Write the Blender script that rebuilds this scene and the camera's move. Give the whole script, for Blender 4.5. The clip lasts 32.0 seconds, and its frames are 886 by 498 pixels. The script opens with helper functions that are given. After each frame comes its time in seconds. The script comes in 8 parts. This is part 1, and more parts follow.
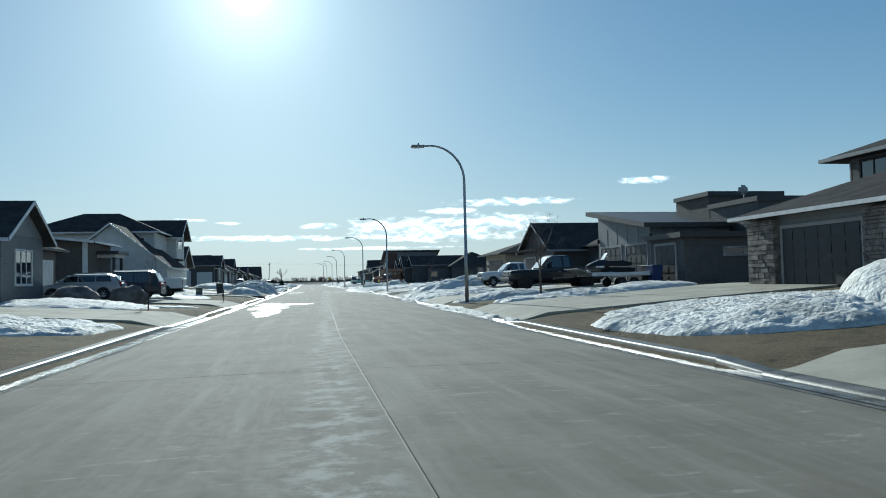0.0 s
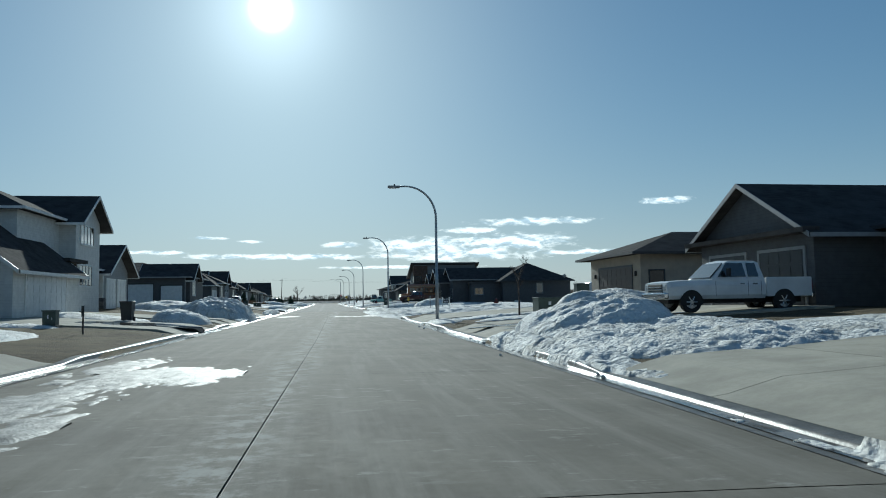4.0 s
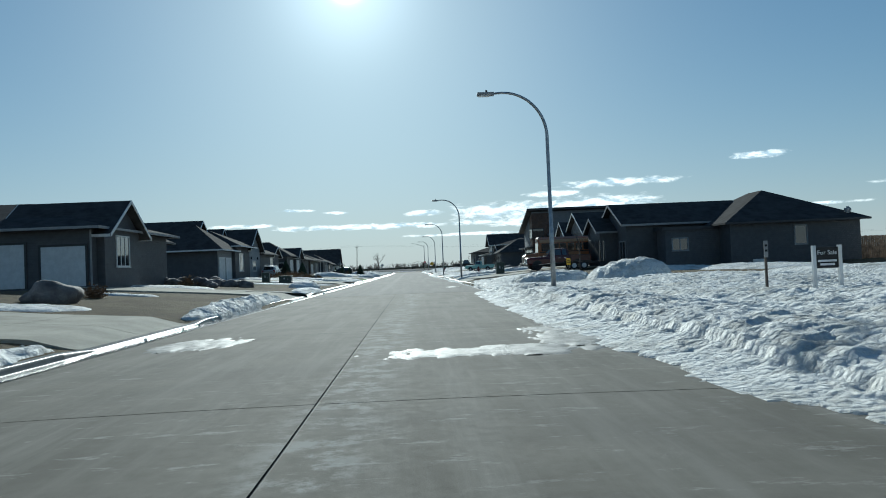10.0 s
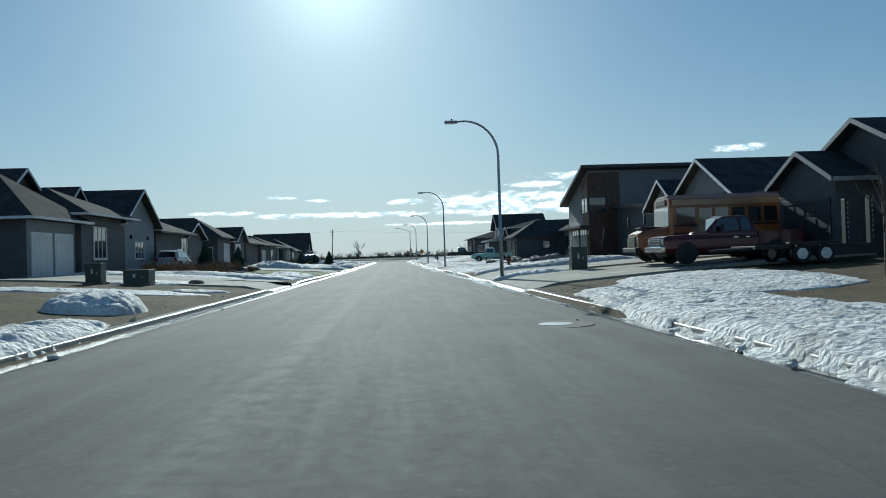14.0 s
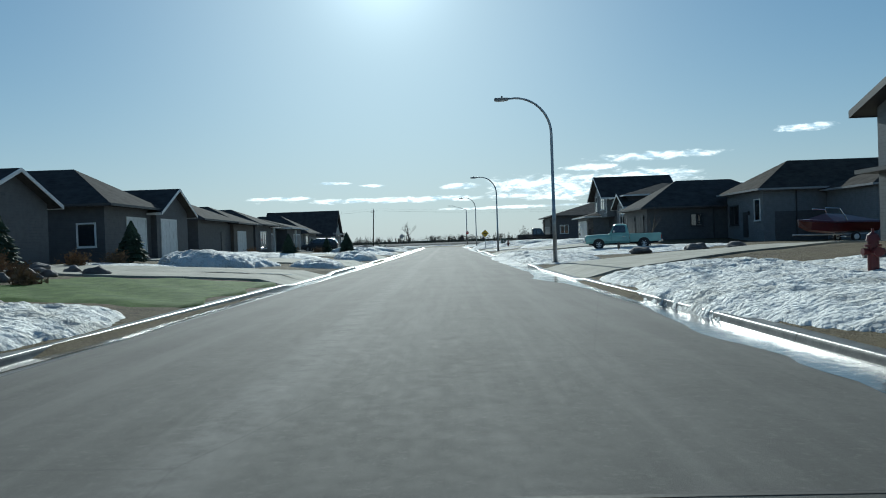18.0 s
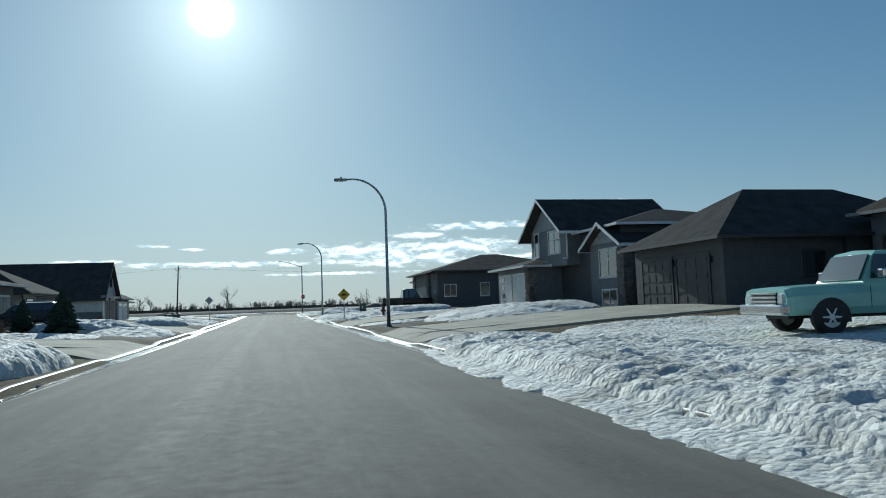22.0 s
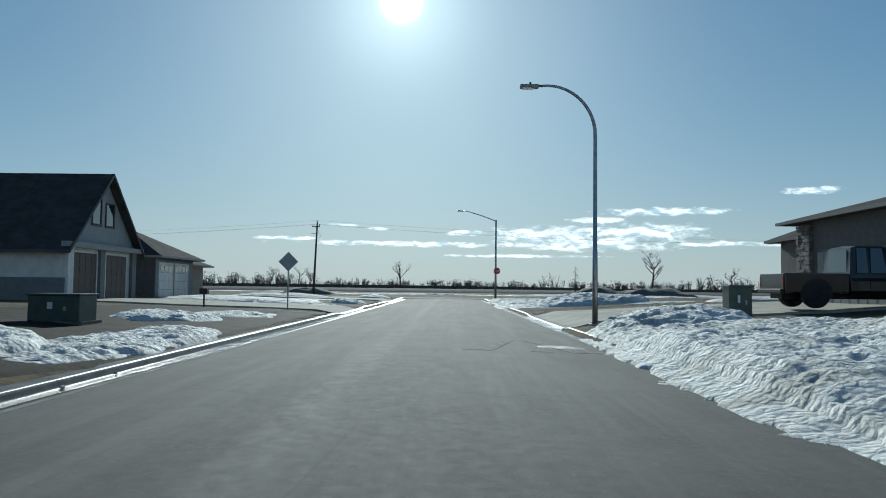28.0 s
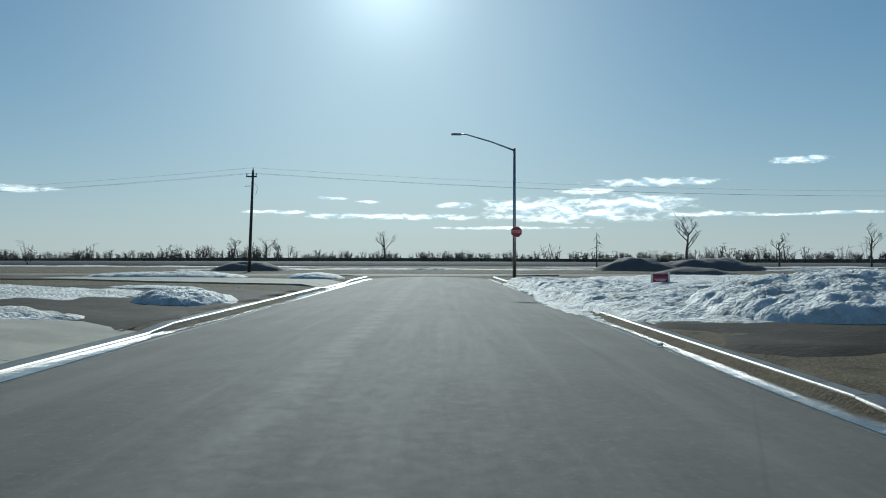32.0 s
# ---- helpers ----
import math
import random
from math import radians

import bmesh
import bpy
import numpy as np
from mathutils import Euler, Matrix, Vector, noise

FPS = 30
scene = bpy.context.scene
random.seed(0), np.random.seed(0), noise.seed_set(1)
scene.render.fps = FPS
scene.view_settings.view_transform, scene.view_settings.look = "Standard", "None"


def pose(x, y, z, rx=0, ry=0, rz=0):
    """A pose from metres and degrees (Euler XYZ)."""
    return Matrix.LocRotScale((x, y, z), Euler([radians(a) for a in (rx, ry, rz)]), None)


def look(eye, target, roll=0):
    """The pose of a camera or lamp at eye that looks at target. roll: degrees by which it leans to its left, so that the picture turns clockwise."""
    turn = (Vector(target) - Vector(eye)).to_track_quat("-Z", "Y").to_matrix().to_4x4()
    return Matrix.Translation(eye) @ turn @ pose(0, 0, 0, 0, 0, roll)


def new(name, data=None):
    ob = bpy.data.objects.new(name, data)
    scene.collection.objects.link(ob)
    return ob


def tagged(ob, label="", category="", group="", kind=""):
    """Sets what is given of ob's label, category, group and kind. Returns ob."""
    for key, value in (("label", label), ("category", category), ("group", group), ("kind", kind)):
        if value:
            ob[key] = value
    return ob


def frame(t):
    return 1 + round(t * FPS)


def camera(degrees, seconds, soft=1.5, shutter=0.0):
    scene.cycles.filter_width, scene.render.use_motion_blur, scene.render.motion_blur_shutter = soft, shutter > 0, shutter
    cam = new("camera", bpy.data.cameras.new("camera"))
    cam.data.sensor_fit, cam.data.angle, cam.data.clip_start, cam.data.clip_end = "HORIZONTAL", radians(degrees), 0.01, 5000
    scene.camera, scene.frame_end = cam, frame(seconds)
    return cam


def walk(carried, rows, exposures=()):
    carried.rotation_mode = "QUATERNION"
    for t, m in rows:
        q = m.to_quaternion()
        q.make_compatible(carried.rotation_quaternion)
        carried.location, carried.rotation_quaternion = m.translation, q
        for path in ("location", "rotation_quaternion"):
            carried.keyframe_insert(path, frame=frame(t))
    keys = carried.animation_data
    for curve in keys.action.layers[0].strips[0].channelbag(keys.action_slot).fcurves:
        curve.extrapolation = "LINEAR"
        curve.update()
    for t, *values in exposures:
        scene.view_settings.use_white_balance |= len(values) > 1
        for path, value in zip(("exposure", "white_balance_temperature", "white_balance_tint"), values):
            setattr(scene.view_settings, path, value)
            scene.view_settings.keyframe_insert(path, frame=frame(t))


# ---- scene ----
cam = camera(62.01, 32.0, soft=1.0)
PATH = [
    (0, -2.44, 0.00, 1.45, 92.32, 1.32, -10.47),
    (0.5, -2.27, 4.24, 1.43, 92.92, 1.70, -10.96),
    (1, -2.02, 8.58, 1.43, 93.57, 1.79, -11.08),
    (1.5, -1.74, 13.08, 1.42, 94.09, 1.69, -10.94),
    (2, -1.41, 17.64, 1.43, 94.29, 1.57, -10.63),
    (2.5, -1.14, 22.04, 1.43, 94.22, 1.41, -10.24),
    (3, -0.89, 26.10, 1.43, 94.34, 1.08, -9.83),
    (3.5, -0.65, 30.03, 1.43, 94.16, 0.89, -9.40),
    (4, -0.45, 33.92, 1.42, 93.85, 0.90, -8.93),
    (4.5, -0.29, 37.86, 1.41, 93.57, 0.96, -8.39),
    (5, -0.15, 41.95, 1.40, 93.52, 0.73, -7.75),
    (5.5, -0.03, 46.16, 1.40, 93.49, 0.68, -7.31),
    (6, 0.12, 50.54, 1.40, 93.40, 0.84, -7.11),
    (6.5, 0.29, 54.73, 1.40, 93.21, 1.00, -7.04),
    (7, 0.41, 58.84, 1.41, 93.05, 1.23, -6.84),
    (7.5, 0.44, 62.90, 1.42, 92.83, 1.15, -6.57),
    (8, 0.45, 67.29, 1.42, 92.42, 0.90, -5.83),
    (8.5, 0.52, 71.76, 1.41, 92.23, 1.57, -4.74),
    (9, 0.59, 76.25, 1.39, 91.92, 1.95, -3.78),
    (9.5, 0.63, 80.75, 1.41, 91.66, 2.30, -2.94),
    (10, 0.62, 85.17, 1.42, 91.40, 2.44, -2.43),
    (10.5, 0.59, 89.49, 1.43, 91.27, 2.43, -2.11),
    (11, 0.52, 93.90, 1.44, 91.15, 2.29, -2.01),
    (11.5, 0.43, 98.51, 1.43, 91.08, 1.87, -2.13),
    (12, 0.34, 103.15, 1.43, 91.04, 1.54, -2.57),
    (12.5, 0.29, 107.81, 1.42, 91.05, 1.35, -3.09),
    (13, 0.21, 112.54, 1.42, 90.97, 1.47, -3.62),
    (13.5, 0.17, 117.33, 1.42, 90.83, 1.57, -3.90),
    (14, 0.18, 122.22, 1.42, 90.51, 1.88, -3.81),
    (14.5, 0.23, 127.30, 1.42, 90.20, 1.88, -3.40),
    (15, 0.28, 132.54, 1.43, 89.95, 1.41, -2.92),
    (15.5, 0.35, 137.88, 1.43, 89.77, 1.02, -2.39),
    (16, 0.40, 143.27, 1.43, 89.65, 0.94, -1.82),
    (16.5, 0.45, 148.66, 1.43, 89.55, 1.16, -1.25),
    (17, 0.46, 153.98, 1.42, 89.49, 1.45, -0.70),
    (17.5, 0.44, 159.36, 1.42, 89.44, 1.99, -0.11),
    (18, 0.42, 164.62, 1.42, 89.43, 2.01, 0.35),
    (18.5, 0.39, 169.78, 1.43, 89.85, 2.07, 0.87),
    (19, 0.33, 174.90, 1.43, 90.82, 2.05, 0.94),
    (19.5, 0.29, 179.88, 1.44, 92.10, 2.15, -0.05),
    (20, 0.19, 184.72, 1.44, 93.33, 2.31, -2.64),
    (20.5, 0.09, 189.37, 1.43, 94.07, 2.57, -6.41),
    (21, -0.02, 194.11, 1.43, 94.33, 2.57, -10.14),
    (21.5, -0.12, 198.87, 1.43, 94.24, 2.44, -12.57),
    (22, -0.18, 203.61, 1.43, 94.13, 2.00, -12.95),
    (22.5, -0.22, 208.43, 1.43, 93.99, 1.82, -11.54),
    (23, -0.20, 213.27, 1.44, 93.76, 1.92, -8.90),
    (23.5, -0.21, 218.21, 1.44, 93.30, 2.17, -5.37),
    (24, -0.13, 222.98, 1.44, 92.82, 2.49, -2.24),
    (24.5, -0.03, 227.90, 1.43, 92.32, 2.34, -0.03),
    (25, 0.06, 232.99, 1.43, 92.09, 1.86, 1.19),
    (25.5, 0.12, 238.15, 1.44, 92.15, 1.61, 1.62),
    (26, 0.17, 243.34, 1.43, 92.23, 0.99, 1.75),
    (26.5, 0.21, 248.48, 1.43, 92.33, 0.36, 1.65),
    (27, 0.24, 253.49, 1.43, 92.48, -0.17, 1.38),
    (27.5, 0.27, 258.27, 1.43, 92.70, -0.54, 1.02),
    (28, 0.27, 262.74, 1.44, 93.00, -0.68, 0.63),
    (28.5, 0.31, 266.95, 1.43, 93.26, -0.89, 0.42),
    (29, 0.36, 270.88, 1.43, 93.50, -0.90, 0.28),
    (29.5, 0.40, 274.68, 1.44, 93.48, -0.80, 0.24),
    (30, 0.43, 278.40, 1.46, 93.14, -0.67, 0.05),
    (30.5, 0.36, 282.24, 1.45, 92.35, -0.24, -0.19),
    (31, 0.28, 286.35, 1.43, 91.47, 0.04, -0.46),
    (31.5, 0.24, 290.61, 1.43, 91.03, 0.18, -0.46),
    (32, 0.24, 294.97, 1.43, 90.87, -0.08, -0.12),
]
walk(cam, [(r[0], pose(*r[1:])) for r in PATH], [(0.0, 0.42, 5800, 0), (1.0, 0.12, 5800, 0), (6.0, 0.1, 5800, 0), (11.0, 0.2, 5800, 0), (17.0, 0.25, 5800, 0), (23.0, 0.1, 5800, 0), (32.0, 0.1, 5800, 0)])

# ---------------------------------------------------------------- light
SUN_AZ, SUN_EL = radians(4.2), radians(21.5)   # azimuth to the left of the street's axis
SUN_DIR = Vector((-math.sin(SUN_AZ) * math.cos(SUN_EL), math.cos(SUN_AZ) * math.cos(SUN_EL), math.sin(SUN_EL)))
sun = new("sun", bpy.data.lights.new("sun", "SUN"))
sun.data.energy, sun.data.angle, sun.data.color = 4.2, radians(0.6), (0.96, 0.94, 0.86)
sun.matrix_world = look(SUN_DIR * 50, (0, 0, 0))


class Nodes:
    """A small helper that adds nodes to a tree."""

    def __init__(self, tree):
        self.t = tree

    def add(self, kind, ins=None, **props):
        n = self.t.nodes.new(kind)
        p = props.get
        if "operation" in props:
            n.operation = p("operation")
        if "use_clamp" in props:
            n.use_clamp = p("use_clamp")
        if "data_type" in props:
            n.data_type, n.blend_type = p("data_type"), p("blend_type")
        if "interpolation_type" in props:
            n.clamp, n.interpolation_type = p("clamp"), p("interpolation_type")
        if "feature" in props:
            n.feature = p("feature")
        if "noise_dimensions" in props:
            n.noise_dimensions = p("noise_dimensions")
        for k, v in (ins or {}).items():
            if isinstance(v, bpy.types.NodeSocket):
                self.t.links.new(v, n.inputs[k])
            else:
                n.inputs[k].default_value = v
        return n

    def math(self, op, a, b=0.0, c=0.0, clamp=False):
        return self.add("ShaderNodeMath", {0: a, 1: b, 2: c}, operation=op, use_clamp=clamp).outputs[0]

    def mix(self, fac, a, b, mode="MIX"):
        n = self.add("ShaderNodeMix", {0: fac}, data_type="RGBA", blend_type=mode)
        for sock, v in ((n.inputs[6], a), (n.inputs[7], b)):
            if isinstance(v, bpy.types.NodeSocket):
                self.t.links.new(v, sock)
            else:
                sock.default_value = (*v[:3], 1.0)
        return n.outputs[2]

    def ramp(self, fac, lo, hi, clamp=True):
        return self.add("ShaderNodeMapRange", {0: fac, 1: lo, 2: hi, 3: 0.0, 4: 1.0}, clamp=clamp, interpolation_type="SMOOTHSTEP").outputs[0]

    def noise(self, vec, scale, detail=4.0, rough=0.55, distortion=0.0):
        return self.add("ShaderNodeTexNoise", {"Vector": vec, "Scale": scale, "Detail": detail, "Roughness": rough, "Distortion": distortion}).outputs["Fac"]


def build_sky():
    w = bpy.data.worlds.new("sky")
    scene.world = w
    w.use_nodes = True
    w.node_tree.nodes.clear()
    n = Nodes(w.node_tree)
    sky = n.add("ShaderNodeTexSky")
    sky.sky_type, sky.sun_disc, sky.sun_elevation, sky.sun_rotation = "NISHITA", False, SUN_EL, -SUN_AZ
    sky.altitude, sky.air_density, sky.dust_density, sky.ozone_density = 400.0, 1.0, 0.5, 2.0
    ray = n.add("ShaderNodeTexCoord").outputs["Generated"]
    unit = n.add("ShaderNodeVectorMath", {0: ray}, operation="NORMALIZE").outputs[0]
    sep = n.add("ShaderNodeSeparateXYZ", {0: unit})
    az = n.math("ARCTAN2", sep.outputs[0], sep.outputs[1])      # to the right of +y
    el = n.math("ARCSINE", sep.outputs[2])
    # sun glow painted into the sky: glare and bright forward scatter of hazy air
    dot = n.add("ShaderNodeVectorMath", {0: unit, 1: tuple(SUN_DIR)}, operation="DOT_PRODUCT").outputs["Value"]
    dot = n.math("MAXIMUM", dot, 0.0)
    sun_glow = n.math("MULTIPLY", n.math("POWER", dot, 9000.0), 80.0)
    sun_glow = n.math("ADD", sun_glow, n.math("MULTIPLY", n.math("POWER", dot, 320.0), 3.6))
    sun_glow = n.math("ADD", sun_glow, n.math("MULTIPLY", n.math("POWER", dot, 30.0), 1.3))
    base = n.mix(1.0, sky.outputs[0], (0.595, 0.775, 0.905), "MULTIPLY")
    # the bright air near the sun levels off
    knee = n.add("ShaderNodeVectorMath", {0: base, 1: (1 / 9.0, 1 / 10.5, 1 / 11.0), 2: (1.0, 1.0, 1.0)}, operation="MULTIPLY_ADD").outputs[0]
    base = n.add("ShaderNodeVectorMath", {0: base, 1: knee}, operation="DIVIDE").outputs[0]
    base = n.add("ShaderNodeVectorMath", {0: base, 1: n.add("ShaderNodeVectorMath", {0: (0.93, 1.0, 1.0), "Scale": sun_glow}, operation="SCALE").outputs[0]}, operation="ADD").outputs[0]
    # pale haze near the horizon
    haze = n.math("MULTIPLY", n.math("EXPONENT", n.math("MULTIPLY", n.math("ABSOLUTE", el), -13.0)), 0.8)
    base = n.mix(haze, base, (4.7, 4.85, 4.95))
    # fair-weather clouds low over the horizon: degrees right, up, half width, half height
    puffs = [(26.2, 6.75, 2.1, 0.30), (15.5, 5.55, 5.2, 0.34), (11.2, 4.95, 2.4, 0.30), (1.5, 3.95, 2.3, 0.26), (7.5, 3.9, 5.6, 0.75),
             (14.0, 4.0, 6.0, 0.75), (10.5, 3.2, 8.5, 0.65), (-2.5, 3.05, 10.0, 0.26), (-8.9, 4.45, 1.5, 0.15), (-5.6, 4.2, 1.2, 0.14),
             (19.5, 3.1, 5.5, 0.2), (27.5, 3.0, 6.5, 0.14), (-12.5, 3.35, 2.6, 0.18), (5.0, 2.2, 7.0, 0.14), (38.0, 4.2, 5.0, 0.25), (-34.0, 4.5, 7.0, 0.3)]
    deg = lambda s: n.math("MULTIPLY", s, 57.2958)
    a, e = deg(az), deg(el)
    cover = None
    for a0, e0, wa, we in puffs:
        e0 += 0.3
        u = n.math("MULTIPLY_ADD", a, 1.0 / wa, -a0 / wa)
        v = n.math("MULTIPLY_ADD", e, 1.0 / we, -e0 / we)
        m = n.math("SUBTRACT", 1.0, n.math("MULTIPLY_ADD", u, u, n.math("MULTIPLY", v, v)))
        cover = m if cover is None else n.math("MAXIMUM", cover, m)
    spot = n.add("ShaderNodeCombineXYZ", {0: n.math("MULTIPLY", a, 0.42), 1: n.math("MULTIPLY", e, 1.3), 2: 0.0}).outputs[0]
    fluff = n.noise(spot, 1.4, 7.0, 0.62, 0.35)
    dense = n.ramp(n.math("MULTIPLY_ADD", n.math("SUBTRACT", fluff, 0.5), 2.9, n.math("MULTIPLY", n.math("MAXIMUM", cover, -2.0), 0.75)), 0.0, 0.85)
    low = n.add("ShaderNodeCombineXYZ", {0: n.math("MULTIPLY", a, 0.42), 1: n.math("MULTIPLY_ADD", e, 1.3, 0.4), 2: 0.0}).outputs[0]
    thick = n.ramp(n.math("SUBTRACT", n.noise(low, 1.4, 7.0, 0.62, 0.35), fluff), -0.05, 0.12)
    white = n.mix(thick, (11.5, 11.8, 11.6), (6.0, 7.4, 8.4))
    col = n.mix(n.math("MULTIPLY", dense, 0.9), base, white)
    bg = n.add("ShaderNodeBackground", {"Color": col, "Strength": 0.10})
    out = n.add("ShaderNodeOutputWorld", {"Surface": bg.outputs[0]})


build_sky()


# ---------------------------------------------------------------- materials
def material(name, color, rough=0.7, metal=0.0, var=0.12, scale=3.0, bump=0.0, bump_scale=40.0, tint=None, spec=0.5, extra=None, coat=0.0):
    """A surface with variation at two scales, and a fine relief."""
    m = bpy.data.materials.new(name)
    m.use_nodes = True
    n = Nodes(m.node_tree)
    b = m.node_tree.nodes["Principled BSDF"]
    pos = n.add("ShaderNodeNewGeometry").outputs["Position"]
    big, small = n.noise(pos, scale, 5.0), n.noise(pos, scale * 14.0, 3.0)
    dark, light = [c * (1 - var * 1.6) for c in color], tint or [min(1, c * (1 + var * 1.6)) for c in color]
    col = n.mix(n.ramp(big, 0.3, 0.7), dark, light)
    col = n.mix(n.math("MULTIPLY", n.ramp(small, 0.35, 0.7), min(0.5, var * 2)), col, [c * 0.72 for c in color])
    rnd = n.add("ShaderNodeObjectInfo").outputs["Random"]
    b.inputs["Roughness"].default_value, b.inputs["Metallic"].default_value = rough, metal
    b.inputs["Specular IOR Level"].default_value = spec
    b.inputs["Coat Weight"].default_value = coat
    if extra:
        col = extra(n, b, pos, col)
    m.node_tree.links.new(col, b.inputs["Base Color"])
    if bump and not b.inputs["Normal"].links:
        bp = n.add("ShaderNodeBump", {"Height": n.noise(pos, bump_scale, 4.0), "Strength": bump, "Distance": 0.02})
        m.node_tree.links.new(bp.outputs[0], b.inputs["Normal"])
    r = n.math("MULTIPLY_ADD", small, 0.2, rough - 0.1, clamp=True)
    if not b.inputs["Roughness"].links:
        m.node_tree.links.new(r, b.inputs["Roughness"])
    return m


def lap(pitch, depth=0.6, darken=0.35, axis=2):
    """Courses: lap siding, shingles, boards."""
    def extra(n, b, pos, col):
        s = n.add("ShaderNodeSeparateXYZ", {0: pos}).outputs[axis]
        f = n.math("FRACT", n.math("MULTIPLY", s, 1.0 / pitch))
        bp = n.add("ShaderNodeBump", {"Height": f, "Strength": depth, "Distance": 0.015})
        n.t.links.new(bp.outputs[0], b.inputs["Normal"])
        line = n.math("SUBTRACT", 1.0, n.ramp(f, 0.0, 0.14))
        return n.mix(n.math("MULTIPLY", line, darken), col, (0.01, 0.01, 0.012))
    return extra


def shingle_look(n, b, pos, col):
    s = n.add("ShaderNodeSeparateXYZ", {0: pos})
    row = n.math("MULTIPLY", s.outputs[2], 1 / 0.062)
    f = n.math("FRACT", row)
    tab = n.add("ShaderNodeCombineXYZ", {0: n.math("MULTIPLY", n.math("ADD", s.outputs[0], s.outputs[1]), 3.2), 1: n.math("FLOOR", row), 2: 0.0}).outputs[0]
    cell = n.add("ShaderNodeTexWhiteNoise", {"Vector": n.add("ShaderNodeVectorMath", {0: tab}, operation="FLOOR").outputs[0]}, noise_dimensions="3D").outputs["Value"]
    bp = n.add("ShaderNodeBump", {"Height": n.math("MULTIPLY_ADD", cell, 0.5, f), "Strength": 0.5, "Distance": 0.012})
    n.t.links.new(bp.outputs[0], b.inputs["Normal"])
    return n.mix(n.math("MULTIPLY", cell, 0.35), col, (0.09, 0.088, 0.085))


def ground_look(n, b, pos, col):
    """Winter lawn: brown turf with straw, a little green, bare earth and wet patches."""
    patch, fine = n.noise(pos, 0.35, 6.0, 0.6), n.noise(pos, 22.0, 4.0, 0.7)
    c = n.mix(n.ramp(patch, 0.35, 0.65), (0.085, 0.067, 0.044), (0.14, 0.112, 0.068))
    c = n.mix(n.math("MULTIPLY", n.ramp(n.noise(pos, 0.13, 3.0), 0.55, 0.75), 0.45), c, (0.085, 0.085, 0.04))
    c = n.mix(n.ramp(fine, 0.45, 0.75), c, (0.225, 0.18, 0.105))
    c = n.mix(n.math("MULTIPLY", n.ramp(n.noise(pos, 2.6, 5.0), 0.52, 0.72), 0.7), c, (0.055, 0.043, 0.03))
    bp = n.add("ShaderNodeBump", {"Height": n.math("ADD", fine, n.noise(pos, 5.0, 5.0)), "Strength": 0.9, "Distance": 0.05})
    n.t.links.new(bp.outputs[0], b.inputs["Normal"])
    return c


def concrete_look(n, b, pos, col):
    s = n.add("ShaderNodeSeparateXYZ", {0: pos})
    streak = n.noise(n.add("ShaderNodeCombineXYZ", {0: n.math("MULTIPLY", s.outputs[0], 2.2), 1: n.math("MULTIPLY", s.outputs[1], 0.16), 2: 0.0}).outputs[0], 1.0, 5.0, 0.65)
    c = n.mix(n.ramp(streak, 0.40, 0.75), col, (0.235, 0.22, 0.186))
    salt = n.noise(n.add("ShaderNodeCombineXYZ", {0: n.math("MULTIPLY", s.outputs[0], 1.5), 1: n.math("MULTIPLY", s.outputs[1], 0.5), 2: 0.0}).outputs[0], 1.8, 6.0, 0.7, 0.8)
    c = n.mix(n.math("MULTIPLY", n.ramp(salt, 0.60, 0.78), 0.4), c, (0.38, 0.365, 0.33))
    fleck = n.math("MULTIPLY", n.ramp(n.noise(n.add("ShaderNodeVectorMath", {0: pos, 1: (0.8, 2.2, 1.0)}, operation="MULTIPLY").outputs[0], 1.6, 7.0, 0.75), 0.56, 0.66), n.ramp(n.noise(pos, 0.17, 3.0), 0.4, 0.6))
    c = n.mix(n.math("MULTIPLY", fleck, 0.5), c, (0.42, 0.41, 0.37))
    strip_mask = n.math("SUBTRACT", 1.0, n.ramp(n.math("ABSOLUTE", n.math("ADD", n.math("MULTIPLY_ADD", s.outputs[1], -0.024, 2.35), s.outputs[0])), 0.05, 0.75))
    crust = n.math("MULTIPLY", strip_mask, n.ramp(n.noise(pos, 2.3, 6.0, 0.7), 0.45, 0.62))
    c = n.mix(n.math("MULTIPLY", crust, 0.65), c, (0.46, 0.45, 0.41))
    c = n.mix(n.math("MULTIPLY", n.ramp(n.noise(pos, 0.22, 5.0), 0.5, 0.7), 0.35), c, (0.13, 0.12, 0.105))
    bp = n.add("ShaderNodeBump", {"Height": n.noise(pos, 60.0, 3.0, 0.8), "Strength": 0.35, "Distance": 0.01})
    n.t.links.new(bp.outputs[0], b.inputs["Normal"])
    return c


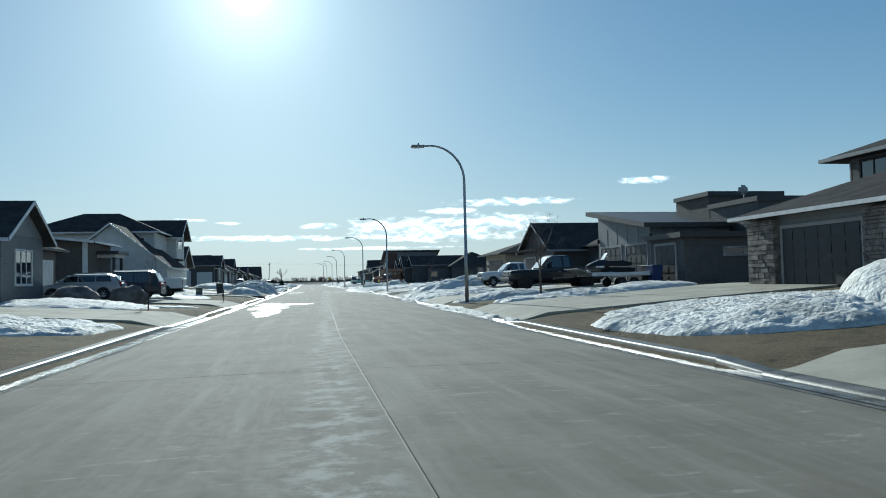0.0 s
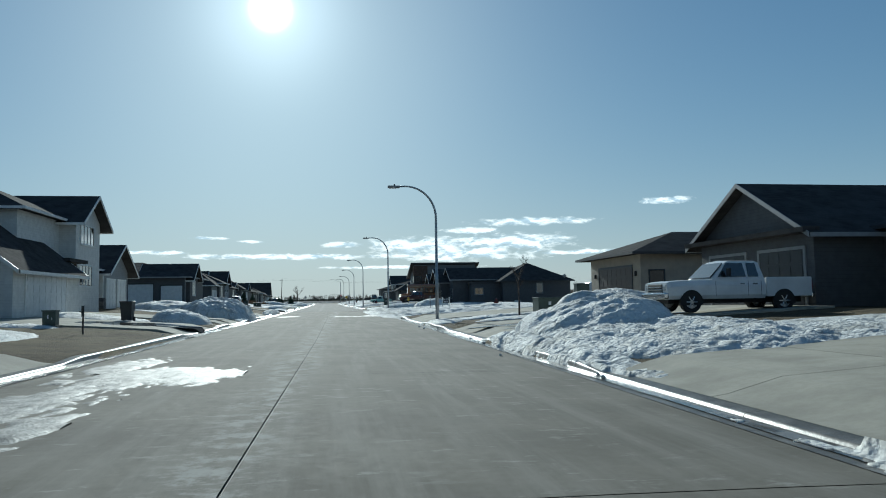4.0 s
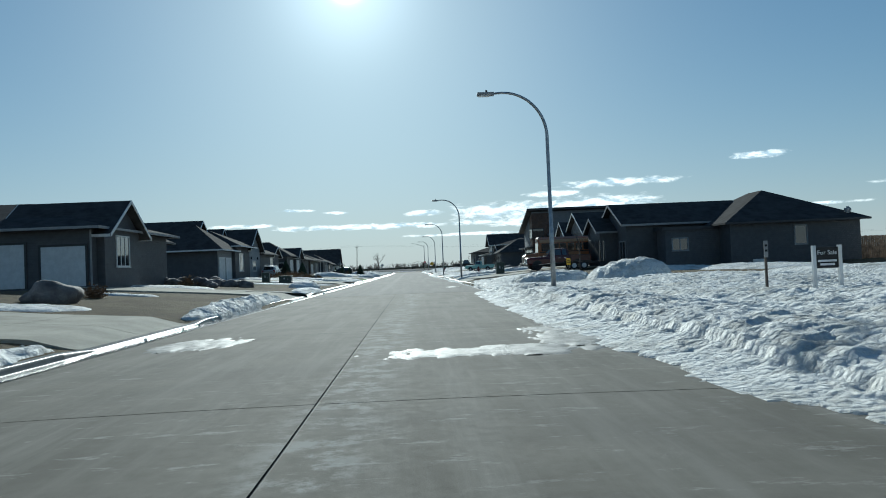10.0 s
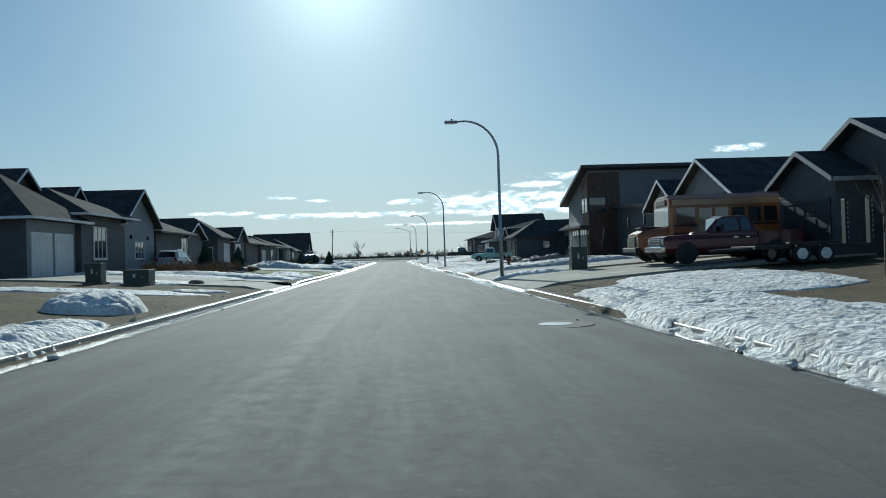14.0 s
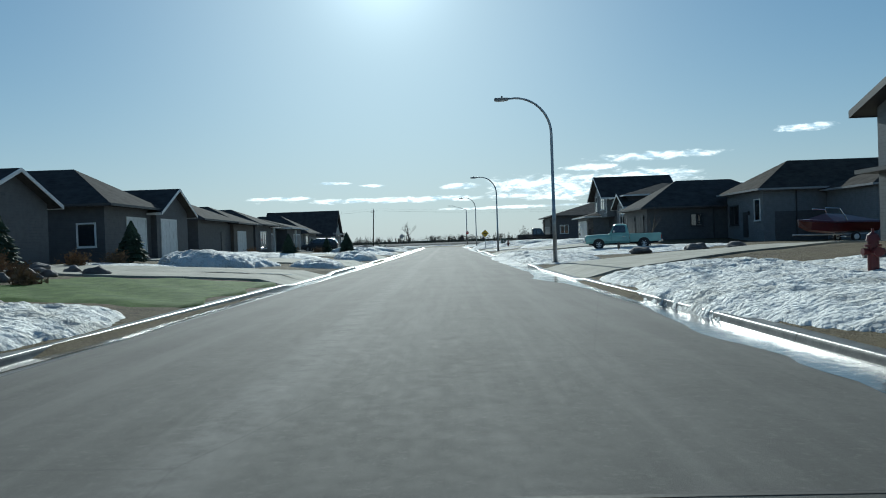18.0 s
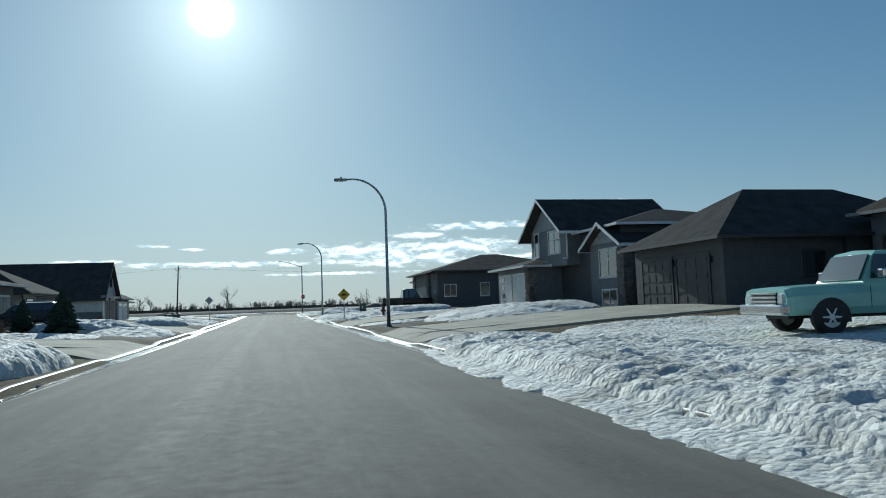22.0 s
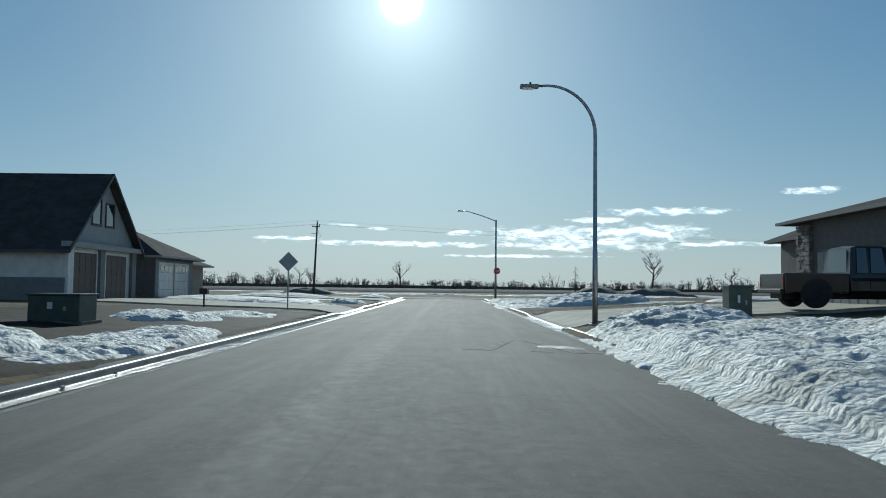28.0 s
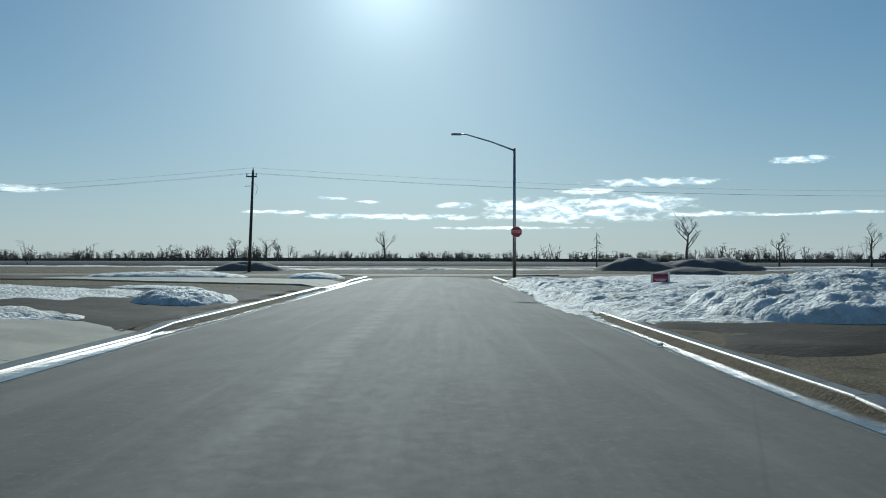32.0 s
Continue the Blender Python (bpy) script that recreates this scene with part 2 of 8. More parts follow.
def asphalt_look(n, b, pos, col):
    s = n.add("ShaderNodeSeparateXYZ", {0: pos})
    streak = n.noise(n.add("ShaderNodeCombineXYZ", {0: n.math("MULTIPLY", s.outputs[0], 1.3), 1: n.math("MULTIPLY", s.outputs[1], 0.07), 2: 0.0}).outputs[0], 1.0, 5.0, 0.6)
    c = n.mix(n.ramp(streak, 0.40, 0.70), col, (0.142, 0.136, 0.121))
    c = n.mix(n.math("MULTIPLY", n.ramp(n.noise(pos, 130.0, 2.0), 0.5, 0.8), 0.5), c, (0.16, 0.152, 0.14))
    c = n.mix(n.math("MULTIPLY", n.ramp(n.noise(pos, 1.1, 6.0, 0.7), 0.45, 0.75), 0.4), c, (0.085, 0.082, 0.074))
    c = n.mix(n.math("MULTIPLY", n.ramp(n.noise(pos, 14.0, 4.0, 0.7), 0.5, 0.72), 0.35), c, (0.195, 0.187, 0.167))
    seam = n.math("SUBTRACT", 1.0, n.ramp(n.math("ABSOLUTE", n.math("ADD", s.outputs[0], 1.35)), 0.08, 0.42))
    c = n.mix(n.math("MULTIPLY", n.math("MULTIPLY", seam, n.ramp(n.noise(pos, 1.7, 6.0, 0.7), 0.3, 0.65)), 0.5), c, (0.25, 0.24, 0.215))
    crack = n.add("ShaderNodeTexVoronoi", {"Vector": n.add("ShaderNodeVectorMath", {0: pos, 1: (0.16, 0.11, 0.0)}, operation="MULTIPLY").outputs[0], "Scale": 1.0}, feature="DISTANCE_TO_EDGE").outputs["Distance"]
    c = n.mix(n.math("MULTIPLY", n.math("SUBTRACT", 1.0, n.ramp(crack, 0.0, 0.003)), 0.18), c, (0.04, 0.04, 0.04))
    bp = n.add("ShaderNodeBump", {"Height": n.noise(pos, 110.0, 3.0, 0.8), "Strength": 0.5, "Distance": 0.008})
    n.t.links.new(bp.outputs[0], b.inputs["Normal"])
    return c


def snow_look(n, b, pos, col):
    """Old spring snow: white crust, grit and dirt in patches, sun cups and a granular relief."""
    dirt = n.noise(pos, 0.8, 7.0, 0.7)
    c = n.mix(n.ramp(dirt, 0.42, 0.72), (0.78, 0.775, 0.735), (0.42, 0.405, 0.355))
    c = n.mix(n.math("MULTIPLY", n.ramp(n.noise(pos, 3.4, 6.0, 0.75), 0.5, 0.72), 0.55), c, (0.27, 0.25, 0.215))
    c = n.mix(n.math("MULTIPLY", n.ramp(n.noise(pos, 26.0, 3.0, 0.7), 0.58, 0.78), 0.6), c, (0.17, 0.15, 0.12))
    cell = n.add("ShaderNodeTexVoronoi", {"Vector": pos, "Scale": 9.0}, feature="F1").outputs["Distance"]
    h = n.math("ADD", n.math("MULTIPLY", n.noise(pos, 6.0, 5.0, 0.6), 1.2), n.math("MULTIPLY", n.noise(pos, 30.0, 4.0, 0.7), 0.4))
    h = n.math("ADD", h, n.math("MULTIPLY", cell, -0.9))
    bp = n.add("ShaderNodeBump", {"Height": h, "Strength": 0.9, "Distance": 0.055})
    n.t.links.new(bp.outputs[0], b.inputs["Normal"])
    return c


def ice_look(n, b, pos, col):
    s = n.noise(pos, 1.6, 5.0, 0.6)
    n.t.links.new(n.math("MULTIPLY_ADD", n.ramp(s, 0.35, 0.65), 0.14, 0.07), b.inputs["Roughness"])
    bp = n.add("ShaderNodeBump", {"Height": n.noise(pos, 6.0, 4.0), "Strength": 0.35, "Distance": 0.012})
    n.t.links.new(bp.outputs[0], b.inputs["Normal"])
    return n.mix(n.ramp(s, 0.4, 0.7), col, (0.26, 0.25, 0.23))


M = {}
M["lawn"] = material("winter_lawn", (0.14, 0.1, 0.055), 0.95, extra=ground_look, spec=0.1)
M["mud"] = material("wet_bare_earth", (0.027, 0.022, 0.017), 0.9, var=0.3, scale=1.2, bump=1.0, bump_scale=7, spec=0.08)
M["green_lawn"] = material("green_turf", (0.06, 0.12, 0.018), 0.9, var=0.15, scale=2.0, bump=0.8, bump_scale=60, tint=(0.1, 0.165, 0.035), spec=0.1)
M["concrete"] = material("road_concrete", (0.178, 0.164, 0.134), 0.9, var=0.1, scale=0.6, extra=concrete_look, spec=0.12)
M["drive"] = material("driveway_concrete", (0.39, 0.365, 0.30), 0.9, var=0.1, scale=0.8, bump=0.3, bump_scale=70, spec=0.12)
M["kerb"] = material("wet_kerb_concrete", (0.17, 0.16, 0.14), 0.36, spec=0.2, var=0.25, scale=2.5, bump=0.2, bump_scale=25)
M["asphalt"] = material("asphalt", (0.098, 0.094, 0.084), 0.9, var=0.1, scale=0.5, extra=asphalt_look, spec=0.22)
M["joint"] = material("joint_filler", (0.035, 0.033, 0.03), 0.8)
M["snow"] = material("old_snow", (0.88, 0.89, 0.87), 0.75, extra=snow_look, spec=0.2)
M["slush"] = material("packed_snow", (0.23, 0.228, 0.21), 0.65, var=0.3, scale=2.5, bump=0.8, bump_scale=22, spec=0.3)
M["ice"] = material("meltwater_ice", (0.09, 0.085, 0.075), 0.2, extra=ice_look, spec=0.8)
M["puddle"] = material("still_water", (0.10, 0.095, 0.085), 0.05, var=0.1, scale=1.5, spec=0.5)
M["paint"] = material("worn_road_paint", (0.17, 0.165, 0.15), 0.9, var=0.3, scale=5, spec=0.1)
M["gravel"] = material("gravel_mulch", (0.16, 0.14, 0.12), 0.9, var=0.3, scale=8, bump=1.0, bump_scale=30)
M["shingle"] = material("asphalt_shingles", (0.058, 0.056, 0.056), 0.96, var=0.2, scale=1.2, extra=shingle_look, spec=0.03)
M["shingle_brown"] = material("brown_shingles", (0.06, 0.052, 0.045), 0.96, var=0.2, scale=1.2, extra=shingle_look, spec=0.03)
M["trim_white"] = material("white_trim", (0.72, 0.72, 0.7), 0.5, var=0.05)
M["trim_grey"] = material("grey_trim", (0.28, 0.28, 0.28), 0.5, var=0.06)
M["trim_dark"] = material("dark_trim", (0.04, 0.04, 0.043), 0.5, var=0.08)
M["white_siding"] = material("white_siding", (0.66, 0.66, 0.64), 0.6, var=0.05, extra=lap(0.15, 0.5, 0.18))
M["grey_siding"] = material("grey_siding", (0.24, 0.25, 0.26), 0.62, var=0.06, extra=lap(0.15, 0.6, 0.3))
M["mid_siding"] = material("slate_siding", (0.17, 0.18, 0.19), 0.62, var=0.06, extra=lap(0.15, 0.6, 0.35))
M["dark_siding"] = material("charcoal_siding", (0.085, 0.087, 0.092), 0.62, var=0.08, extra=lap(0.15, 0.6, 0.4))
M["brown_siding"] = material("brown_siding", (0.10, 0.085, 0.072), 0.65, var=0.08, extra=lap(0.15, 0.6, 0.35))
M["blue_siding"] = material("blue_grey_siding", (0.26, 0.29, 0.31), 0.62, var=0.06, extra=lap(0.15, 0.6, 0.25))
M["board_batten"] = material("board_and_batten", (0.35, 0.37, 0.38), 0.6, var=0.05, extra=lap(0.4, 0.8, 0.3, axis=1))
M["stucco"] = material("tan_stucco", (0.42, 0.36, 0.29), 0.9, var=0.06, scale=2, bump=0.6, bump_scale=55)
M["stucco_white"] = material("white_stucco", (0.66, 0.65, 0.62), 0.9, var=0.06, scale=2, bump=0.6, bump_scale=55)
M["panel_grey"] = material("grey_panels", (0.20, 0.21, 0.22), 0.6, var=0.06, scale=1)
M["wood"] = material("cedar_cladding", (0.14, 0.075, 0.047), 0.6, var=0.25, scale=2.2, extra=lap(0.14, 0.6, 0.4, axis=1))
M["fence"] = material("fence_boards", (0.24, 0.15, 0.09), 0.8, var=0.25, scale=3, bump=0.4)
M["stone"] = material("ledge_stone", (0.19, 0.17, 0.155), 0.85, var=0.3, scale=3, bump=0.8, bump_scale=25)
M["mortar"] = material("mortar", (0.09, 0.085, 0.08), 0.9)
M["door_white"] = material("white_door_paint", (0.64, 0.65, 0.65), 0.45, var=0.05)
M["door_brown"] = material("brown_door_paint", (0.075, 0.052, 0.043), 0.5, var=0.1)
M["door_dark"] = material("dark_door_paint", (0.03, 0.032, 0.036), 0.45, var=0.1)
M["door_grey"] = material("grey_door_paint", (0.22, 0.22, 0.22), 0.5, var=0.06)
M["galv"] = material("galvanised_steel", (0.36, 0.37, 0.38), 0.42, 0.85, var=0.12, scale=6)
M["pole_wood"] = material("weathered_pole", (0.10, 0.08, 0.065), 0.85, var=0.25, scale=5, bump=0.5)
M["lens"] = material("lamp_lens", (0.7, 0.72, 0.72), 0.2)
M["bark"] = material("bark", (0.11, 0.085, 0.07), 0.9, var=0.3, scale=9, bump=0.6)
M["far_bark"] = material("far_branches", (0.13, 0.105, 0.085), 0.95, var=0.2, scale=0.2)
M["needles"] = material("spruce_needles", (0.035, 0.055, 0.028), 0.85, var=0.3, scale=3)
M["dry_leaf"] = material("dry_shrub", (0.20, 0.12, 0.06), 0.9, var=0.3, scale=4)
M["rock"] = material("boulder", (0.17, 0.15, 0.135), 0.85, var=0.35, scale=1.6, bump=0.9, bump_scale=9)
M["box_green"] = material("green_enamel", (0.05, 0.075, 0.06), 0.45, var=0.1)
M["bin_blue"] = material("blue_plastic", (0.02, 0.045, 0.16), 0.5, var=0.1)
M["bin_black"] = material("black_plastic", (0.03, 0.033, 0.034), 0.5, var=0.1)
M["yellow"] = material("yellow_sheeting", (0.72, 0.42, 0.02), 0.4, var=0.05)
M["red"] = material("red_sheeting", (0.5, 0.03, 0.03), 0.45, var=0.08)
M["hydrant"] = material("hydrant_red", (0.10, 0.015, 0.015), 0.45, var=0.15)
M["sign_back"] = material("aluminium_back", (0.34, 0.35, 0.36), 0.4, 0.6, var=0.05)
M["black"] = material("matt_black", (0.012, 0.012, 0.013), 0.6)
M["white"] = material("white_lettering", (0.75, 0.75, 0.75), 0.5)
M["rubber"] = material("tyre_rubber", (0.018, 0.018, 0.019), 0.8, bump=0.4)
M["chrome"] = material("chrome", (0.62, 0.63, 0.64), 0.14, 1.0, var=0.03)
M["rim"] = material("wheel_rim", (0.55, 0.56, 0.56), 0.3, 0.7, var=0.05)
for name, c in (("teal", (0.27, 0.50, 0.44)), ("white_car", (0.70, 0.71, 0.71)), ("black_car", (0.012, 0.013, 0.015)), ("red_car", (0.075, 0.008, 0.011)),
                ("silver_car", (0.42, 0.43, 0.44)), ("dark_car", (0.025, 0.028, 0.033)), ("bus_yellow", (0.30, 0.10, 0.028)), ("bus_roof", (0.40, 0.24, 0.13)), ("rv_white", (0.68, 0.69, 0.69))):
    M[name] = material(name + "_paint", c, 0.32, 0.0, var=0.05, scale=1.5, coat=0.3)
M["headlight"] = material("headlight_glass", (0.6, 0.62, 0.63), 0.08, 0.3)
M["tail"] = material("tail_light", (0.3, 0.01, 0.01), 0.2)


def glass(name, tint):
    m = bpy.data.materials.new(name)
    m.use_nodes = True
    b = m.node_tree.nodes["Principled BSDF"]
    b.inputs["Base Color"].default_value = (*tint, 1)
    b.inputs["Roughness"].default_value, b.inputs["Specular IOR Level"].default_value = 0.04, 0.9
    b.inputs["Coat Weight"].default_value = 1.0
    return m


M["glass"] = glass("window_glass", (0.02, 0.024, 0.028))
M["car_glass"] = glass("car_glass", (0.016, 0.02, 0.022))


# ---------------------------------------------------------------- builders
def mesh_of(name, bm, mat, smooth=False):
    bmesh.ops.recalc_face_normals(bm, faces=bm.faces)
    me = bpy.data.meshes.new(name)
    bm.to_mesh(me)
    bm.free()
    for m in (mat if isinstance(mat, (list, tuple)) else [mat]):
        me.materials.append(m)
    if smooth:
        me.shade_smooth()
    return me


def part(name, bm, mat, parent, label="", smooth=False):
    ob = new(name, mesh_of(name, bm, mat, smooth))
    if parent:
        ob.parent = parent
        ob.matrix_parent_inverse = parent.matrix_world.inverted()
    return tagged(ob, label)


def raw(name, verts, faces, mat, parent=None, smooth=False):
    me = bpy.data.meshes.new(name)
    me.from_pydata([tuple(v) for v in verts], [], [tuple(f) for f in faces])
    me.materials.append(mat)
    if smooth:
        me.shade_smooth()
    ob = new(name, me)
    if parent:
        ob.parent = parent
        ob.matrix_parent_inverse = parent.matrix_world.inverted()
    return ob


def thing(name, at, label, category, group="", turn=0.0):
    ob = new(name)
    ob.empty_display_size = 0.3
    ob.matrix_world = pose(*at, 0, 0, turn)
    bpy.context.view_layer.update()
    return tagged(ob, label, category, group)


def box(bm, lo, hi, f=None, bevel=0.0):
    """A box between two corners, through the map f."""
    vs = [bm.verts.new(f((x, y, z)) if f else (x, y, z)) for x in (lo[0], hi[0]) for y in (lo[1], hi[1]) for z in (lo[2], hi[2])]
    fs = [bm.faces.new([vs[i] for i in q]) for q in ((0, 1, 3, 2), (4, 6, 7, 5), (0, 4, 5, 1), (2, 3, 7, 6), (0, 2, 6, 4), (1, 5, 7, 3))]
    if bevel:
        bmesh.ops.bevel(bm, geom=list({e for q in fs for e in q.edges}), offset=bevel, segments=2, affect="EDGES", profile=0.6)
    return vs


def prism(bm, poly, a, b, f):
    """A polygon of (p, q) pushed from a to b; f maps (p, q, s) to a place."""
    A = [bm.verts.new(f((p, q, a))) for p, q in poly]
    B = [bm.verts.new(f((p, q, b))) for p, q in poly]
    k = len(poly)
    bm.faces.new(A)
    bm.faces.new(B[::-1])
    for i in range(k):
        bm.faces.new((A[i], A[(i + 1) % k], B[(i + 1) % k], B[i]))


def tube(bm, pts, radii, sides=8):
    """A tube along points with a radius at each."""
    rings = []
    for i, p in enumerate(pts):
        p = Vector(p)
        d = (Vector(pts[min(i + 1, len(pts) - 1)]) - Vector(pts[max(i - 1, 0)])).normalized()
        a = d.orthogonal().normalized() if abs(d.z) < 0.9 else Vector((1, 0, 0)).cross(d).normalized()
        b = d.cross(a)
        rings.append([bm.verts.new(p + radii[i] * (math.cos(t) * a + math.sin(t) * b)) for t in (2 * math.pi * k / sides for k in range(sides))])
    for r, s in zip(rings, rings[1:]):
        j = min(range(sides), key=lambda j: sum((s[(k + j) % sides].co - r[k].co).length for k in range(sides)))
        for k in range(sides):
            bm.faces.new((r[k], r[(k + 1) % sides], s[(k + 1 + j) % sides], s[(k + j) % sides]))
    bm.faces.new(rings[0][::-1])
    bm.faces.new(rings[-1])


def cyl(bm, c, r, h, axis=2, sides=16, r2=None):
    p = list(c)
    q = list(c)
    q[axis] += h
    tube(bm, [p, q], [r, r if r2 is None else r2], sides)


# value noise over arrays
def lattice(ix, iy, seed):
    h = (ix.astype(np.int64) * 374761393 + iy.astype(np.int64) * 668265263 + seed * 1442695041) & 0x7FFFFFFF
    h = ((h ^ (h >> 13)) * 1274126177) & 0x7FFFFFFF
    return ((h ^ (h >> 16)) & 0xFFFF) / 65535.0


def vnoise(x, y, seed=0):
    x, y = np.asarray(x, float), np.asarray(y, float)
    ix, iy = np.floor(x), np.floor(y)
    fx, fy = x - ix, y - iy
    fx, fy = fx * fx * (3 - 2 * fx), fy * fy * (3 - 2 * fy)
    a, b, c, d = lattice(ix, iy, seed), lattice(ix + 1, iy, seed), lattice(ix, iy + 1, seed), lattice(ix + 1, iy + 1, seed)
    return (a * (1 - fx) + b * fx) * (1 - fy) + (c * (1 - fx) + d * fx) * fy


def fbm(x, y, seed=0, octaves=4, rough=0.5):
    s, w, t = 0.0, 1.0, 0.0
    for o in range(octaves):
        s, t = s + w * vnoise(np.asarray(x) * 2**o, np.asarray(y) * 2**o, seed + 17 * o), t + w
        w *= rough
    return s / t


# ---------------------------------------------------------------- ground and street
KY = (-60, 20, 60, 90, 130, 170, 200, 240, 300, 345)
KERB_R = (3.8, 3.9, 4.75, 5.1, 5.1, 4.85, 4.45, 4.45, 4.3, 4.3)
KERB_L = (-7.3, -7.1, -6.4, -6.0, -5.7, -5.5, -5.15, -5.0, -5.3, -5.6)
END = 362.0            # where the street meets the cross road
CROSS = (362.0, 372.0)


def corner(y):
    """How far the kerb flares out where the street joins the cross road."""
    k = np.clip((np.asarray(y, float) - (END - 9.0)) / 9.0, 0, 1)
    return 9.0 * (1 - np.sqrt(np.clip(1 - k * k, 0, 1)))


def kerb_r(y):
    return np.interp(y, KY, KERB_R) + corner(y)


def kerb_l(y):
    return np.interp(y, KY, KERB_L) - corner(y)


DRIVES = [(1, 4.0, 9.5, 12), (1, 23.0, 31.5, 13), (1, 39.5, 47.0, 13), (1, 58.5, 66.5, 13), (1, 76.5, 85.5, 14), (1, 149.5, 158.3, 14), (1, 160.6, 168.0, 13),
          (1, 189.0, 198.0, 21, 0.8), (1, 229.0, 238.5, 14), (1, 251.5, 261.5, 14), (1, 289.6, 301.0, 14),
          (-1, 26.5, 33.5, 9), (-1, 44.5, 52.5, 11), (-1, 67.0, 74.5, 9), (-1, 80.0, 86.0, 11), (-1, 100.5, 107.5, 12), (-1, 124.5, 131.0, 12),
          (-1, 157.5, 166.5, 14), (-1, 191.5, 199.5, 15), (-1, 209.5, 218.0, 15), (-1, 228.0, 237.0, 15), (-1, 251.0, 260.0, 15), (-1, 300.8, 309.2, 16), (-1, 332.0, 341.0, 17)]


def ground_z(x, y):
    """Height of the ground: the street at 0, lawns that rise from the kerbs to the houses, flat fields beyond."""
    x, y = np.asarray(x, float), np.asarray(y, float)
    out = np.maximum(x - kerb_r(np.minimum(y, END - 9)), kerb_l(np.minimum(y, END - 9)) - x)
    top = np.where(x > 0, np.interp(y, [0, 85, 100, 138, 148, 160, 192, 205, 225, 231, 320, 345], [0.8, 0.7, 0.4, 0.35, 0.75, 0.75, 0.75, 0.4, 0.4, 0.75, 0.75, 0.1]),
                   np.interp(y, [0, 60, 120, 150, 280, 300, 330, 345], [0.7, 0.8, 1.0, 0.8, 0.7, 0.35, 0.3, 0.1]))
    rise = top * np.clip((out - 0.2) / 12.5, 0, 1) ** 0.9
    fall = 0.5 * np.clip((out - 30) / 60, 0, 1)
    z = 0.13 + rise - np.minimum(fall, rise)
    z = np.where(out < 0.0, -0.12, np.where(out < 0.18, 0.10, z))
    far = np.clip((y - 345) / 14, 0, 1)
    z = z * (1 - far) + far * np.where((y > CROSS[0] - 1) & (y < CROSS[1] + 1), -0.12, 0.06)
    bump = (fbm(x * 0.25, y * 0.25, 5, 3) - 0.5) * 0.12 * np.clip((out - 0.5) / 3, 0, 1)
    return z + bump


def ground_cut(x, y):
    """The ground, lowered under the aprons of the driveways."""
    z = ground_z(x, y)
    for side, a, b, *_ in DRIVES:
        out = x - kerb_r(y) if side > 0 else kerb_l(y) - x
        beside = np.clip(1 - np.maximum(a - y, y - b) / 1.3, 0, 1)
        beside = beside * beside * (3 - 2 * beside)
        z = z - 0.11 * beside * np.clip((1.6 - out) / 1.1, 0, 1) * (out > 0)
    return z


def gz(x, y):
    return float(ground_z(x, y))


def grid_mesh(name, xs, ys, zf, mat):
    X, Y = np.meshgrid(xs, ys)
    Z = zf(X, Y)
    nx = len(xs)
    v = np.stack([X, Y, Z], -1).reshape(-1, 3)
    i = np.arange(len(ys) - 1)[:, None] * nx + np.arange(nx - 1)[None, :]
    f = np.stack([i, i + 1, i + nx + 1, i + nx], -1).reshape(-1, 4)
    return raw(name, v.tolist(), f.tolist(), mat, smooth=True)


far_x = [-4000, -2000, -900, -400, -200, -120, -90, -70, -55, -45]
near_x = list(np.arange(-38, -10, 1.0)) + list(np.arange(-10, 9.01, 0.35)) + list(np.arange(10, 39, 1.0))
gx = sorted(set(far_x) | {-v for v in far_x} | set(round(v, 3) for v in near_x))
edges = [v for d in DRIVES for v in (d[1] - 1.3, d[1] - 0.8, d[1] - 0.4, d[1] + 0.05, d[2] - 0.05, d[2] + 0.4, d[2] + 0.8, d[2] + 1.3)]
gy = sorted(set(edges + [-1500, -600, -250, -120, -80] + list(np.arange(-60, 420, 1.5)) + [430, 445, 470, 500, 560, 650, 800, 1100, 1600, 2500, 4500]))
ground = tagged(grid_mesh("ground", gx, gy, ground_cut, M["lawn"]), "brown winter lawns and fields with straw", "ground", kind="structure")


def strip(name, ys, left, right, z, mat, label, category="road", kind="structure", cols=6, parent=None):
    """A band between two edge functions, at height z(x, y)."""
    v, f = [], []
    for y in ys:
        a, b = float(left(y)), float(right(y))
        for k in range(cols + 1):
            x = a + (b - a) * k / cols
            v.append((x, y, z(x, y)))
    for r in range(len(ys) - 1):
        for k in range(cols):
            i = r * (cols + 1) + k
            f.append((i, i + 1, i + cols + 2, i + cols + 1))
    ob = raw(name, v, f, mat, parent, smooth=True)
    return tagged(ob, label, category, kind=kind) if label else ob


def road_z(x, y):
    mid, half = (kerb_l(y) + kerb_r(y)) / 2, (kerb_r(y) - kerb_l(y)) / 2
    return 0.035 - 0.075 * min(1, abs((x - mid) / half)) ** 2


PAVE = 125.5           # the concrete slabs end here and asphalt begins
slab = 9.0
mid_x = lambda y: (kerb_l(y) + kerb_r(y)) / 2
road = new("road")
tagged(road, "concrete and asphalt residential street, partly wet", "road", kind="structure")
y = -60.0
while y < PAVE - 0.1:
    y1 = min(y + slab, PAVE)
    if y1 - y > 0.5:
        rows = np.linspace(y + 0.012, y1 - 0.012, 5)
        strip("slab", rows, lambda v: kerb_l(v) + 0.02, lambda v: mid_x(v) - 0.014, road_z, M["concrete"], "", cols=4, parent=road)
        strip("slab", rows, lambda v: mid_x(v) + 0.014, lambda v: kerb_r(v) - 0.02, road_z, M["concrete"], "", cols=4, parent=road)
    y = y1
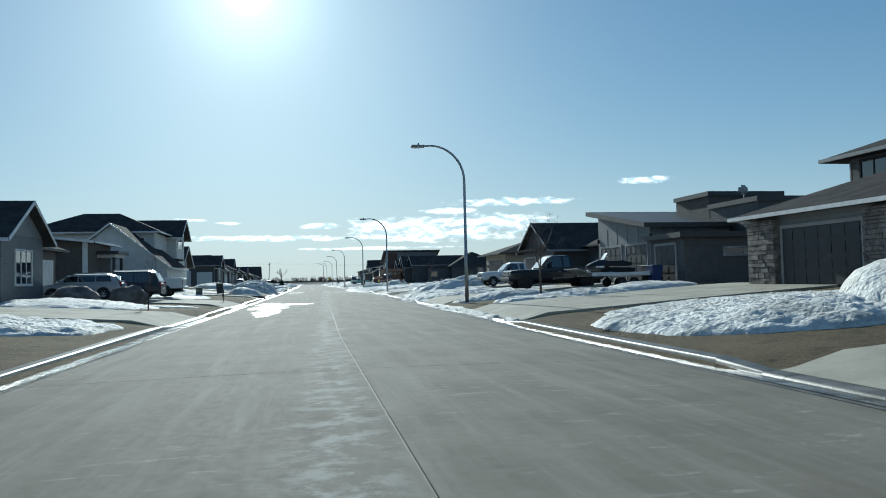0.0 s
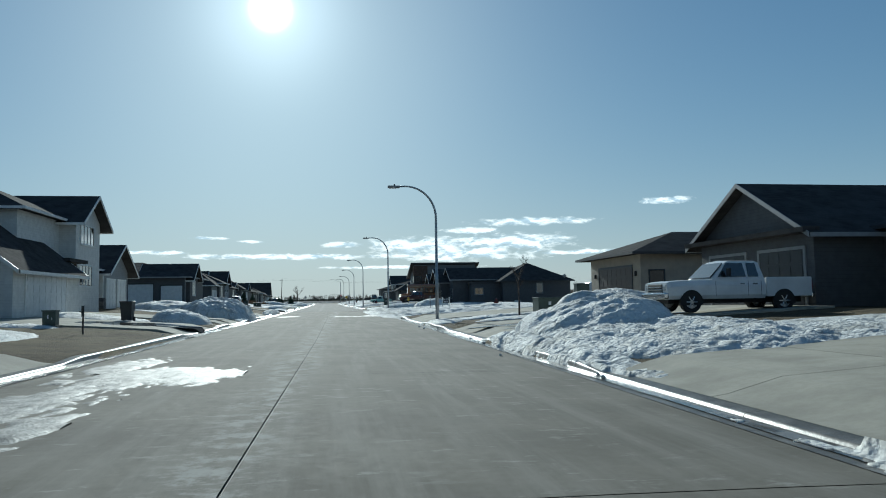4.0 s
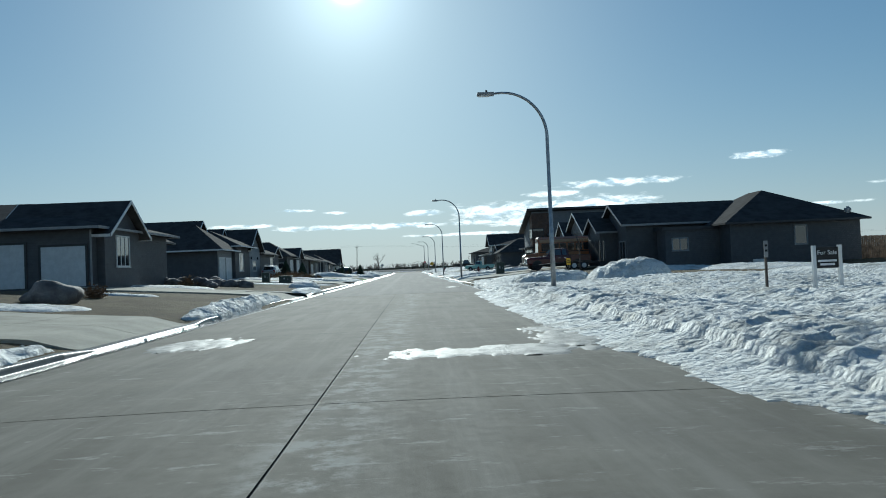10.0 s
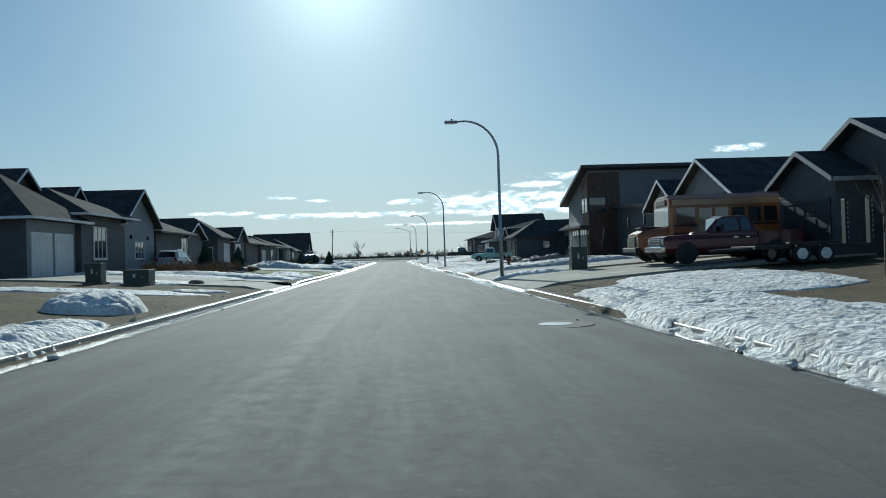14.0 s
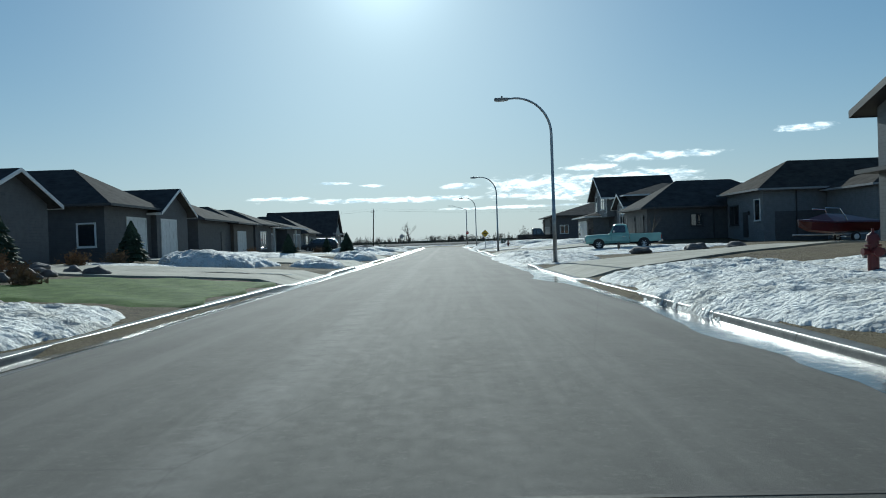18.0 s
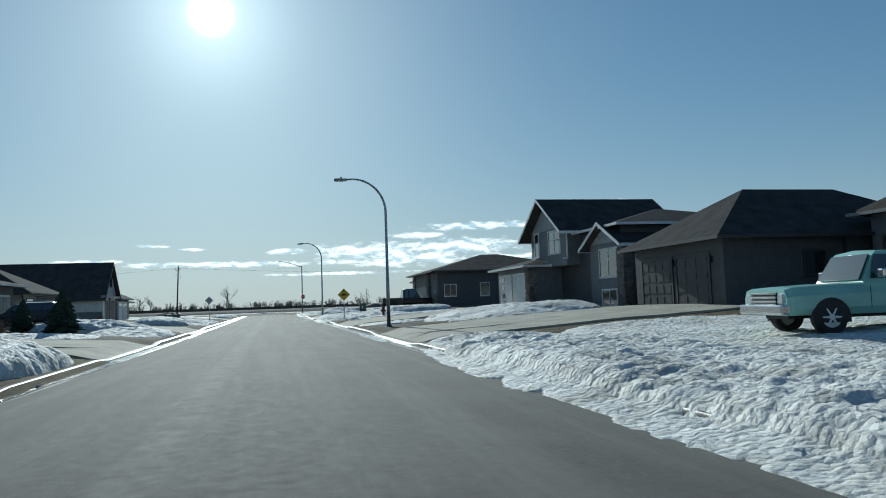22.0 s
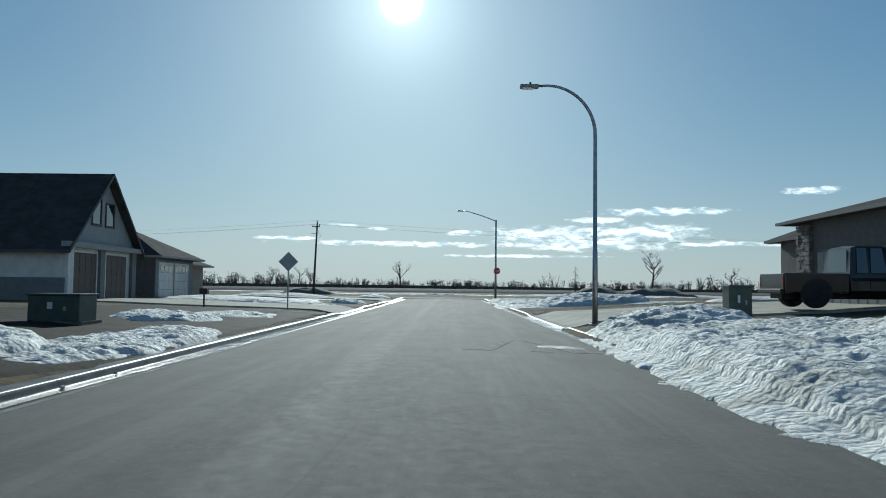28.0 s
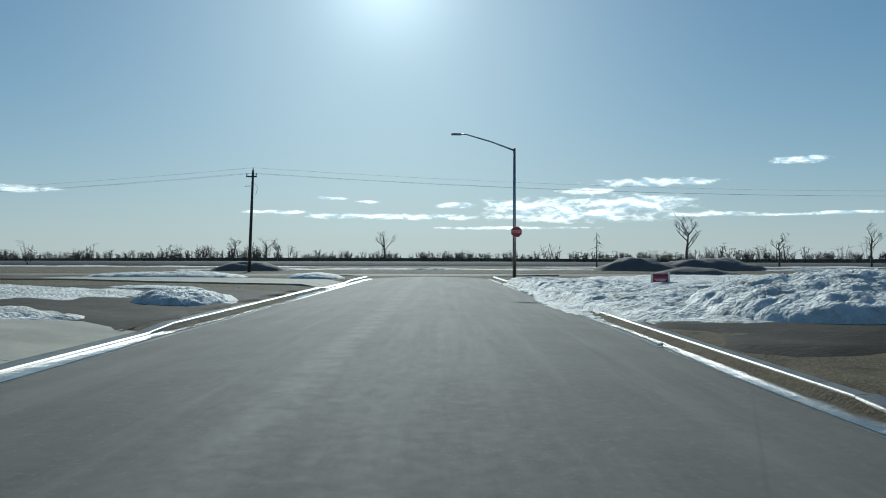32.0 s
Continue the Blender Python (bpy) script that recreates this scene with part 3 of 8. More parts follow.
strip("joint_bed", np.arange(-60, PAVE + 0.1, 4.0), kerb_l, kerb_r, lambda x, y: road_z(x, y) - 0.02, M["joint"], "", parent=road)
strip("asphalt_surface", np.concatenate([np.arange(PAVE + 0.02, END - 9, 3.0), np.linspace(END - 9, END, 14)]), kerb_l, kerb_r, lambda x, y: road_z(min(max(x, -6), 5), min(y, 345)) + 0.004, M["asphalt"], "", cols=10, parent=road)
strip("cross_road_surface", [CROSS[0], CROSS[1]], lambda y: -900, lambda y: 900, lambda x, y: 0.0, M["asphalt"], "", cols=40, parent=road)

# driveways: side, y range at the kerb, depth; kerbs drop there
def in_drive(side, y, pad=0.0):
    return any(s == side and a - pad < y < b + pad for s, a, b, *_ in DRIVES)


def kerb_top(side, y):
    """The kerb sinks from 11 cm to a low lip at the driveways."""
    gap = min(max(a - y, y - b, 0.0) for s, a, b, *_ in DRIVES if s == side)
    return 0.035 + 0.075 * min(1.0, gap / 1.2)


def kerb_line(side):
    edge = kerb_r if side > 0 else kerb_l
    owner = tagged(new("kerb_east" if side > 0 else "kerb_west"), "worn concrete kerb and gutter with driveway dips", "kerb", kind="structure")
    dips = [v for d in DRIVES if d[0] == side for v in (d[1] - 1.25, d[1] - 0.02, d[2] + 0.02, d[2] + 1.25)]
    ys = sorted([v for v in np.arange(-60, END - 9, 3.0) if all(abs(v - q) > 0.4 for q in dips)] + dips) + list(np.linspace(END - 9, END - 0.4, 12))
    for a, b in zip(ys, ys[1:]):
        bm = bmesh.new()
        rows = []
        for yy in (a + 0.008, b - 0.008):
            e = float(edge(yy))
            top = kerb_top(side, yy)
            prof = [(-0.42, -0.022), (-0.1, -0.036), (-0.045, -0.034), (-0.022, -0.02), (-0.008, 0.005), (0.004, top * 0.45), (0.018, top * 0.85), (0.032, top * 0.96), (0.055, top), (0.26, top + 0.012), (0.28, -0.15), (-0.42, -0.15)]
            rows.append([bm.verts.new((e + side * p, yy, q)) for p, q in prof])
        for k in range(11):
            bm.faces.new((rows[0][k], rows[0][k + 1], rows[1][k + 1], rows[1][k]))
        part("kerb_stone", bm, M["kerb"], owner, smooth=True)


def driveway(side, a, b, depth, slant=0.0):
    edge = kerb_r if side > 0 else kerb_l
    ob = tagged(new("driveway"), "pale concrete driveway with wet patches", "driveway", kind="structure")
    bays, cols = 4, max(2, round((b - a) / 4))
    for i in range(bays):
        for j in range(cols):
            y0, y1 = a + (b - a) * j / cols + 0.012, a + (b - a) * (j + 1) / cols - 0.012
            d0, d1 = 0.27 + depth * i / bays + 0.012, 0.27 + depth * (i + 1) / bays - 0.012
            v, f = [], []
            for yy in (y0, y1):
                for k in range(4):
                    d = d0 + (d1 - d0) * k / 3 if i else (0.255, 0.5, 1.3, d1)[k]
                    ya = yy + slant * max(0.0, d - 2.0)
                    x = float(edge(yy)) + side * d
                    z = (0.05, 0.085)[k] if i == 0 and k < 2 else gz(x, ya) + 0.08
                    v.append((x, ya, z))
            n4 = [(x, yy, z - 0.12) for x, yy, z in v]
            f = [(k, k + 1, k + 5, k + 4) for k in range(3)]
            f += [(0, 8, 9, 1), (1, 9, 10, 2), (2, 10, 11, 3), (4, 5, 13, 12), (5, 6, 14, 13), (6, 7, 15, 14), (3, 11, 15, 7), (0, 4, 12, 8)]
            raw("slab", v + n4, f, M["drive"], ob)


kerb_line(1)
kerb_line(-1)
for d in DRIVES:
    driveway(*d)

# ---------------------------------------------------------------- houses
def piece(pieces):
    pieces.append(bmesh.new())
    return pieces[-1]


def ring(bm, a0, a1, z0, z1, t, o0, o1, f, foot=True):
    """A frame round an opening, as one ring, or open at the foot."""
    path = [(a0, z0), (a0, z1), (a1, z1), (a1, z0)]
    outer = [(a0 - t, z0 - t if foot else z0), (a0 - t, z1 + t), (a1 + t, z1 + t), (a1 + t, z0 - t if foot else z0)]
    V = [[bm.verts.new(f((p[0], o, p[1]))) for p in loop] for loop, o in ((path, o0), (outer, o0), (outer, o1), (path, o1))]
    for k in range(4 if foot else 3):
        j = (k + 1) % 4
        for q in range(4):
            r = (q + 1) % 4
            bm.faces.new((V[q][k], V[q][j], V[r][j], V[r][k]))
    if not foot:
        bm.faces.new([V[q][0] for q in range(4)])
        bm.faces.new([V[q][3] for q in range(4)])


class House:
    """A house beside the street. d runs away from the street, u along it, z up."""

    def __init__(self, side, front, u, base, label, group="houses along the street", name="house"):
        self.s, self.F, self.base = side, front, base
        self.ob = thing(name, (side * front, u, base), label, "house", group)

    def at(self, p):
        return (self.s * (self.F + p[0]), p[1], p[2])

    def wing(self, d0, d1, u0, u1, eave, ridge, roof="hip", wall="dark_siding", cover="shingle", over=0.55, fascia="trim_dark", base=None, rake=None, gable=None, along=None):
        z0 = self.base - 0.8 if base is None else base
        at, ob = self.at, self.ob
        bm = bmesh.new()
        um, dm = (u0 + u1) / 2, (d0 + d1) / 2
        if roof == "gable_d":
            prism(bm, [(u0, z0), (u1, z0), (u1, eave), (um, ridge - 0.12), (u0, eave)], d0, d1, lambda p: at((p[2], p[0], p[1])))
        elif roof == "gable_u":
            prism(bm, [(d0, z0), (d1, z0), (d1, eave), (dm, ridge - 0.12), (d0, eave)], u0, u1, lambda p: at((p[0], p[2], p[1])))
        elif roof == "mono_u":     # low at u0, high at u1 when ridge > eave
            prism(bm, [(u0, z0), (u1, z0), (u1, ridge), (u0, eave)], d0, d1, lambda p: at((p[2], p[0], p[1])))
        else:
            box(bm, (d0, u0, z0), (d1, u1, eave), at)
        part("wall", bm, M[wall], ob)
        o, t = over, 0.2
        if roof == "flat":
            bm = bmesh.new()
            box(bm, (d0 - o, u0 - o, eave), (d1 + o, u1 + o, eave + 0.22), at)
            part("roof", bm, M[cover], ob)
            for a, b in (((d0 - o - 0.03, u0 - o, eave - 0.02), (d0 - o, u1 + o, eave + 0.26)), ((d0 - o, u0 - o - 0.03, eave - 0.02), (d1 + o, u0 - o, eave + 0.26))):
                bm = bmesh.new()
                box(bm, a, b, at)
                part("fascia", bm, M[fascia], ob)
            return
        if roof == "hip":
            D0, D1, U0, U1 = d0 - o, d1 + o, u0 - o, u1 + o
            w = min(D1 - D0, U1 - U0) / 2
            if (D1 - D0 >= U1 - U0) if along is None else along == "d":
                r = [(D0 + min(w, (D1 - D0) / 2 - 0.01), (U0 + U1) / 2), (D1 - min(w, (D1 - D0) / 2 - 0.01), (U0 + U1) / 2)]
                q = [(0, 1, "r0"), (1, 2, "r0r1"), (2, 3, "r1"), (3, 0, "r1r0")]
                order = "d"
            else:
                r = [((D0 + D1) / 2, U0 + min(w, (U1 - U0) / 2 - 0.01)), ((D0 + D1) / 2, U1 - min(w, (U1 - U0) / 2 - 0.01))]
                order = "u"
            bm = bmesh.new()
            c = [(D0, U0), (D0, U1), (D1, U1), (D1, U0)]
            lo = [bm.verts.new(at((p, v, eave - 0.02))) for p, v in c]
            hi = [bm.verts.new(at((p, v, eave + 0.1))) for p, v in c]
            R = [bm.verts.new(at((p, v, ridge))) for p, v in r]
            bm.faces.new(lo)
            for k in range(4):
                bm.faces.new((lo[k], lo[(k + 1) % 4], hi[(k + 1) % 4], hi[k]))
            if order == "d":
                bm.faces.new((hi[0], hi[1], R[0]))
                bm.faces.new((hi[1], hi[2], R[1], R[0]))
                bm.faces.new((hi[2], hi[3], R[1]))
                bm.faces.new((hi[3], hi[0], R[0], R[1]))
            else:
                bm.faces.new((hi[3], hi[0], R[0]))
                bm.faces.new((hi[0], hi[1], R[1], R[0]))
                bm.faces.new((hi[1], hi[2], R[1]))
                bm.faces.new((hi[2], hi[3], R[0], R[1]))
            part("roof", bm, M[cover], ob)
            g = 0.09
            for a, b in (((D0 - g, U0 - g, eave - 0.06), (D0, U1 + g, eave + 0.09)), ((D0, U0 - g, eave - 0.06), (D1, U0, eave + 0.09)), ((D0, U1, eave - 0.06), (D1, U1 + g, eave + 0.09))):
                bm = bmesh.new()
                box(bm, a, b, at)
                part("gutter", bm, M[fascia], ob)
            return
        slopes, boards = [], []
        if roof in ("gable_d", "gable_u"):
            lo, hi = (u0, u1) if roof == "gable_d" else (d0, d1)
            a, b = (d0 - o, d1 + o * 0.6) if roof == "gable_d" else (u0 - o, u1 + o)
            m = (lo + hi) / 2
            k = (ridge - eave) / (m - lo)
            f = (lambda p: at((p[2], p[0], p[1]))) if roof == "gable_d" else (lambda p: at((p[0], p[2], p[1])))
            for sgn, e in ((-1, lo), (1, hi)):
                oe = e + sgn * o
                prism(piece(slopes), [(m, ridge - 0.1), (oe, eave - k * o - 0.1), (oe, eave - k * o + 0.06), (m, ridge + 0.06)], a, b, f)
                for s0, s1 in ((a - 0.04, a), (b, b + 0.04)):
                    prism(piece(boards), [(m, ridge - 0.13), (oe, eave - k * o - 0.13), (oe, eave - k * o + 0.07), (m, ridge + 0.07)], s0, s1, f)
                prism(piece(boards), [(oe - 0.05, eave - k * o - 0.12), (oe + sgn * 0.09, eave - k * o - 0.12), (oe + sgn * 0.09, eave - k * o + 0.05), (oe - 0.05, eave - k * o + 0.05)], a, b, f)
        else:  # mono_u
            k = (ridge - eave) / (u1 - u0)
            f = lambda p: at((p[2], p[0], p[1]))
            a, b = d0 - o, d1 + o
            P = [(u0 - o, eave - k * o), (u1 + o, ridge + k * o), (u1 + o, ridge + k * o + 0.2), (u0 - o, eave - k * o + 0.2)]
            prism(piece(slopes), P, a, b, f)
            prism(piece(boards), [(p, q - 0.06 if i < 2 else q + 0.03) for i, (p, q) in enumerate(P)], a - 0.04, a, f)
            box(piece(boards), (a, u0 - o - 0.05, eave - k * o - 0.05), (b, u0 - o, eave - k * o + 0.22), at)
            box(piece(boards), (a, u1 + o, ridge + k * o - 0.05), (b, u1 + o + 0.05, ridge + k * o + 0.22), at)
        for bm in slopes:
            part("roof", bm, M[cover], ob)
        for bm in boards:
            part("bargeboard", bm, M[rake or fascia], ob)
        if gable and roof == "gable_d":
            bm = bmesh.new()
            m = (u0 + u1) / 2
            prism(bm, [(u0 + 0.05, eave), (u1 - 0.05, eave), (m, ridge - 0.2)], d0 - 0.03, d0 + 0.02, lambda p: at((p[2], p[0], p[1])))
            part("gable_cladding", bm, M[gable], ob)

    def face(self, kind, pos):
        """Maps (along, out, z) on a wall: front at d=pos, near side at u=pos."""
        if kind == "f":
            return lambda p: self.at((pos - p[1], p[0], p[2]))
        return lambda p: self.at((p[0], pos - p[1], p[2]))

    def garage(self, a0, a1, z0, z1, color="door_white", pos=0.0, kind="f", trim="trim_white", lites=False, rows=4):
        f = self.face(kind, pos)
        bm = bmesh.new()
        box(bm, (a0, -0.1, z0), (a1, 0.015, z1), f)
        door = part("garage_door", bm, M[color], self.ob)
        cols = max(2, round((a1 - a0) / 0.75))
        h = (z1 - z0) / rows
        for r in range(rows):
            bm = bmesh.new()
            box(bm, (a0 + 0.01, 0.0, z0 + r * h + 0.012), (a1 - 0.01, 0.035, z0 + (r + 1) * h - 0.012), f)
            for c in range(cols):
                w = (a1 - a0) / cols
                box(bm, (a0 + c * w + 0.09, 0.03, z0 + r * h + 0.09), (a0 + (c + 1) * w - 0.09, 0.05, z0 + (r + 1) * h - 0.09), f)
            part("panel", bm, M[color], door)
        if lites:
            for c in range(cols):
                w = (a1 - a0) / cols
                bm = bmesh.new()
                box(bm, (a0 + c * w + 0.12, 0.03, z1 - h + 0.12), (a0 + (c + 1) * w - 0.12, 0.06, z1 - 0.1), f)
                part("pane", bm, M["glass"], door)
        bm = bmesh.new()
        ring(bm, a0, a1, z0, z1, 0.13, 0.0, 0.06, f, False)
        part("door_casing", bm, M[trim], door)

    def window(self, a0, a1, z0, z1, pos=0.0, kind="f", trim="trim_white", bars=1, cross=0):
        f = self.face(kind, pos)
        bm = bmesh.new()
        ring(bm, a0, a1, z0, z1, 0.09, -0.02, 0.06, f)
        win = part("window", bm, M[trim], self.ob)
        bm = bmesh.new()
        box(bm, (a0 - 0.12, 0.0, z0 - 0.13), (a1 + 0.12, 0.1, z0 - 0.09), f)
        part("sill", bm, M[trim], win)
        w = (a1 - a0) / (bars + 1)
        for k in range(1, bars + 1):
            bm = bmesh.new()
            box(bm, (a0 + k * w - 0.035, 0, z0), (a0 + k * w + 0.035, 0.045, z1), f)
            part("mullion", bm, M[trim], win)
        for k in range(1, cross + 1):
            bm = bmesh.new()
            zc = z0 + (z1 - z0) * 0.62
            box(bm, (a0, 0, zc - 0.03), (a1, 0.044, zc + 0.03), f)
            part("mullion", bm, M[trim], win)
        for k in range(bars + 1):
            bm = bmesh.new()
            box(bm, (a0 + k * w + 0.02, -0.03, z0 + 0.01), (a0 + (k + 1) * w - 0.02, 0.02, z1 - 0.01), f)
            part("pane", bm, M["glass"], win)

    def door(self, a0, a1, z0, z1, color="door_dark", pos=0.0, kind="f"):
        f = self.face(kind, pos)
        bm = bmesh.new()
        box(bm, (a0, -0.05, z0), (a1, 0.04, z1), f)
        for zz in (0.12, 0.56):
            box(bm, (a0 + 0.15, 0.03, z0 + zz * (z1 - z0)), (a1 - 0.15, 0.055, z0 + (zz + 0.34) * (z1 - z0)), f)
        d = part("front_door", bm, M[color], self.ob)
        bm = bmesh.new()
        cyl(bm, (0, 0, 0), 0.035, 0.06, 1, 8)
        for v in bm.verts:
            v.co = f((a1 - 0.1 + v.co.x, 0.04 + v.co.y, z0 + 1.0 + v.co.z))
        part("door_knob", bm, M["chrome"], d)

    def slab(self, name, lo, hi, mat, label="", bevel=0.0):
        bm = bmesh.new()
        box(bm, lo, hi, self.at, bevel)
        return part(name, bm, M[mat], self.ob, label)

    def downspout(self, d, u, z0, z1, mat="trim_white"):
        bm = bmesh.new()
        box(bm, (d - 0.04, u - 0.04, z0), (d + 0.04, u + 0.04, z1), self.at)
        box(bm, (d - 0.32, u - 0.04, z0 - 0.02), (d, u + 0.04, z0 + 0.07), self.at)
        part("downspout", bm, M[mat], self.ob)

    def lantern(self, d, u, z):
        bm = bmesh.new()
        box(bm, (d - 0.14, u - 0.05, z - 0.15), (d, u + 0.05, z + 0.15), self.at, 0.015)
        part("wall_lantern", bm, M["black"], self.ob)

    def stones(self, d0, d1, u0, u1, z0, z1, seed=1):
        """A pier or apron of ledge stone: a mortar core with stones set proud of it."""
        rng = random.Random(seed)
        core = self.slab("stone_pier", (d0 + 0.06, u0 + 0.06, z0), (d1, u1 - 0.06, z1), "mortar")
        z = z0
        while z < z1 - 0.05:
            h = min(rng.choice((0.12, 0.17, 0.22)), z1 - z)
            for face in ("f", "n"):
                a, end = (u0, u1) if face == "f" else (d0, d1)
                while a < end - 0.03:
                    w = min(rng.uniform(0.28, 0.7), end - a)
                    out = rng.uniform(0.0, 0.05)
                    bm = bmesh.new()
                    if face == "f":
                        box(bm, (d0 - out, a + 0.01, z + 0.01), (d0 + 0.1, a + w - 0.01, z + h - 0.01), self.at)
                    else:
                        box(bm, (a + 0.01, u0 - out, z + 0.01), (a + w - 0.01, u0 + 0.1, z + h - 0.01), self.at)
                    part("stone", bm, M["stone"], core)
                    a += w
            z += h


def dish(at, turn=0.0):
    ob = thing("satellite_dish", at, "small grey satellite dish on a roof mast", "satellite dish", turn=turn)
    bm = bmesh.new()
    tube(bm, [(at[0], at[1], at[2]), (at[0], at[1], at[2] + 0.6)], [0.03, 0.03], 6)
    part("mast", bm, M["galv"], ob)
    bm = bmesh.new()
    bmesh.ops.create_uvsphere(bm, u_segments=14, v_segments=8, radius=0.4)
    bmesh.ops.delete(bm, geom=[v for v in bm.verts if v.co.y > -0.22], context="VERTS")
    bmesh.ops.translate(bm, verts=bm.verts, vec=(at[0], at[1] + 0.3, at[2] + 0.7))
    part("reflector", bm, M["trim_grey"], ob)


def house_r1():
    h = House(1, 16.0, 21.0, 0.75, "modern dark house with stone piers and a hip roof")
    h.wing(0, 13, 11.0, 28.2, 3.65, 6.3, "hip", "mid_siding", fascia="trim_white", along="u")
    h.wing(4.5, 12, 15.0, 27.6, 6.15, 7.9, "hip", "mid_siding", base=3.7, fascia="trim_grey", along="u", over=0.8)
    h.garage(21.8, 26.0, 0.85, 3.1, "door_dark", trim="trim_grey")
    h.garage(14.2, 18.4, 0.85, 3.1, "door_dark", trim="trim_grey")
    h.stones(-0.25, 0.4, 26.25, 28.0, 0.6, 3.5, 3)
    h.stones(-0.25, 0.4, 18.8, 21.5, 0.6, 3.5, 4)
    h.window(25.6, 27.0, 5.15, 5.95, pos=4.5, trim="trim_dark")
    h.window(22.0, 24.0, 5.15, 5.95, pos=4.5, trim="trim_dark")
    h.downspout(4.4, 27.5, 4.0, 6.0, "trim_grey")


def house_r2():
    h = House(1, 17.0, 41.0, 0.8, "grey modern house with flat and shed roofs")
    h.wing(0, 13, 39.4, 47.0, 4.25, 5.45, "mono_u", "panel_grey", "trim_dark", over=0.6, fascia="trim_dark")
    h.wing(0.0, 14, 35.6, 39.4, 3.35, 3.35, "flat", "dark_siding", "trim_dark", over=0.35, fascia="trim_dark")
    h.wing(5, 10, 41.5, 45.6, 6.2, 6.2, "flat", "brown_siding", "trim_dark", over=0.1, base=4.4)
    h.wing(5, 12, 36.5, 41.4, 5.35, 5.35, "flat", "dark_siding", "trim_dark", over=0.1, base=3.3)
    h.garage(43.4, 46.5, 0.9, 3.2, "door_dark", trim="trim_grey")
    h.garage(39.8, 42.6, 0.9, 3.2, "door_dark", trim="trim_grey")
    h.garage(36.5, 38.7, 0.9, 3.0, "door_dark", trim="trim_grey")
    h.window(2.3, 4.6, 2.45, 2.75, pos=35.6, kind="n", trim="trim_grey")
    for k in range(1, 5):
        h.slab("panel_joint", (-0.012, 39.4 + 1.52 * k, 3.3), (0.002, 39.43 + 1.52 * k, 4.4), "trim_dark")
    h.lantern(0, 47.2 - 0.3, 3.7)
    h.lantern(0, 39.2, 3.6)
    # the number by the door, as bars
    for k in range(2):
        h.slab("number_plate_bar", (-0.03, 46.72 + 0.12 * k, 3.4), (0.0, 46.79 + 0.12 * k, 3.6), "white")
    dish((22.5, 38.6, 5.5))


def house_r3():
    h = House(1, 18.1, 62.0, 0.75, "dark house with a wide street gable and pale trim")
    h.wing(0, 14, 59.7, 68.3, 3.95, 6.25, "gable_d", "dark_siding", rake="trim_grey", gable="dark_siding")
    h.wing(3, 13, 51.5, 59.7, 3.9, 6.05, "hip", "dark_siding", along="u")
    h.slab("pent_roof", (-0.7, 59.3, 3.75), (0, 68.7, 3.95), "shingle")
    h.garage(60.3, 63.3, 0.85, 3.15, "door_dark", trim="trim_grey")
    h.garage(64.4, 67.4, 0.85, 3.15, "door_dark", trim="trim_grey")
    h.window(54, 56, 1.9, 3.2, pos=3, trim="trim_grey")


def house_r5():
    h = House(1, 18.7, 81.0, 0.7, "tan stucco bungalow with a brown garage door")
    h.wing(0, 17, 77.0, 85.6, 4.0, 5.75, "hip", "stucco", over=0.8, fascia="trim_dark")
    h.wing(5, 18, 80.0, 87.5, 4.35, 6.3, "hip", "stucco", over=0.8, fascia="trim_dark")
    h.garage(78.3, 83.9, 0.75, 3.25, "door_brown", trim="trim_dark")
    h.lantern(0, 77.6, 2.8)
    h.lantern(0, 84.6, 2.8)
    h.window(0.6, 1.5, 1.55, 2.95, pos=77.0, kind="n", trim="trim_dark", bars=0)
    h.window(6.5, 7.8, 1.9, 3.0, pos=77.0, kind="n", trim="trim_dark", bars=1)


def house_r6():
    h = House(1, 18.2, 150.0, 0.35, "long charcoal house with a hip roof and small windows")
    h.wing(0.6, 11, 146.5, 153.5, 4.55, 6.25, "gable_d", "dark_siding", rake="trim_grey", gable="dark_siding")
    h.wing(-0.9, 3, 149.6, 153.8, 4.1, 5.2, "gable_d", "dark_siding", rake="trim_grey", gable="dark_siding", over=0.4)
    h.wing(7.5, 18, 142.0, 155.0, 3.85, 6.85, "hip", "dark_siding", along="u")
    h.wing(3, 7.5, 144.0, 146, 3.6, 3.6, "flat", "dark_siding", "shingle", over=0.2)
    h.window(3.6, 4.8, 2.0, 2.9, pos=145.8 - 1.8, kind="n", trim="trim_grey")
    h.window(12.7, 13.6, 2.1, 3.5, pos=142.0, kind="n", trim="trim_grey", bars=0)
    h.slab("vent_hood", (9.2, 141.9, 0.75), (10.1, 142, 1.0), "trim_white")
    h.window(147.0, 148.6, 1.5, 2.9, pos=0.6, trim="trim_grey")
    h.garage(150.1, 153.3, 0.75, 3.1, "door_dark", pos=-0.9, trim="trim_dark")
    dish((35.4, 142.2, 3.9))


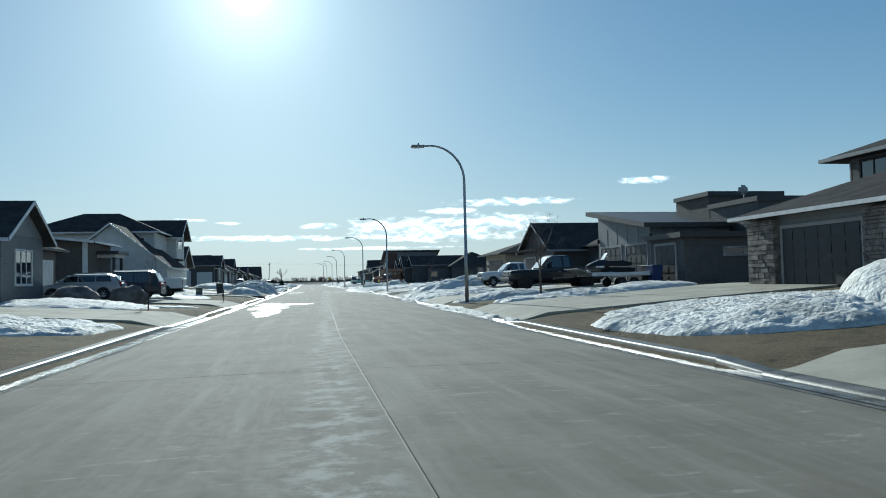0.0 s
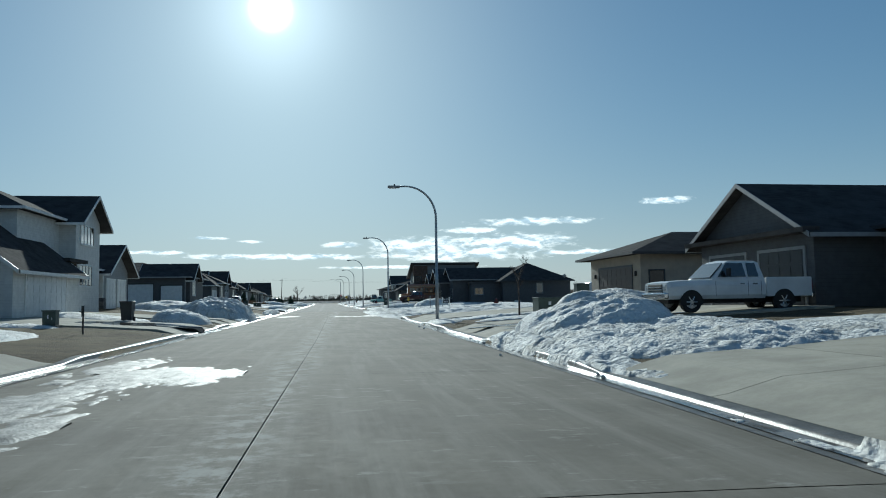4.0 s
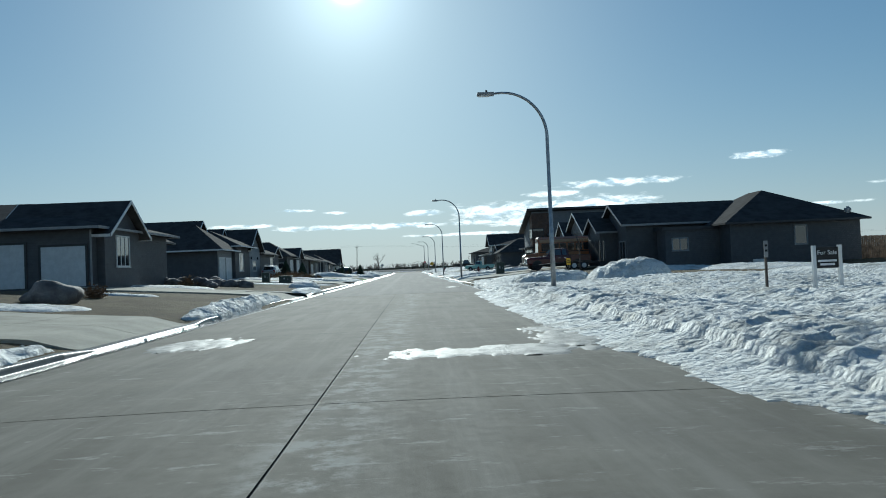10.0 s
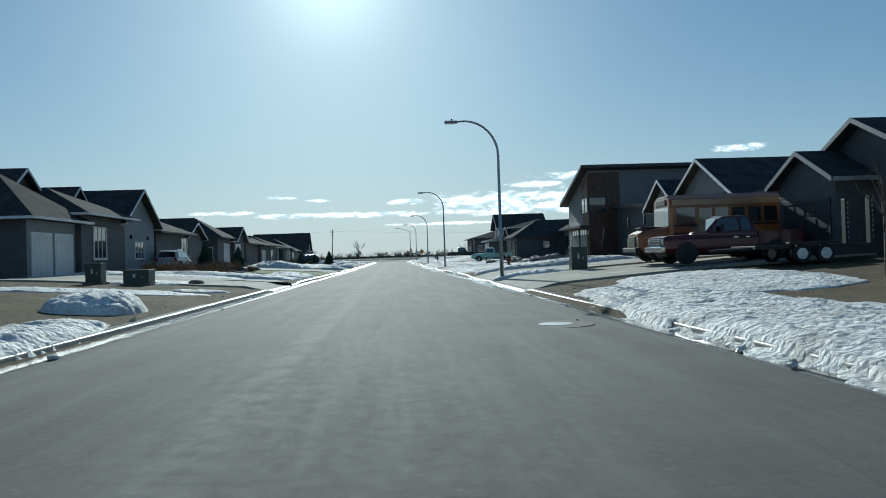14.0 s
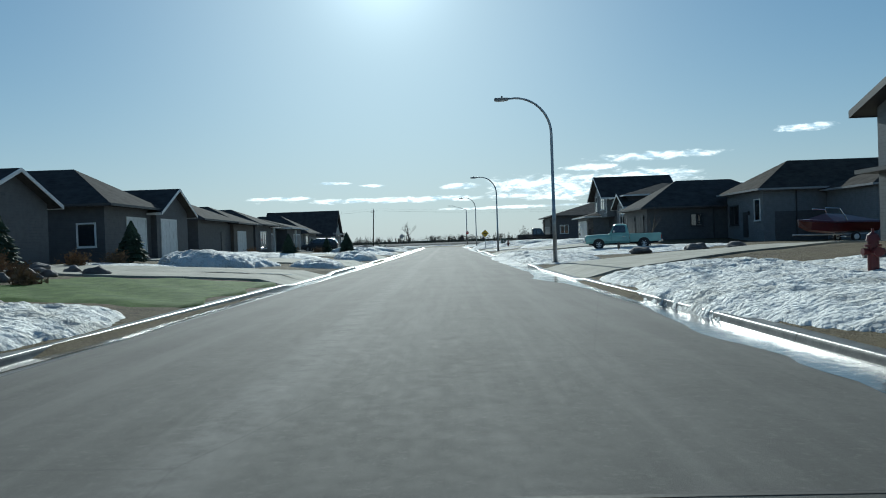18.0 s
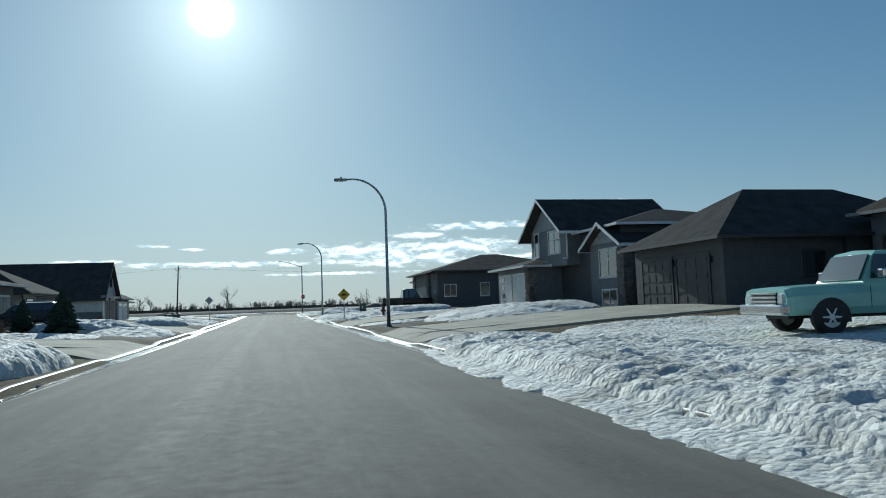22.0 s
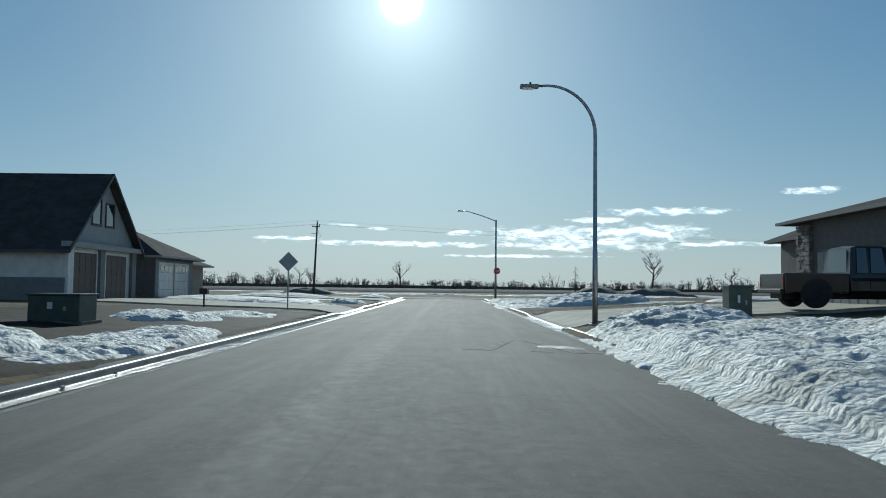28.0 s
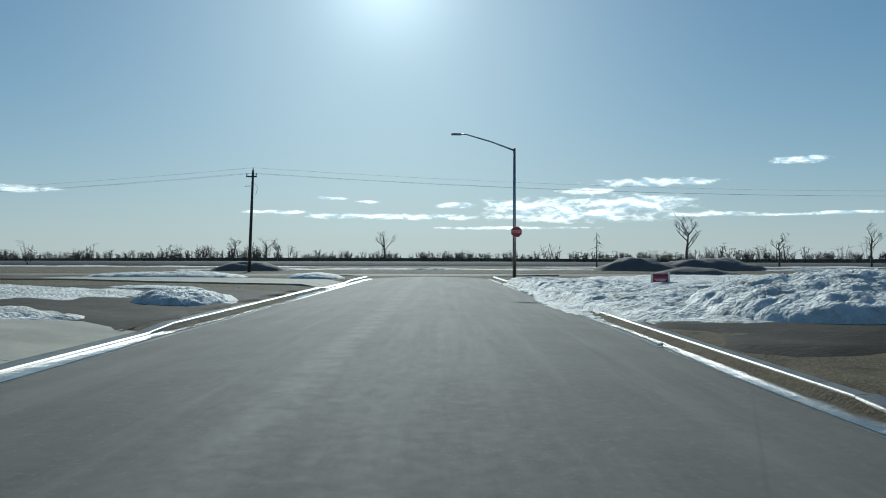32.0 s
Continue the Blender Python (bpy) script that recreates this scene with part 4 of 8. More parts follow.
def house_r7():
    h = House(1, 19.0, 168.0, 0.75, "dark house with three pale-edged street gables")
    h.wing(1, 14, 159.5, 175.0, 4.2, 6.9, "hip", "dark_siding", along="u")
    h.wing(0, 8, 161.3, 169.6, 4.5, 6.7, "gable_d", "dark_siding", rake="trim_white", gable="mid_siding")
    h.wing(-0.4, 6, 168.4, 173.4, 4.4, 6.0, "gable_d", "dark_siding", rake="trim_white", gable="mid_siding")
    h.garage(162.2, 164.9, 0.85, 3.3, "door_dark", trim="trim_dark")
    h.garage(165.6, 168.2, 0.85, 3.3, "door_dark", trim="trim_dark")
    h.garage(169.2, 172.2, 0.85, 3.3, "door_dark", pos=-0.4, trim="trim_dark")
    h.window(159.9, 161.0, 1.6, 3.2, pos=1, trim="trim_grey")


def house_r8():
    h = House(1, 17.5, 190.0, 0.75, "tall modern house with cedar cladding and a shed roof")
    h.wing(0, 13, 186.4, 193.8, 8.5, 6.1, "mono_u", "mid_siding", "trim_dark", over=0.7, fascia="trim_dark")
    h.wing(2.5, 13, 176.0, 186.3, 4.6, 5.2, "mono_u", "dark_siding", "trim_dark", over=0.5)
    for k in range(16):            # boards, one by one
        u = 186.36 + 0.135 * k
        bm = bmesh.new()
        box(bm, (-0.05, u, 0.8), (0.0, u + 0.122, 8.15 - 0.32 * (u - 186.4)), h.at)
        part("board", bm, M["wood"], h.ob)
    for k in range(18):
        d = -0.05 + 0.16 * k
        bm = bmesh.new()
        box(bm, (d, 186.34, 0.8 if d < 2.4 else 5.4), (d + 0.145, 186.4, 8.3), h.at)
        part("board", bm, M["wood"], h.ob)
    h.window(186.5, 188.6, 4.85, 6.1, pos=-0.05, trim="trim_dark", bars=1)
    h.window(0.05, 1.5, 4.85, 6.1, pos=186.34, kind="n", trim="trim_dark", bars=0)
    h.garage(190.0, 192.4, 0.9, 3.4, "door_grey", trim="trim_dark", lites=True)
    h.garage(186.9, 189.2, 0.9, 3.4, "door_grey", pos=-0.05, trim="trim_dark", lites=True)
    h.slab("canopy", (-0.9, 186.2, 3.5), (0, 193.9, 3.66), "trim_dark")
    for k in range(2):
        h.slab("number_plate_bar", (-0.08, 186.5 + 0.16 * k, 2.9), (-0.05, 186.6 + 0.16 * k, 3.2), "white")
    h.window(5, 6.6, 2.0, 3.6, pos=176.0, kind="n", trim="trim_dark")


def house_r9():
    h = House(1, 25.6, 227.0, 0.8, "grey house with a brown hip roof, set back behind a lawn")
    h.wing(0, 17, 223.4, 230.9, 4.65, 7.25, "hip", "mid_siding", "shingle_brown", along="d", over=0.6, fascia="trim_grey")
    h.wing(5, 17, 216.5, 223.3, 4.4, 6.2, "hip", "mid_siding", "shingle_brown", along="d", over=0.5, fascia="trim_grey")
    h.slab("dark_skirting", (0.9, 223.36, 0.5), (5.0, 223.4, 2.9), "dark_siding")
    h.window(224.0, 225.0, 2.3, 3.9, bars=0)
    h.door(226.4, 227.4, 0.9, 3.0, "door_dark")
    h.window(228.4, 230.2, 2.0, 3.6, bars=1, trim="trim_dark")
    h.window(8.0, 10.0, 2.6, 3.6, pos=216.5, kind="n", trim="trim_grey")
    h.downspout(2.6, 223.3, 0.9, 4.5, "trim_dark")
    h.lantern(0, 226.1, 2.9)


def house_r10():
    h = House(1, 18.5, 236.0, 0.75, "dark house with a two-bay garage and hip roof")
    h.wing(0, 13, 231.4, 239.2, 3.75, 6.45, "hip", "dark_siding", along="d", over=0.6)
    h.wing(7.5, 16, 236.0, 241.5, 3.75, 6.3, "hip", "dark_siding", along="d", over=0.5)
    h.garage(235.6, 238.4, 0.85, 3.1, "door_dark", trim="trim_dark")
    h.garage(232.5, 235.1, 0.85, 3.1, "door_dark", trim="trim_dark")
    h.lantern(0, 235.35, 2.9)
    h.lantern(0, 232.25, 2.9)
    h.window(4.0, 5.0, 2.1, 3.1, pos=231.4, kind="n", trim="trim_dark", bars=0)
    h.downspout(6.0, 231.3, 0.8, 3.7, "trim_dark")


def house_r11():
    h = House(1, 18.5, 251.0, 0.75, "two-storey grey house with two white garage doors")
    h.wing(1.2, 12, 243.0, 256.0, 5.6, 7.2, "hip", "dark_siding", along="u", fascia="trim_white")
    h.wing(0.2, 8, 248.9, 255.6, 6.2, 8.35, "gable_d", "mid_siding", rake="trim_white", gable="board_batten", base=3.6, fascia="trim_white", over=0.75)
    h.wing(-1.2, 5, 252.4, 259.6, 3.7, 4.7, "hip", "mid_siding", fascia="trim_white", over=0.6)
    h.wing(0.9, 6, 242.2, 246.8, 4.65, 5.85, "gable_d", "mid_siding", rake="trim_white", gable="board_batten", fascia="trim_white")
    h.garage(253.2, 255.9, 0.85, 3.2, "door_white", pos=-1.2)
    h.garage(256.4, 258.9, 0.85, 3.2, "door_white", pos=-1.2)
    for k in range(4):
        h.slab("door_pane", (-1.27, 257.9, 1.0 + 0.585 * k), (-1.24, 258.6, 1.36 + 0.585 * k), "glass")
    h.stones(-1.35, -0.7, 252.2, 252.95, 0.6, 3.5, 8)
    h.stones(0.75, 1.3, 242.0, 242.9, 0.6, 4.2, 9)
    h.window(250.0, 252.0, 4.55, 6.0, pos=0.2, bars=1, cross=1)
    h.window(254.0, 254.8, 4.5, 6.1, pos=0.2, bars=0)
    h.window(243.1, 245.4, 2.65, 4.25, pos=0.9, bars=1, cross=1)
    h.window(243.3, 245.2, 0.95, 1.8, pos=0.9, bars=1)
    h.downspout(0.15, 248.7, 4.0, 6.0)


def house_r12():
    h = House(1, 18.3, 296.0, 0.7, "dark bungalow with stone corners and a wide garage")
    h.wing(0, 17, 286.3, 301.0, 4.95, 7.3, "hip", "dark_siding", along="d", over=0.8, fascia="trim_dark")
    h.wing(1.0, 9, 301.0, 305.5, 4.3, 5.7, "hip", "brown_siding", over=0.6)
    h.garage(292.6, 299.2, 0.8, 3.4, "door_grey", trim="trim_dark")
    h.stones(-0.15, 0.35, 299.7, 301.1, 0.5, 4.8, 12)
    h.stones(-0.15, 0.35, 290.6, 291.9, 0.5, 4.8, 13)
    h.window(0.8, 2.1, 2.15, 3.4, pos=286.3, kind="n", bars=1)
    h.window(5.1, 6.1, 2.1, 3.5, pos=286.3, kind="n", bars=0)
    h.slab("meter_box", (-0.1, 287.2, 2.5), (0.0, 287.7, 3.0), "trim_grey")


def house_l1():
    h = House(-1, 17.0, 42.0, 0.75, "grey house with a small street gable")
    h.wing(0, 12, 39.0, 44.8, 4.2, 6.0, "gable_d", "mid_siding", rake="trim_white", gable="grey_siding")
    h.wing(0.8, 12, 44.8, 49.5, 3.7, 5.0, "hip", "brown_siding")
    h.wing(3, 12, 24.0, 39.0, 4.0, 6.2, "hip", "mid_siding", along="u")
    h.window(40.8, 43.0, 1.7, 3.4, bars=2)
    h.garage(45.4, 48.8, 0.8, 3.0, "door_white", pos=0.8)
    h.window(30, 33, 1.7, 3.3, pos=3, bars=2)


def house_l2():
    h = House(-1, 19.0, 63.0, 0.8, "dark house with a low roof and white corner trim")
    h.wing(0, 12, 60.6, 67.6, 5.0, 5.7, "gable_u", "brown_siding", fascia="trim_white", rake="trim_white", over=0.7)
    h.slab("corner_board", (-0.04, 60.5, 0.5), (0.3, 60.62, 5.0), "trim_white")
    h.wing(-1.4, 0, 63.4, 66.4, 4.05, 4.05, "flat", "white_siding", "trim_white", over=0.25, base=3.8)
    for u in (63.6, 66.0):
        h.slab("porch_post", (-1.3, u, 0.5), (-1.1, u + 0.2, 3.8), "trim_dark")
    h.door(64.2, 65.2, 0.9, 3.0, "door_dark")


def house_l3():
    h = House(-1, 16.3, 82.0, 0.85, "white two-storey house with a steep garage gable")
    h.wing(0, 9, 84.0, 89.0, 7.0, 8.65, "gable_d", "white_siding", rake="trim_white", gable="white_siding", fascia="trim_white", over=0.7)
    h.wing(1.0, 13, 77.5, 86.0, 6.75, 9.05, "hip", "white_siding", along="d", fascia="trim_white")
    h.wing(-1.2, 8.5, 71.5, 81.0, 3.35, 7.2, "gable_u", "white_siding", rake="trim_white", fascia="trim_white", over=0.4)
    h.garage(73.0, 78.6, 0.9, 3.05, "door_white", pos=-1.2)
    h.window(84.9, 87.6, 5.4, 6.6, bars=3)
    h.window(84.7, 87.3, 2.65, 3.95, bars=3)
    h.window(2.0, 2.6, 5.3, 6.2, pos=77.5, kind="n", bars=0)
    h.door(82.0, 83.1, 1.5, 3.7, "door_brown", pos=1.0)
    h.slab("porch_floor", (-0.2, 80.8, 0.4), (1.2, 84.0, 1.45), "trim_dark")
    h.slab("porch_roof", (-0.7, 80.8, 4.0), (1.2, 84.2, 4.2), "shingle")
    for u in (81.0, 83.8):
        h.slab("porch_post", (-0.15, u - 0.09, 1.4), (0.03, u + 0.09, 4.0), "door_brown")
    for k in range(10):
        h.slab("baluster", (-0.12, 81.2 + 0.27 * k, 1.45), (-0.08, 81.24 + 0.27 * k, 2.35), "black")
    h.slab("handrail", (-0.14, 81.0, 2.35), (-0.06, 83.9, 2.42), "black")
    for k in range(4):
        h.slab("porch_step", (-0.2, 84.0 + 0.28 * k, 0.3), (1.0, 84.28 + 0.28 * k, 1.4 - 0.2 * (k + 1)), "trim_dark")


def house_l4():
    h = House(-1, 18.0, 101.0, 0.85, "grey house with pale garage doors and stone skirting")
    h.wing(0.3, 11, 97.0, 104.4, 4.25, 6.4, "gable_d", "grey_siding", rake="trim_white", gable="grey_siding", fascia="trim_white", over=0.8)
    h.wing(0.6, 12, 92.8, 97.0, 4.1, 5.6, "hip", "dark_siding", fascia="trim_white", over=0.4)
    h.garage(97.9, 100.4, 0.95, 3.4, "door_white", pos=0.3)
    h.garage(101.1, 103.6, 0.95, 3.4, "door_white", pos=0.3)
    h.garage(1.0, 1.9, 0.95, 3.1, "door_white", pos=92.8, kind="n")
    h.garage(2.6, 3.9, 0.95, 3.5, "door_white", pos=92.8, kind="n")
    h.stones(0.2, 0.7, 96.8, 97.5, 0.6, 1.9, 21)
    h.slab("corner_board", (0.27, 96.85, 1.9), (0.55, 97.05, 4.1), "trim_white")


def house_l5():
    h = House(-1, 17.0, 128.0, 1.1, "charcoal house with three white side garage doors")
    h.wing(0.6, 18, 128.0, 141.0, 4.5, 6.7, "hip", "dark_siding", along="d", fascia="trim_grey", over=0.7)
    h.wing(0.15, 6, 128.8, 134.2, 4.5, 6.3, "gable_d", "dark_siding", rake="trim_white", gable="dark_siding", fascia="trim_white", over=0.6)
    h.garage(0.9, 3.4, 1.2, 3.5, "door_white", pos=128.0, kind="n", trim="trim_dark")
    h.garage(4.3, 7.2, 1.2, 3.7, "door_white", pos=128.0, kind="n", trim="trim_dark")
    h.garage(7.9, 10.3, 1.2, 3.5, "door_white", pos=128.0, kind="n", trim="trim_dark")
    h.window(130.5, 132.4, 2.35, 4.1, pos=0.15, bars=2)
    h.downspout(0.56, 127.9, 1.2, 4.4, "trim_grey")
    h.wing(2, 10, 141.0, 145.0, 4.2, 5.8, "hip", "dark_siding")


def house_l6():
    h = House(-1, 19.8, 174.0, 0.75, "charcoal house with stepped gables and white garage doors")
    h.wing(0, 15, 163.8, 170.0, 4.2, 7.2, "hip", "dark_siding", along="d", fascia="trim_white", over=0.8)
    h.wing(4, 12, 168.6, 174.4, 5.8, 7.9, "gable_d", "dark_siding", rake="trim_white", base=4.6)
    h.wing(3, 11, 175.0, 179.0, 5.6, 7.2, "gable_d", "dark_siding", rake="trim_white", base=4.9)
    h.wing(-0.4, 12, 170.0, 177.5, 4.75, 6.9, "hip", "dark_siding", fascia="trim_white", over=0.8)
    h.wing(-0.1, 12, 177.5, 185.0, 4.85, 7.3, "gable_d", "dark_siding", rake="trim_white", gable="grey_siding", fascia="trim_white", over=0.6)
    h.slab("gable_front_cladding", (-0.14, 177.6, 0.6), (-0.1, 184.9, 4.85), "blue_siding")
    h.garage(164.4, 166.6, 0.85, 3.35, "door_white", pos=-0.035)
    h.garage(167.2, 169.4, 0.85, 3.35, "door_white", pos=-0.035)
    h.slab("garage_front_cladding", (-0.035, 163.85, 0.6), (0.0, 169.95, 4.15), "grey_siding")
    h.window(171.9, 173.9, 2.0, 4.0, pos=-0.4, bars=2)
    h.window(180.3, 182.2, 2.0, 3.2, pos=-0.14, bars=2)
    h.lantern(-0.14, 179.4, 3.6)
    h.lantern(-0.14, 183.2, 3.6)
    h.window(6.6, 8.0, 2.4, 4.1, pos=163.8, kind="n", bars=1)


def house_l7():
    h = House(-1, 20.0, 195.0, 0.75, "charcoal bungalow with a hip roof and small gable")
    h.wing(0, 13, 186.5, 196.6, 4.2, 6.9, "hip", "dark_siding", along="d", over=0.7)
    h.wing(0.4, 10, 196.6, 203.0, 4.2, 5.6, "gable_d", "dark_siding", rake="trim_white")
    h.window(193.9, 195.8, 2.1, 3.85, bars=1)
    h.door(198, 199, 0.9, 3.0, "door_dark", pos=0.4)
    h.window(1.4, 3.0, 2.0, 3.4, pos=186.5, kind="n", bars=1)


def house_l8():
    h = House(-1, 20.0, 213.0, 0.75, "charcoal house with two tall white garage doors")
    h.wing(0, 13, 208.5, 215.4, 4.3, 6.9, "hip", "dark_siding", along="d", over=0.7)
    h.wing(-0.4, 9, 215.4, 221.4, 4.35, 5.9, "gable_d", "dark_siding", rake="trim_white", gable="dark_siding", over=0.6)
    h.garage(211.6, 214.4, 0.9, 3.6, "door_white")
    h.garage(216.2, 218.9, 0.9, 3.6, "door_white", pos=-0.4)
    h.window(0.6, 1.6, 1.9, 3.2, pos=208.5, kind="n", bars=0)


def house_l9():
    h = House(-1, 20.0, 233.0, 0.7, "low dark house with a shallow hip roof")
    h.wing(0, 14, 225.0, 234.0, 3.9, 6.4, "hip", "dark_siding", along="d", over=0.8)
    h.wing(-0.3, 10, 234.0, 241.0, 3.8, 5.7, "hip", "brown_siding", along="d", over=0.7)
    h.garage(235.3, 238.0, 0.85, 3.0, "door_white", pos=-0.3)
    h.door(231.0, 232.0, 0.85, 2.95, "door_dark")
    dish((-21.5, 225.5, 4.2))


def house_l10():
    h = House(-1, 20.0, 250.0, 0.7, "dark bungalow with a porch and pale windows")
    h.wing(0, 13, 243.0, 250.0, 3.9, 5.8, "hip", "dark_siding", along="d", over=0.8)
    h.wing(0.8, 12, 250.0, 256.0, 3.7, 5.0, "hip", "brown_siding", along="d", over=0.8)
    h.window(245.0, 247.6, 1.4, 3.2, bars=2)
    h.garage(251.2, 254.4, 0.8, 3.0, "door_grey", pos=0.8)
    h.slab("porch_post", (-0.5, 249.7, 0.5), (-0.3, 249.9, 3.7), "trim_white")


def house_l10b():
    h = House(-1, 20.0, 264.0, 0.7, "dark bungalow with a hip roof and white soffits")
    h.wing(0, 13, 258.5, 267.5, 3.8, 5.3, "hip", "dark_siding", along="d", over=0.8, fascia="trim_white")
    h.garage(262.4, 266.6, 0.8, 3.0, "door_grey")
    h.slab("porch_post", (-0.6, 261.4, 0.5), (-0.4, 261.6, 3.6), "trim_white")


def house_l11():
    h = House(-1, 20.0, 276.0, 0.55, "white stucco bungalow with a dark hip roof")
    h.wing(0, 12, 270.2, 279.0, 3.3, 6.1, "hip", "stucco_white", along="d", over=0.7)
    h.wing(3.0, 14, 277.0, 289.0, 3.4, 6.2, "hip", "stucco_white", along="u", over=0.6)
    h.window(270.7, 272.6, 0.8, 2.9, trim="trim_dark", bars=0)
    h.window(274.0, 276.0, 0.8, 2.9, trim="trim_dark", bars=0)
    h.slab("dark_base", (-0.06, 273.2, 0.3), (0.0, 278.9, 3.2), "mid_siding")
    h.downspout(0.1, 270.1, 0.6, 3.2, "trim_dark")
    h.downspout(5.4, 270.1, 0.6, 3.2, "trim_dark")
    h.window(3.6, 4.3, 1.6, 2.3, pos=270.2, kind="n", trim="trim_dark", bars=0)
    h.slab("gas_meter", (2.2, 269.9, 0.9), (2.7, 270.2, 1.4), "trim_grey", bevel=0.04)


def house_l12():
    h = House(-1, 21.0, 307.0, 0.35, "white and slate house with a steep gable and two garage doors")
    h.wing(0, 13, 303.0, 311.8, 3.75, 8.1, "gable_d", "stucco_white", rake="trim_dark", gable="board_batten", over=0.55, fascia="trim_dark")
    h.slab("slate_skirting", (-0.06, 302.93, 0.0), (12, 303.0, 1.75), "mid_siding")
    h.slab("entry_band", (-0.5, 302.6, 3.45), (0, 312.2, 3.75), "trim_grey")
    h.garage(303.8, 306.6, 0.45, 3.2, "door_brown", trim="trim_white")
    h.garage(307.8, 310.6, 0.45, 3.2, "door_brown", trim="trim_white")
    for u in (303.05, 306.8, 311.2):
        h.slab("pilaster", (-0.2, u, 0.2), (0.05, u + 0.6, 3.45), "trim_white" if u < 304 else "mid_siding")
    h.window(305.9, 306.9, 5.0, 6.5, trim="trim_dark", bars=0, pos=-0.03)
    h.window(307.6, 308.6, 5.0, 6.3, trim="trim_dark", bars=0, pos=-0.03)


def house_l13():
    h = House(-1, 22.0, 322.0, 0.3, "slate bungalow with white garage doors by the cross road")
    h.wing(0, 13, 317.9, 326.0, 3.5, 6.0, "hip", "dark_siding", along="d", over=0.7, fascia="trim_grey")
    h.wing(0.8, 12, 325.5, 331.0, 3.1, 4.6, "hip", "stucco", over=0.7, fascia="trim_grey")
    h.slab("front_cladding", (-0.03, 318.0, 0.2), (0, 325.9, 3.3), "panel_grey")
    h.garage(318.7, 321.3, 0.4, 3.0, "door_white", lites=True)
    h.garage(321.9, 324.7, 0.4, 3.0, "door_white", lites=True)


for build in (house_r1, house_r2, house_r3, house_r5, house_r6, house_r7, house_r8, house_r9, house_r10, house_r11, house_r12,
              house_l1, house_l2, house_l3, house_l4, house_l5, house_l6, house_l7, house_l8, house_l9, house_l10, house_l10b, house_l11, house_l12, house_l13):
    build()


# ---------------------------------------------------------------- street lamps
def street_lamp(x, y, top):
    z = gz(x, y)
    ob = thing("street_lamp", (x, y, z), "galvanised street lamp with a curved arm over the road", "street lamp", "street lamps")
    bm = bmesh.new()
    box(bm, (x - 0.19, y - 0.19, z - 0.05), (x + 0.19, y + 0.19, z + 0.05), bevel=0.01)
    part("base_plate", bm, M["galv"], ob)
    for dx in (-0.14, 0.14):
        for dy in (-0.14, 0.14):
            bm = bmesh.new()
            cyl(bm, (x + dx, y + dy, z + 0.05), 0.018, 0.06, 2, 6)
            part("bolt", bm, M["galv"], ob)
    reach, bend = 2.05, 1.75
    pts, rad = [(x, y, z + 0.05), (x, y, z + 2.6), (x, y, z + 2.62), (x, y, top - bend)], [0.10, 0.088, 0.078, 0.066]
    for k in range(1, 13):
        a = math.pi / 2 * k / 12
        pts.append((x - (reach - 0.35) * (1 - math.cos(a)), y, top - bend + bend * math.sin(a)))
        rad.append(0.064 - 0.018 * k / 12)
    pts.append((x - reach, y, top - 0.02))
    rad.append(0.042)
    bm = bmesh.new()
    tube(bm, pts, rad, 12)
    part("pole", bm, M["galv"], ob, smooth=True)
    bm = bmesh.new()
    box(bm, (x - reach - 0.62, y - 0.15, top - 0.1), (x - reach + 0.05, y + 0.15, top + 0.03), bevel=0.045)
    head = part("lamp_head", bm, M["trim_grey"], ob)
    bm = bmesh.new()
    box(bm, (x - reach - 0.55, y - 0.11, top - 0.125), (x - reach - 0.15, y + 0.11, top - 0.1))
    part("lens", bm, M["lens"], head)
    bm = bmesh.new()
    cyl(bm, (x - reach - 0.25, y, top + 0.03), 0.04, 0.09, 2, 10)
    part("photocell", bm, M["bin_black"], head)


for x, y, top in ((5.5, -4.0, 8.0), (5.45, 36.2, 8.13), (5.58, 74.4, 7.68), (6.1, 113.6, 8.1), (5.6, 159.2, 8.16), (5.55, 199.9, 8.14), (5.72, 242.1, 8.05), (5.3, 288.6, 8.64)):
    street_lamp(x, y, top)


# ---------------------------------------------------------------- snow, ice and water
def spill(x, y):
    """How far ploughed snow reaches over the kerb onto the road."""
    right = np.interp(y, [86, 92, 100, 124, 130, 199, 203, 218, 228, 231, 264, 269, 276, 288, 310, 318, 330], [0.3, 1.1, 1.6, 1.5, 0.3, 0.3, 0.85, 0.85, 0.45, 0.3, 0.3, 0.9, 0.6, 0.3, 0.3, 0.8, 0.3])
    return np.where(x > 0, right, 0.35)


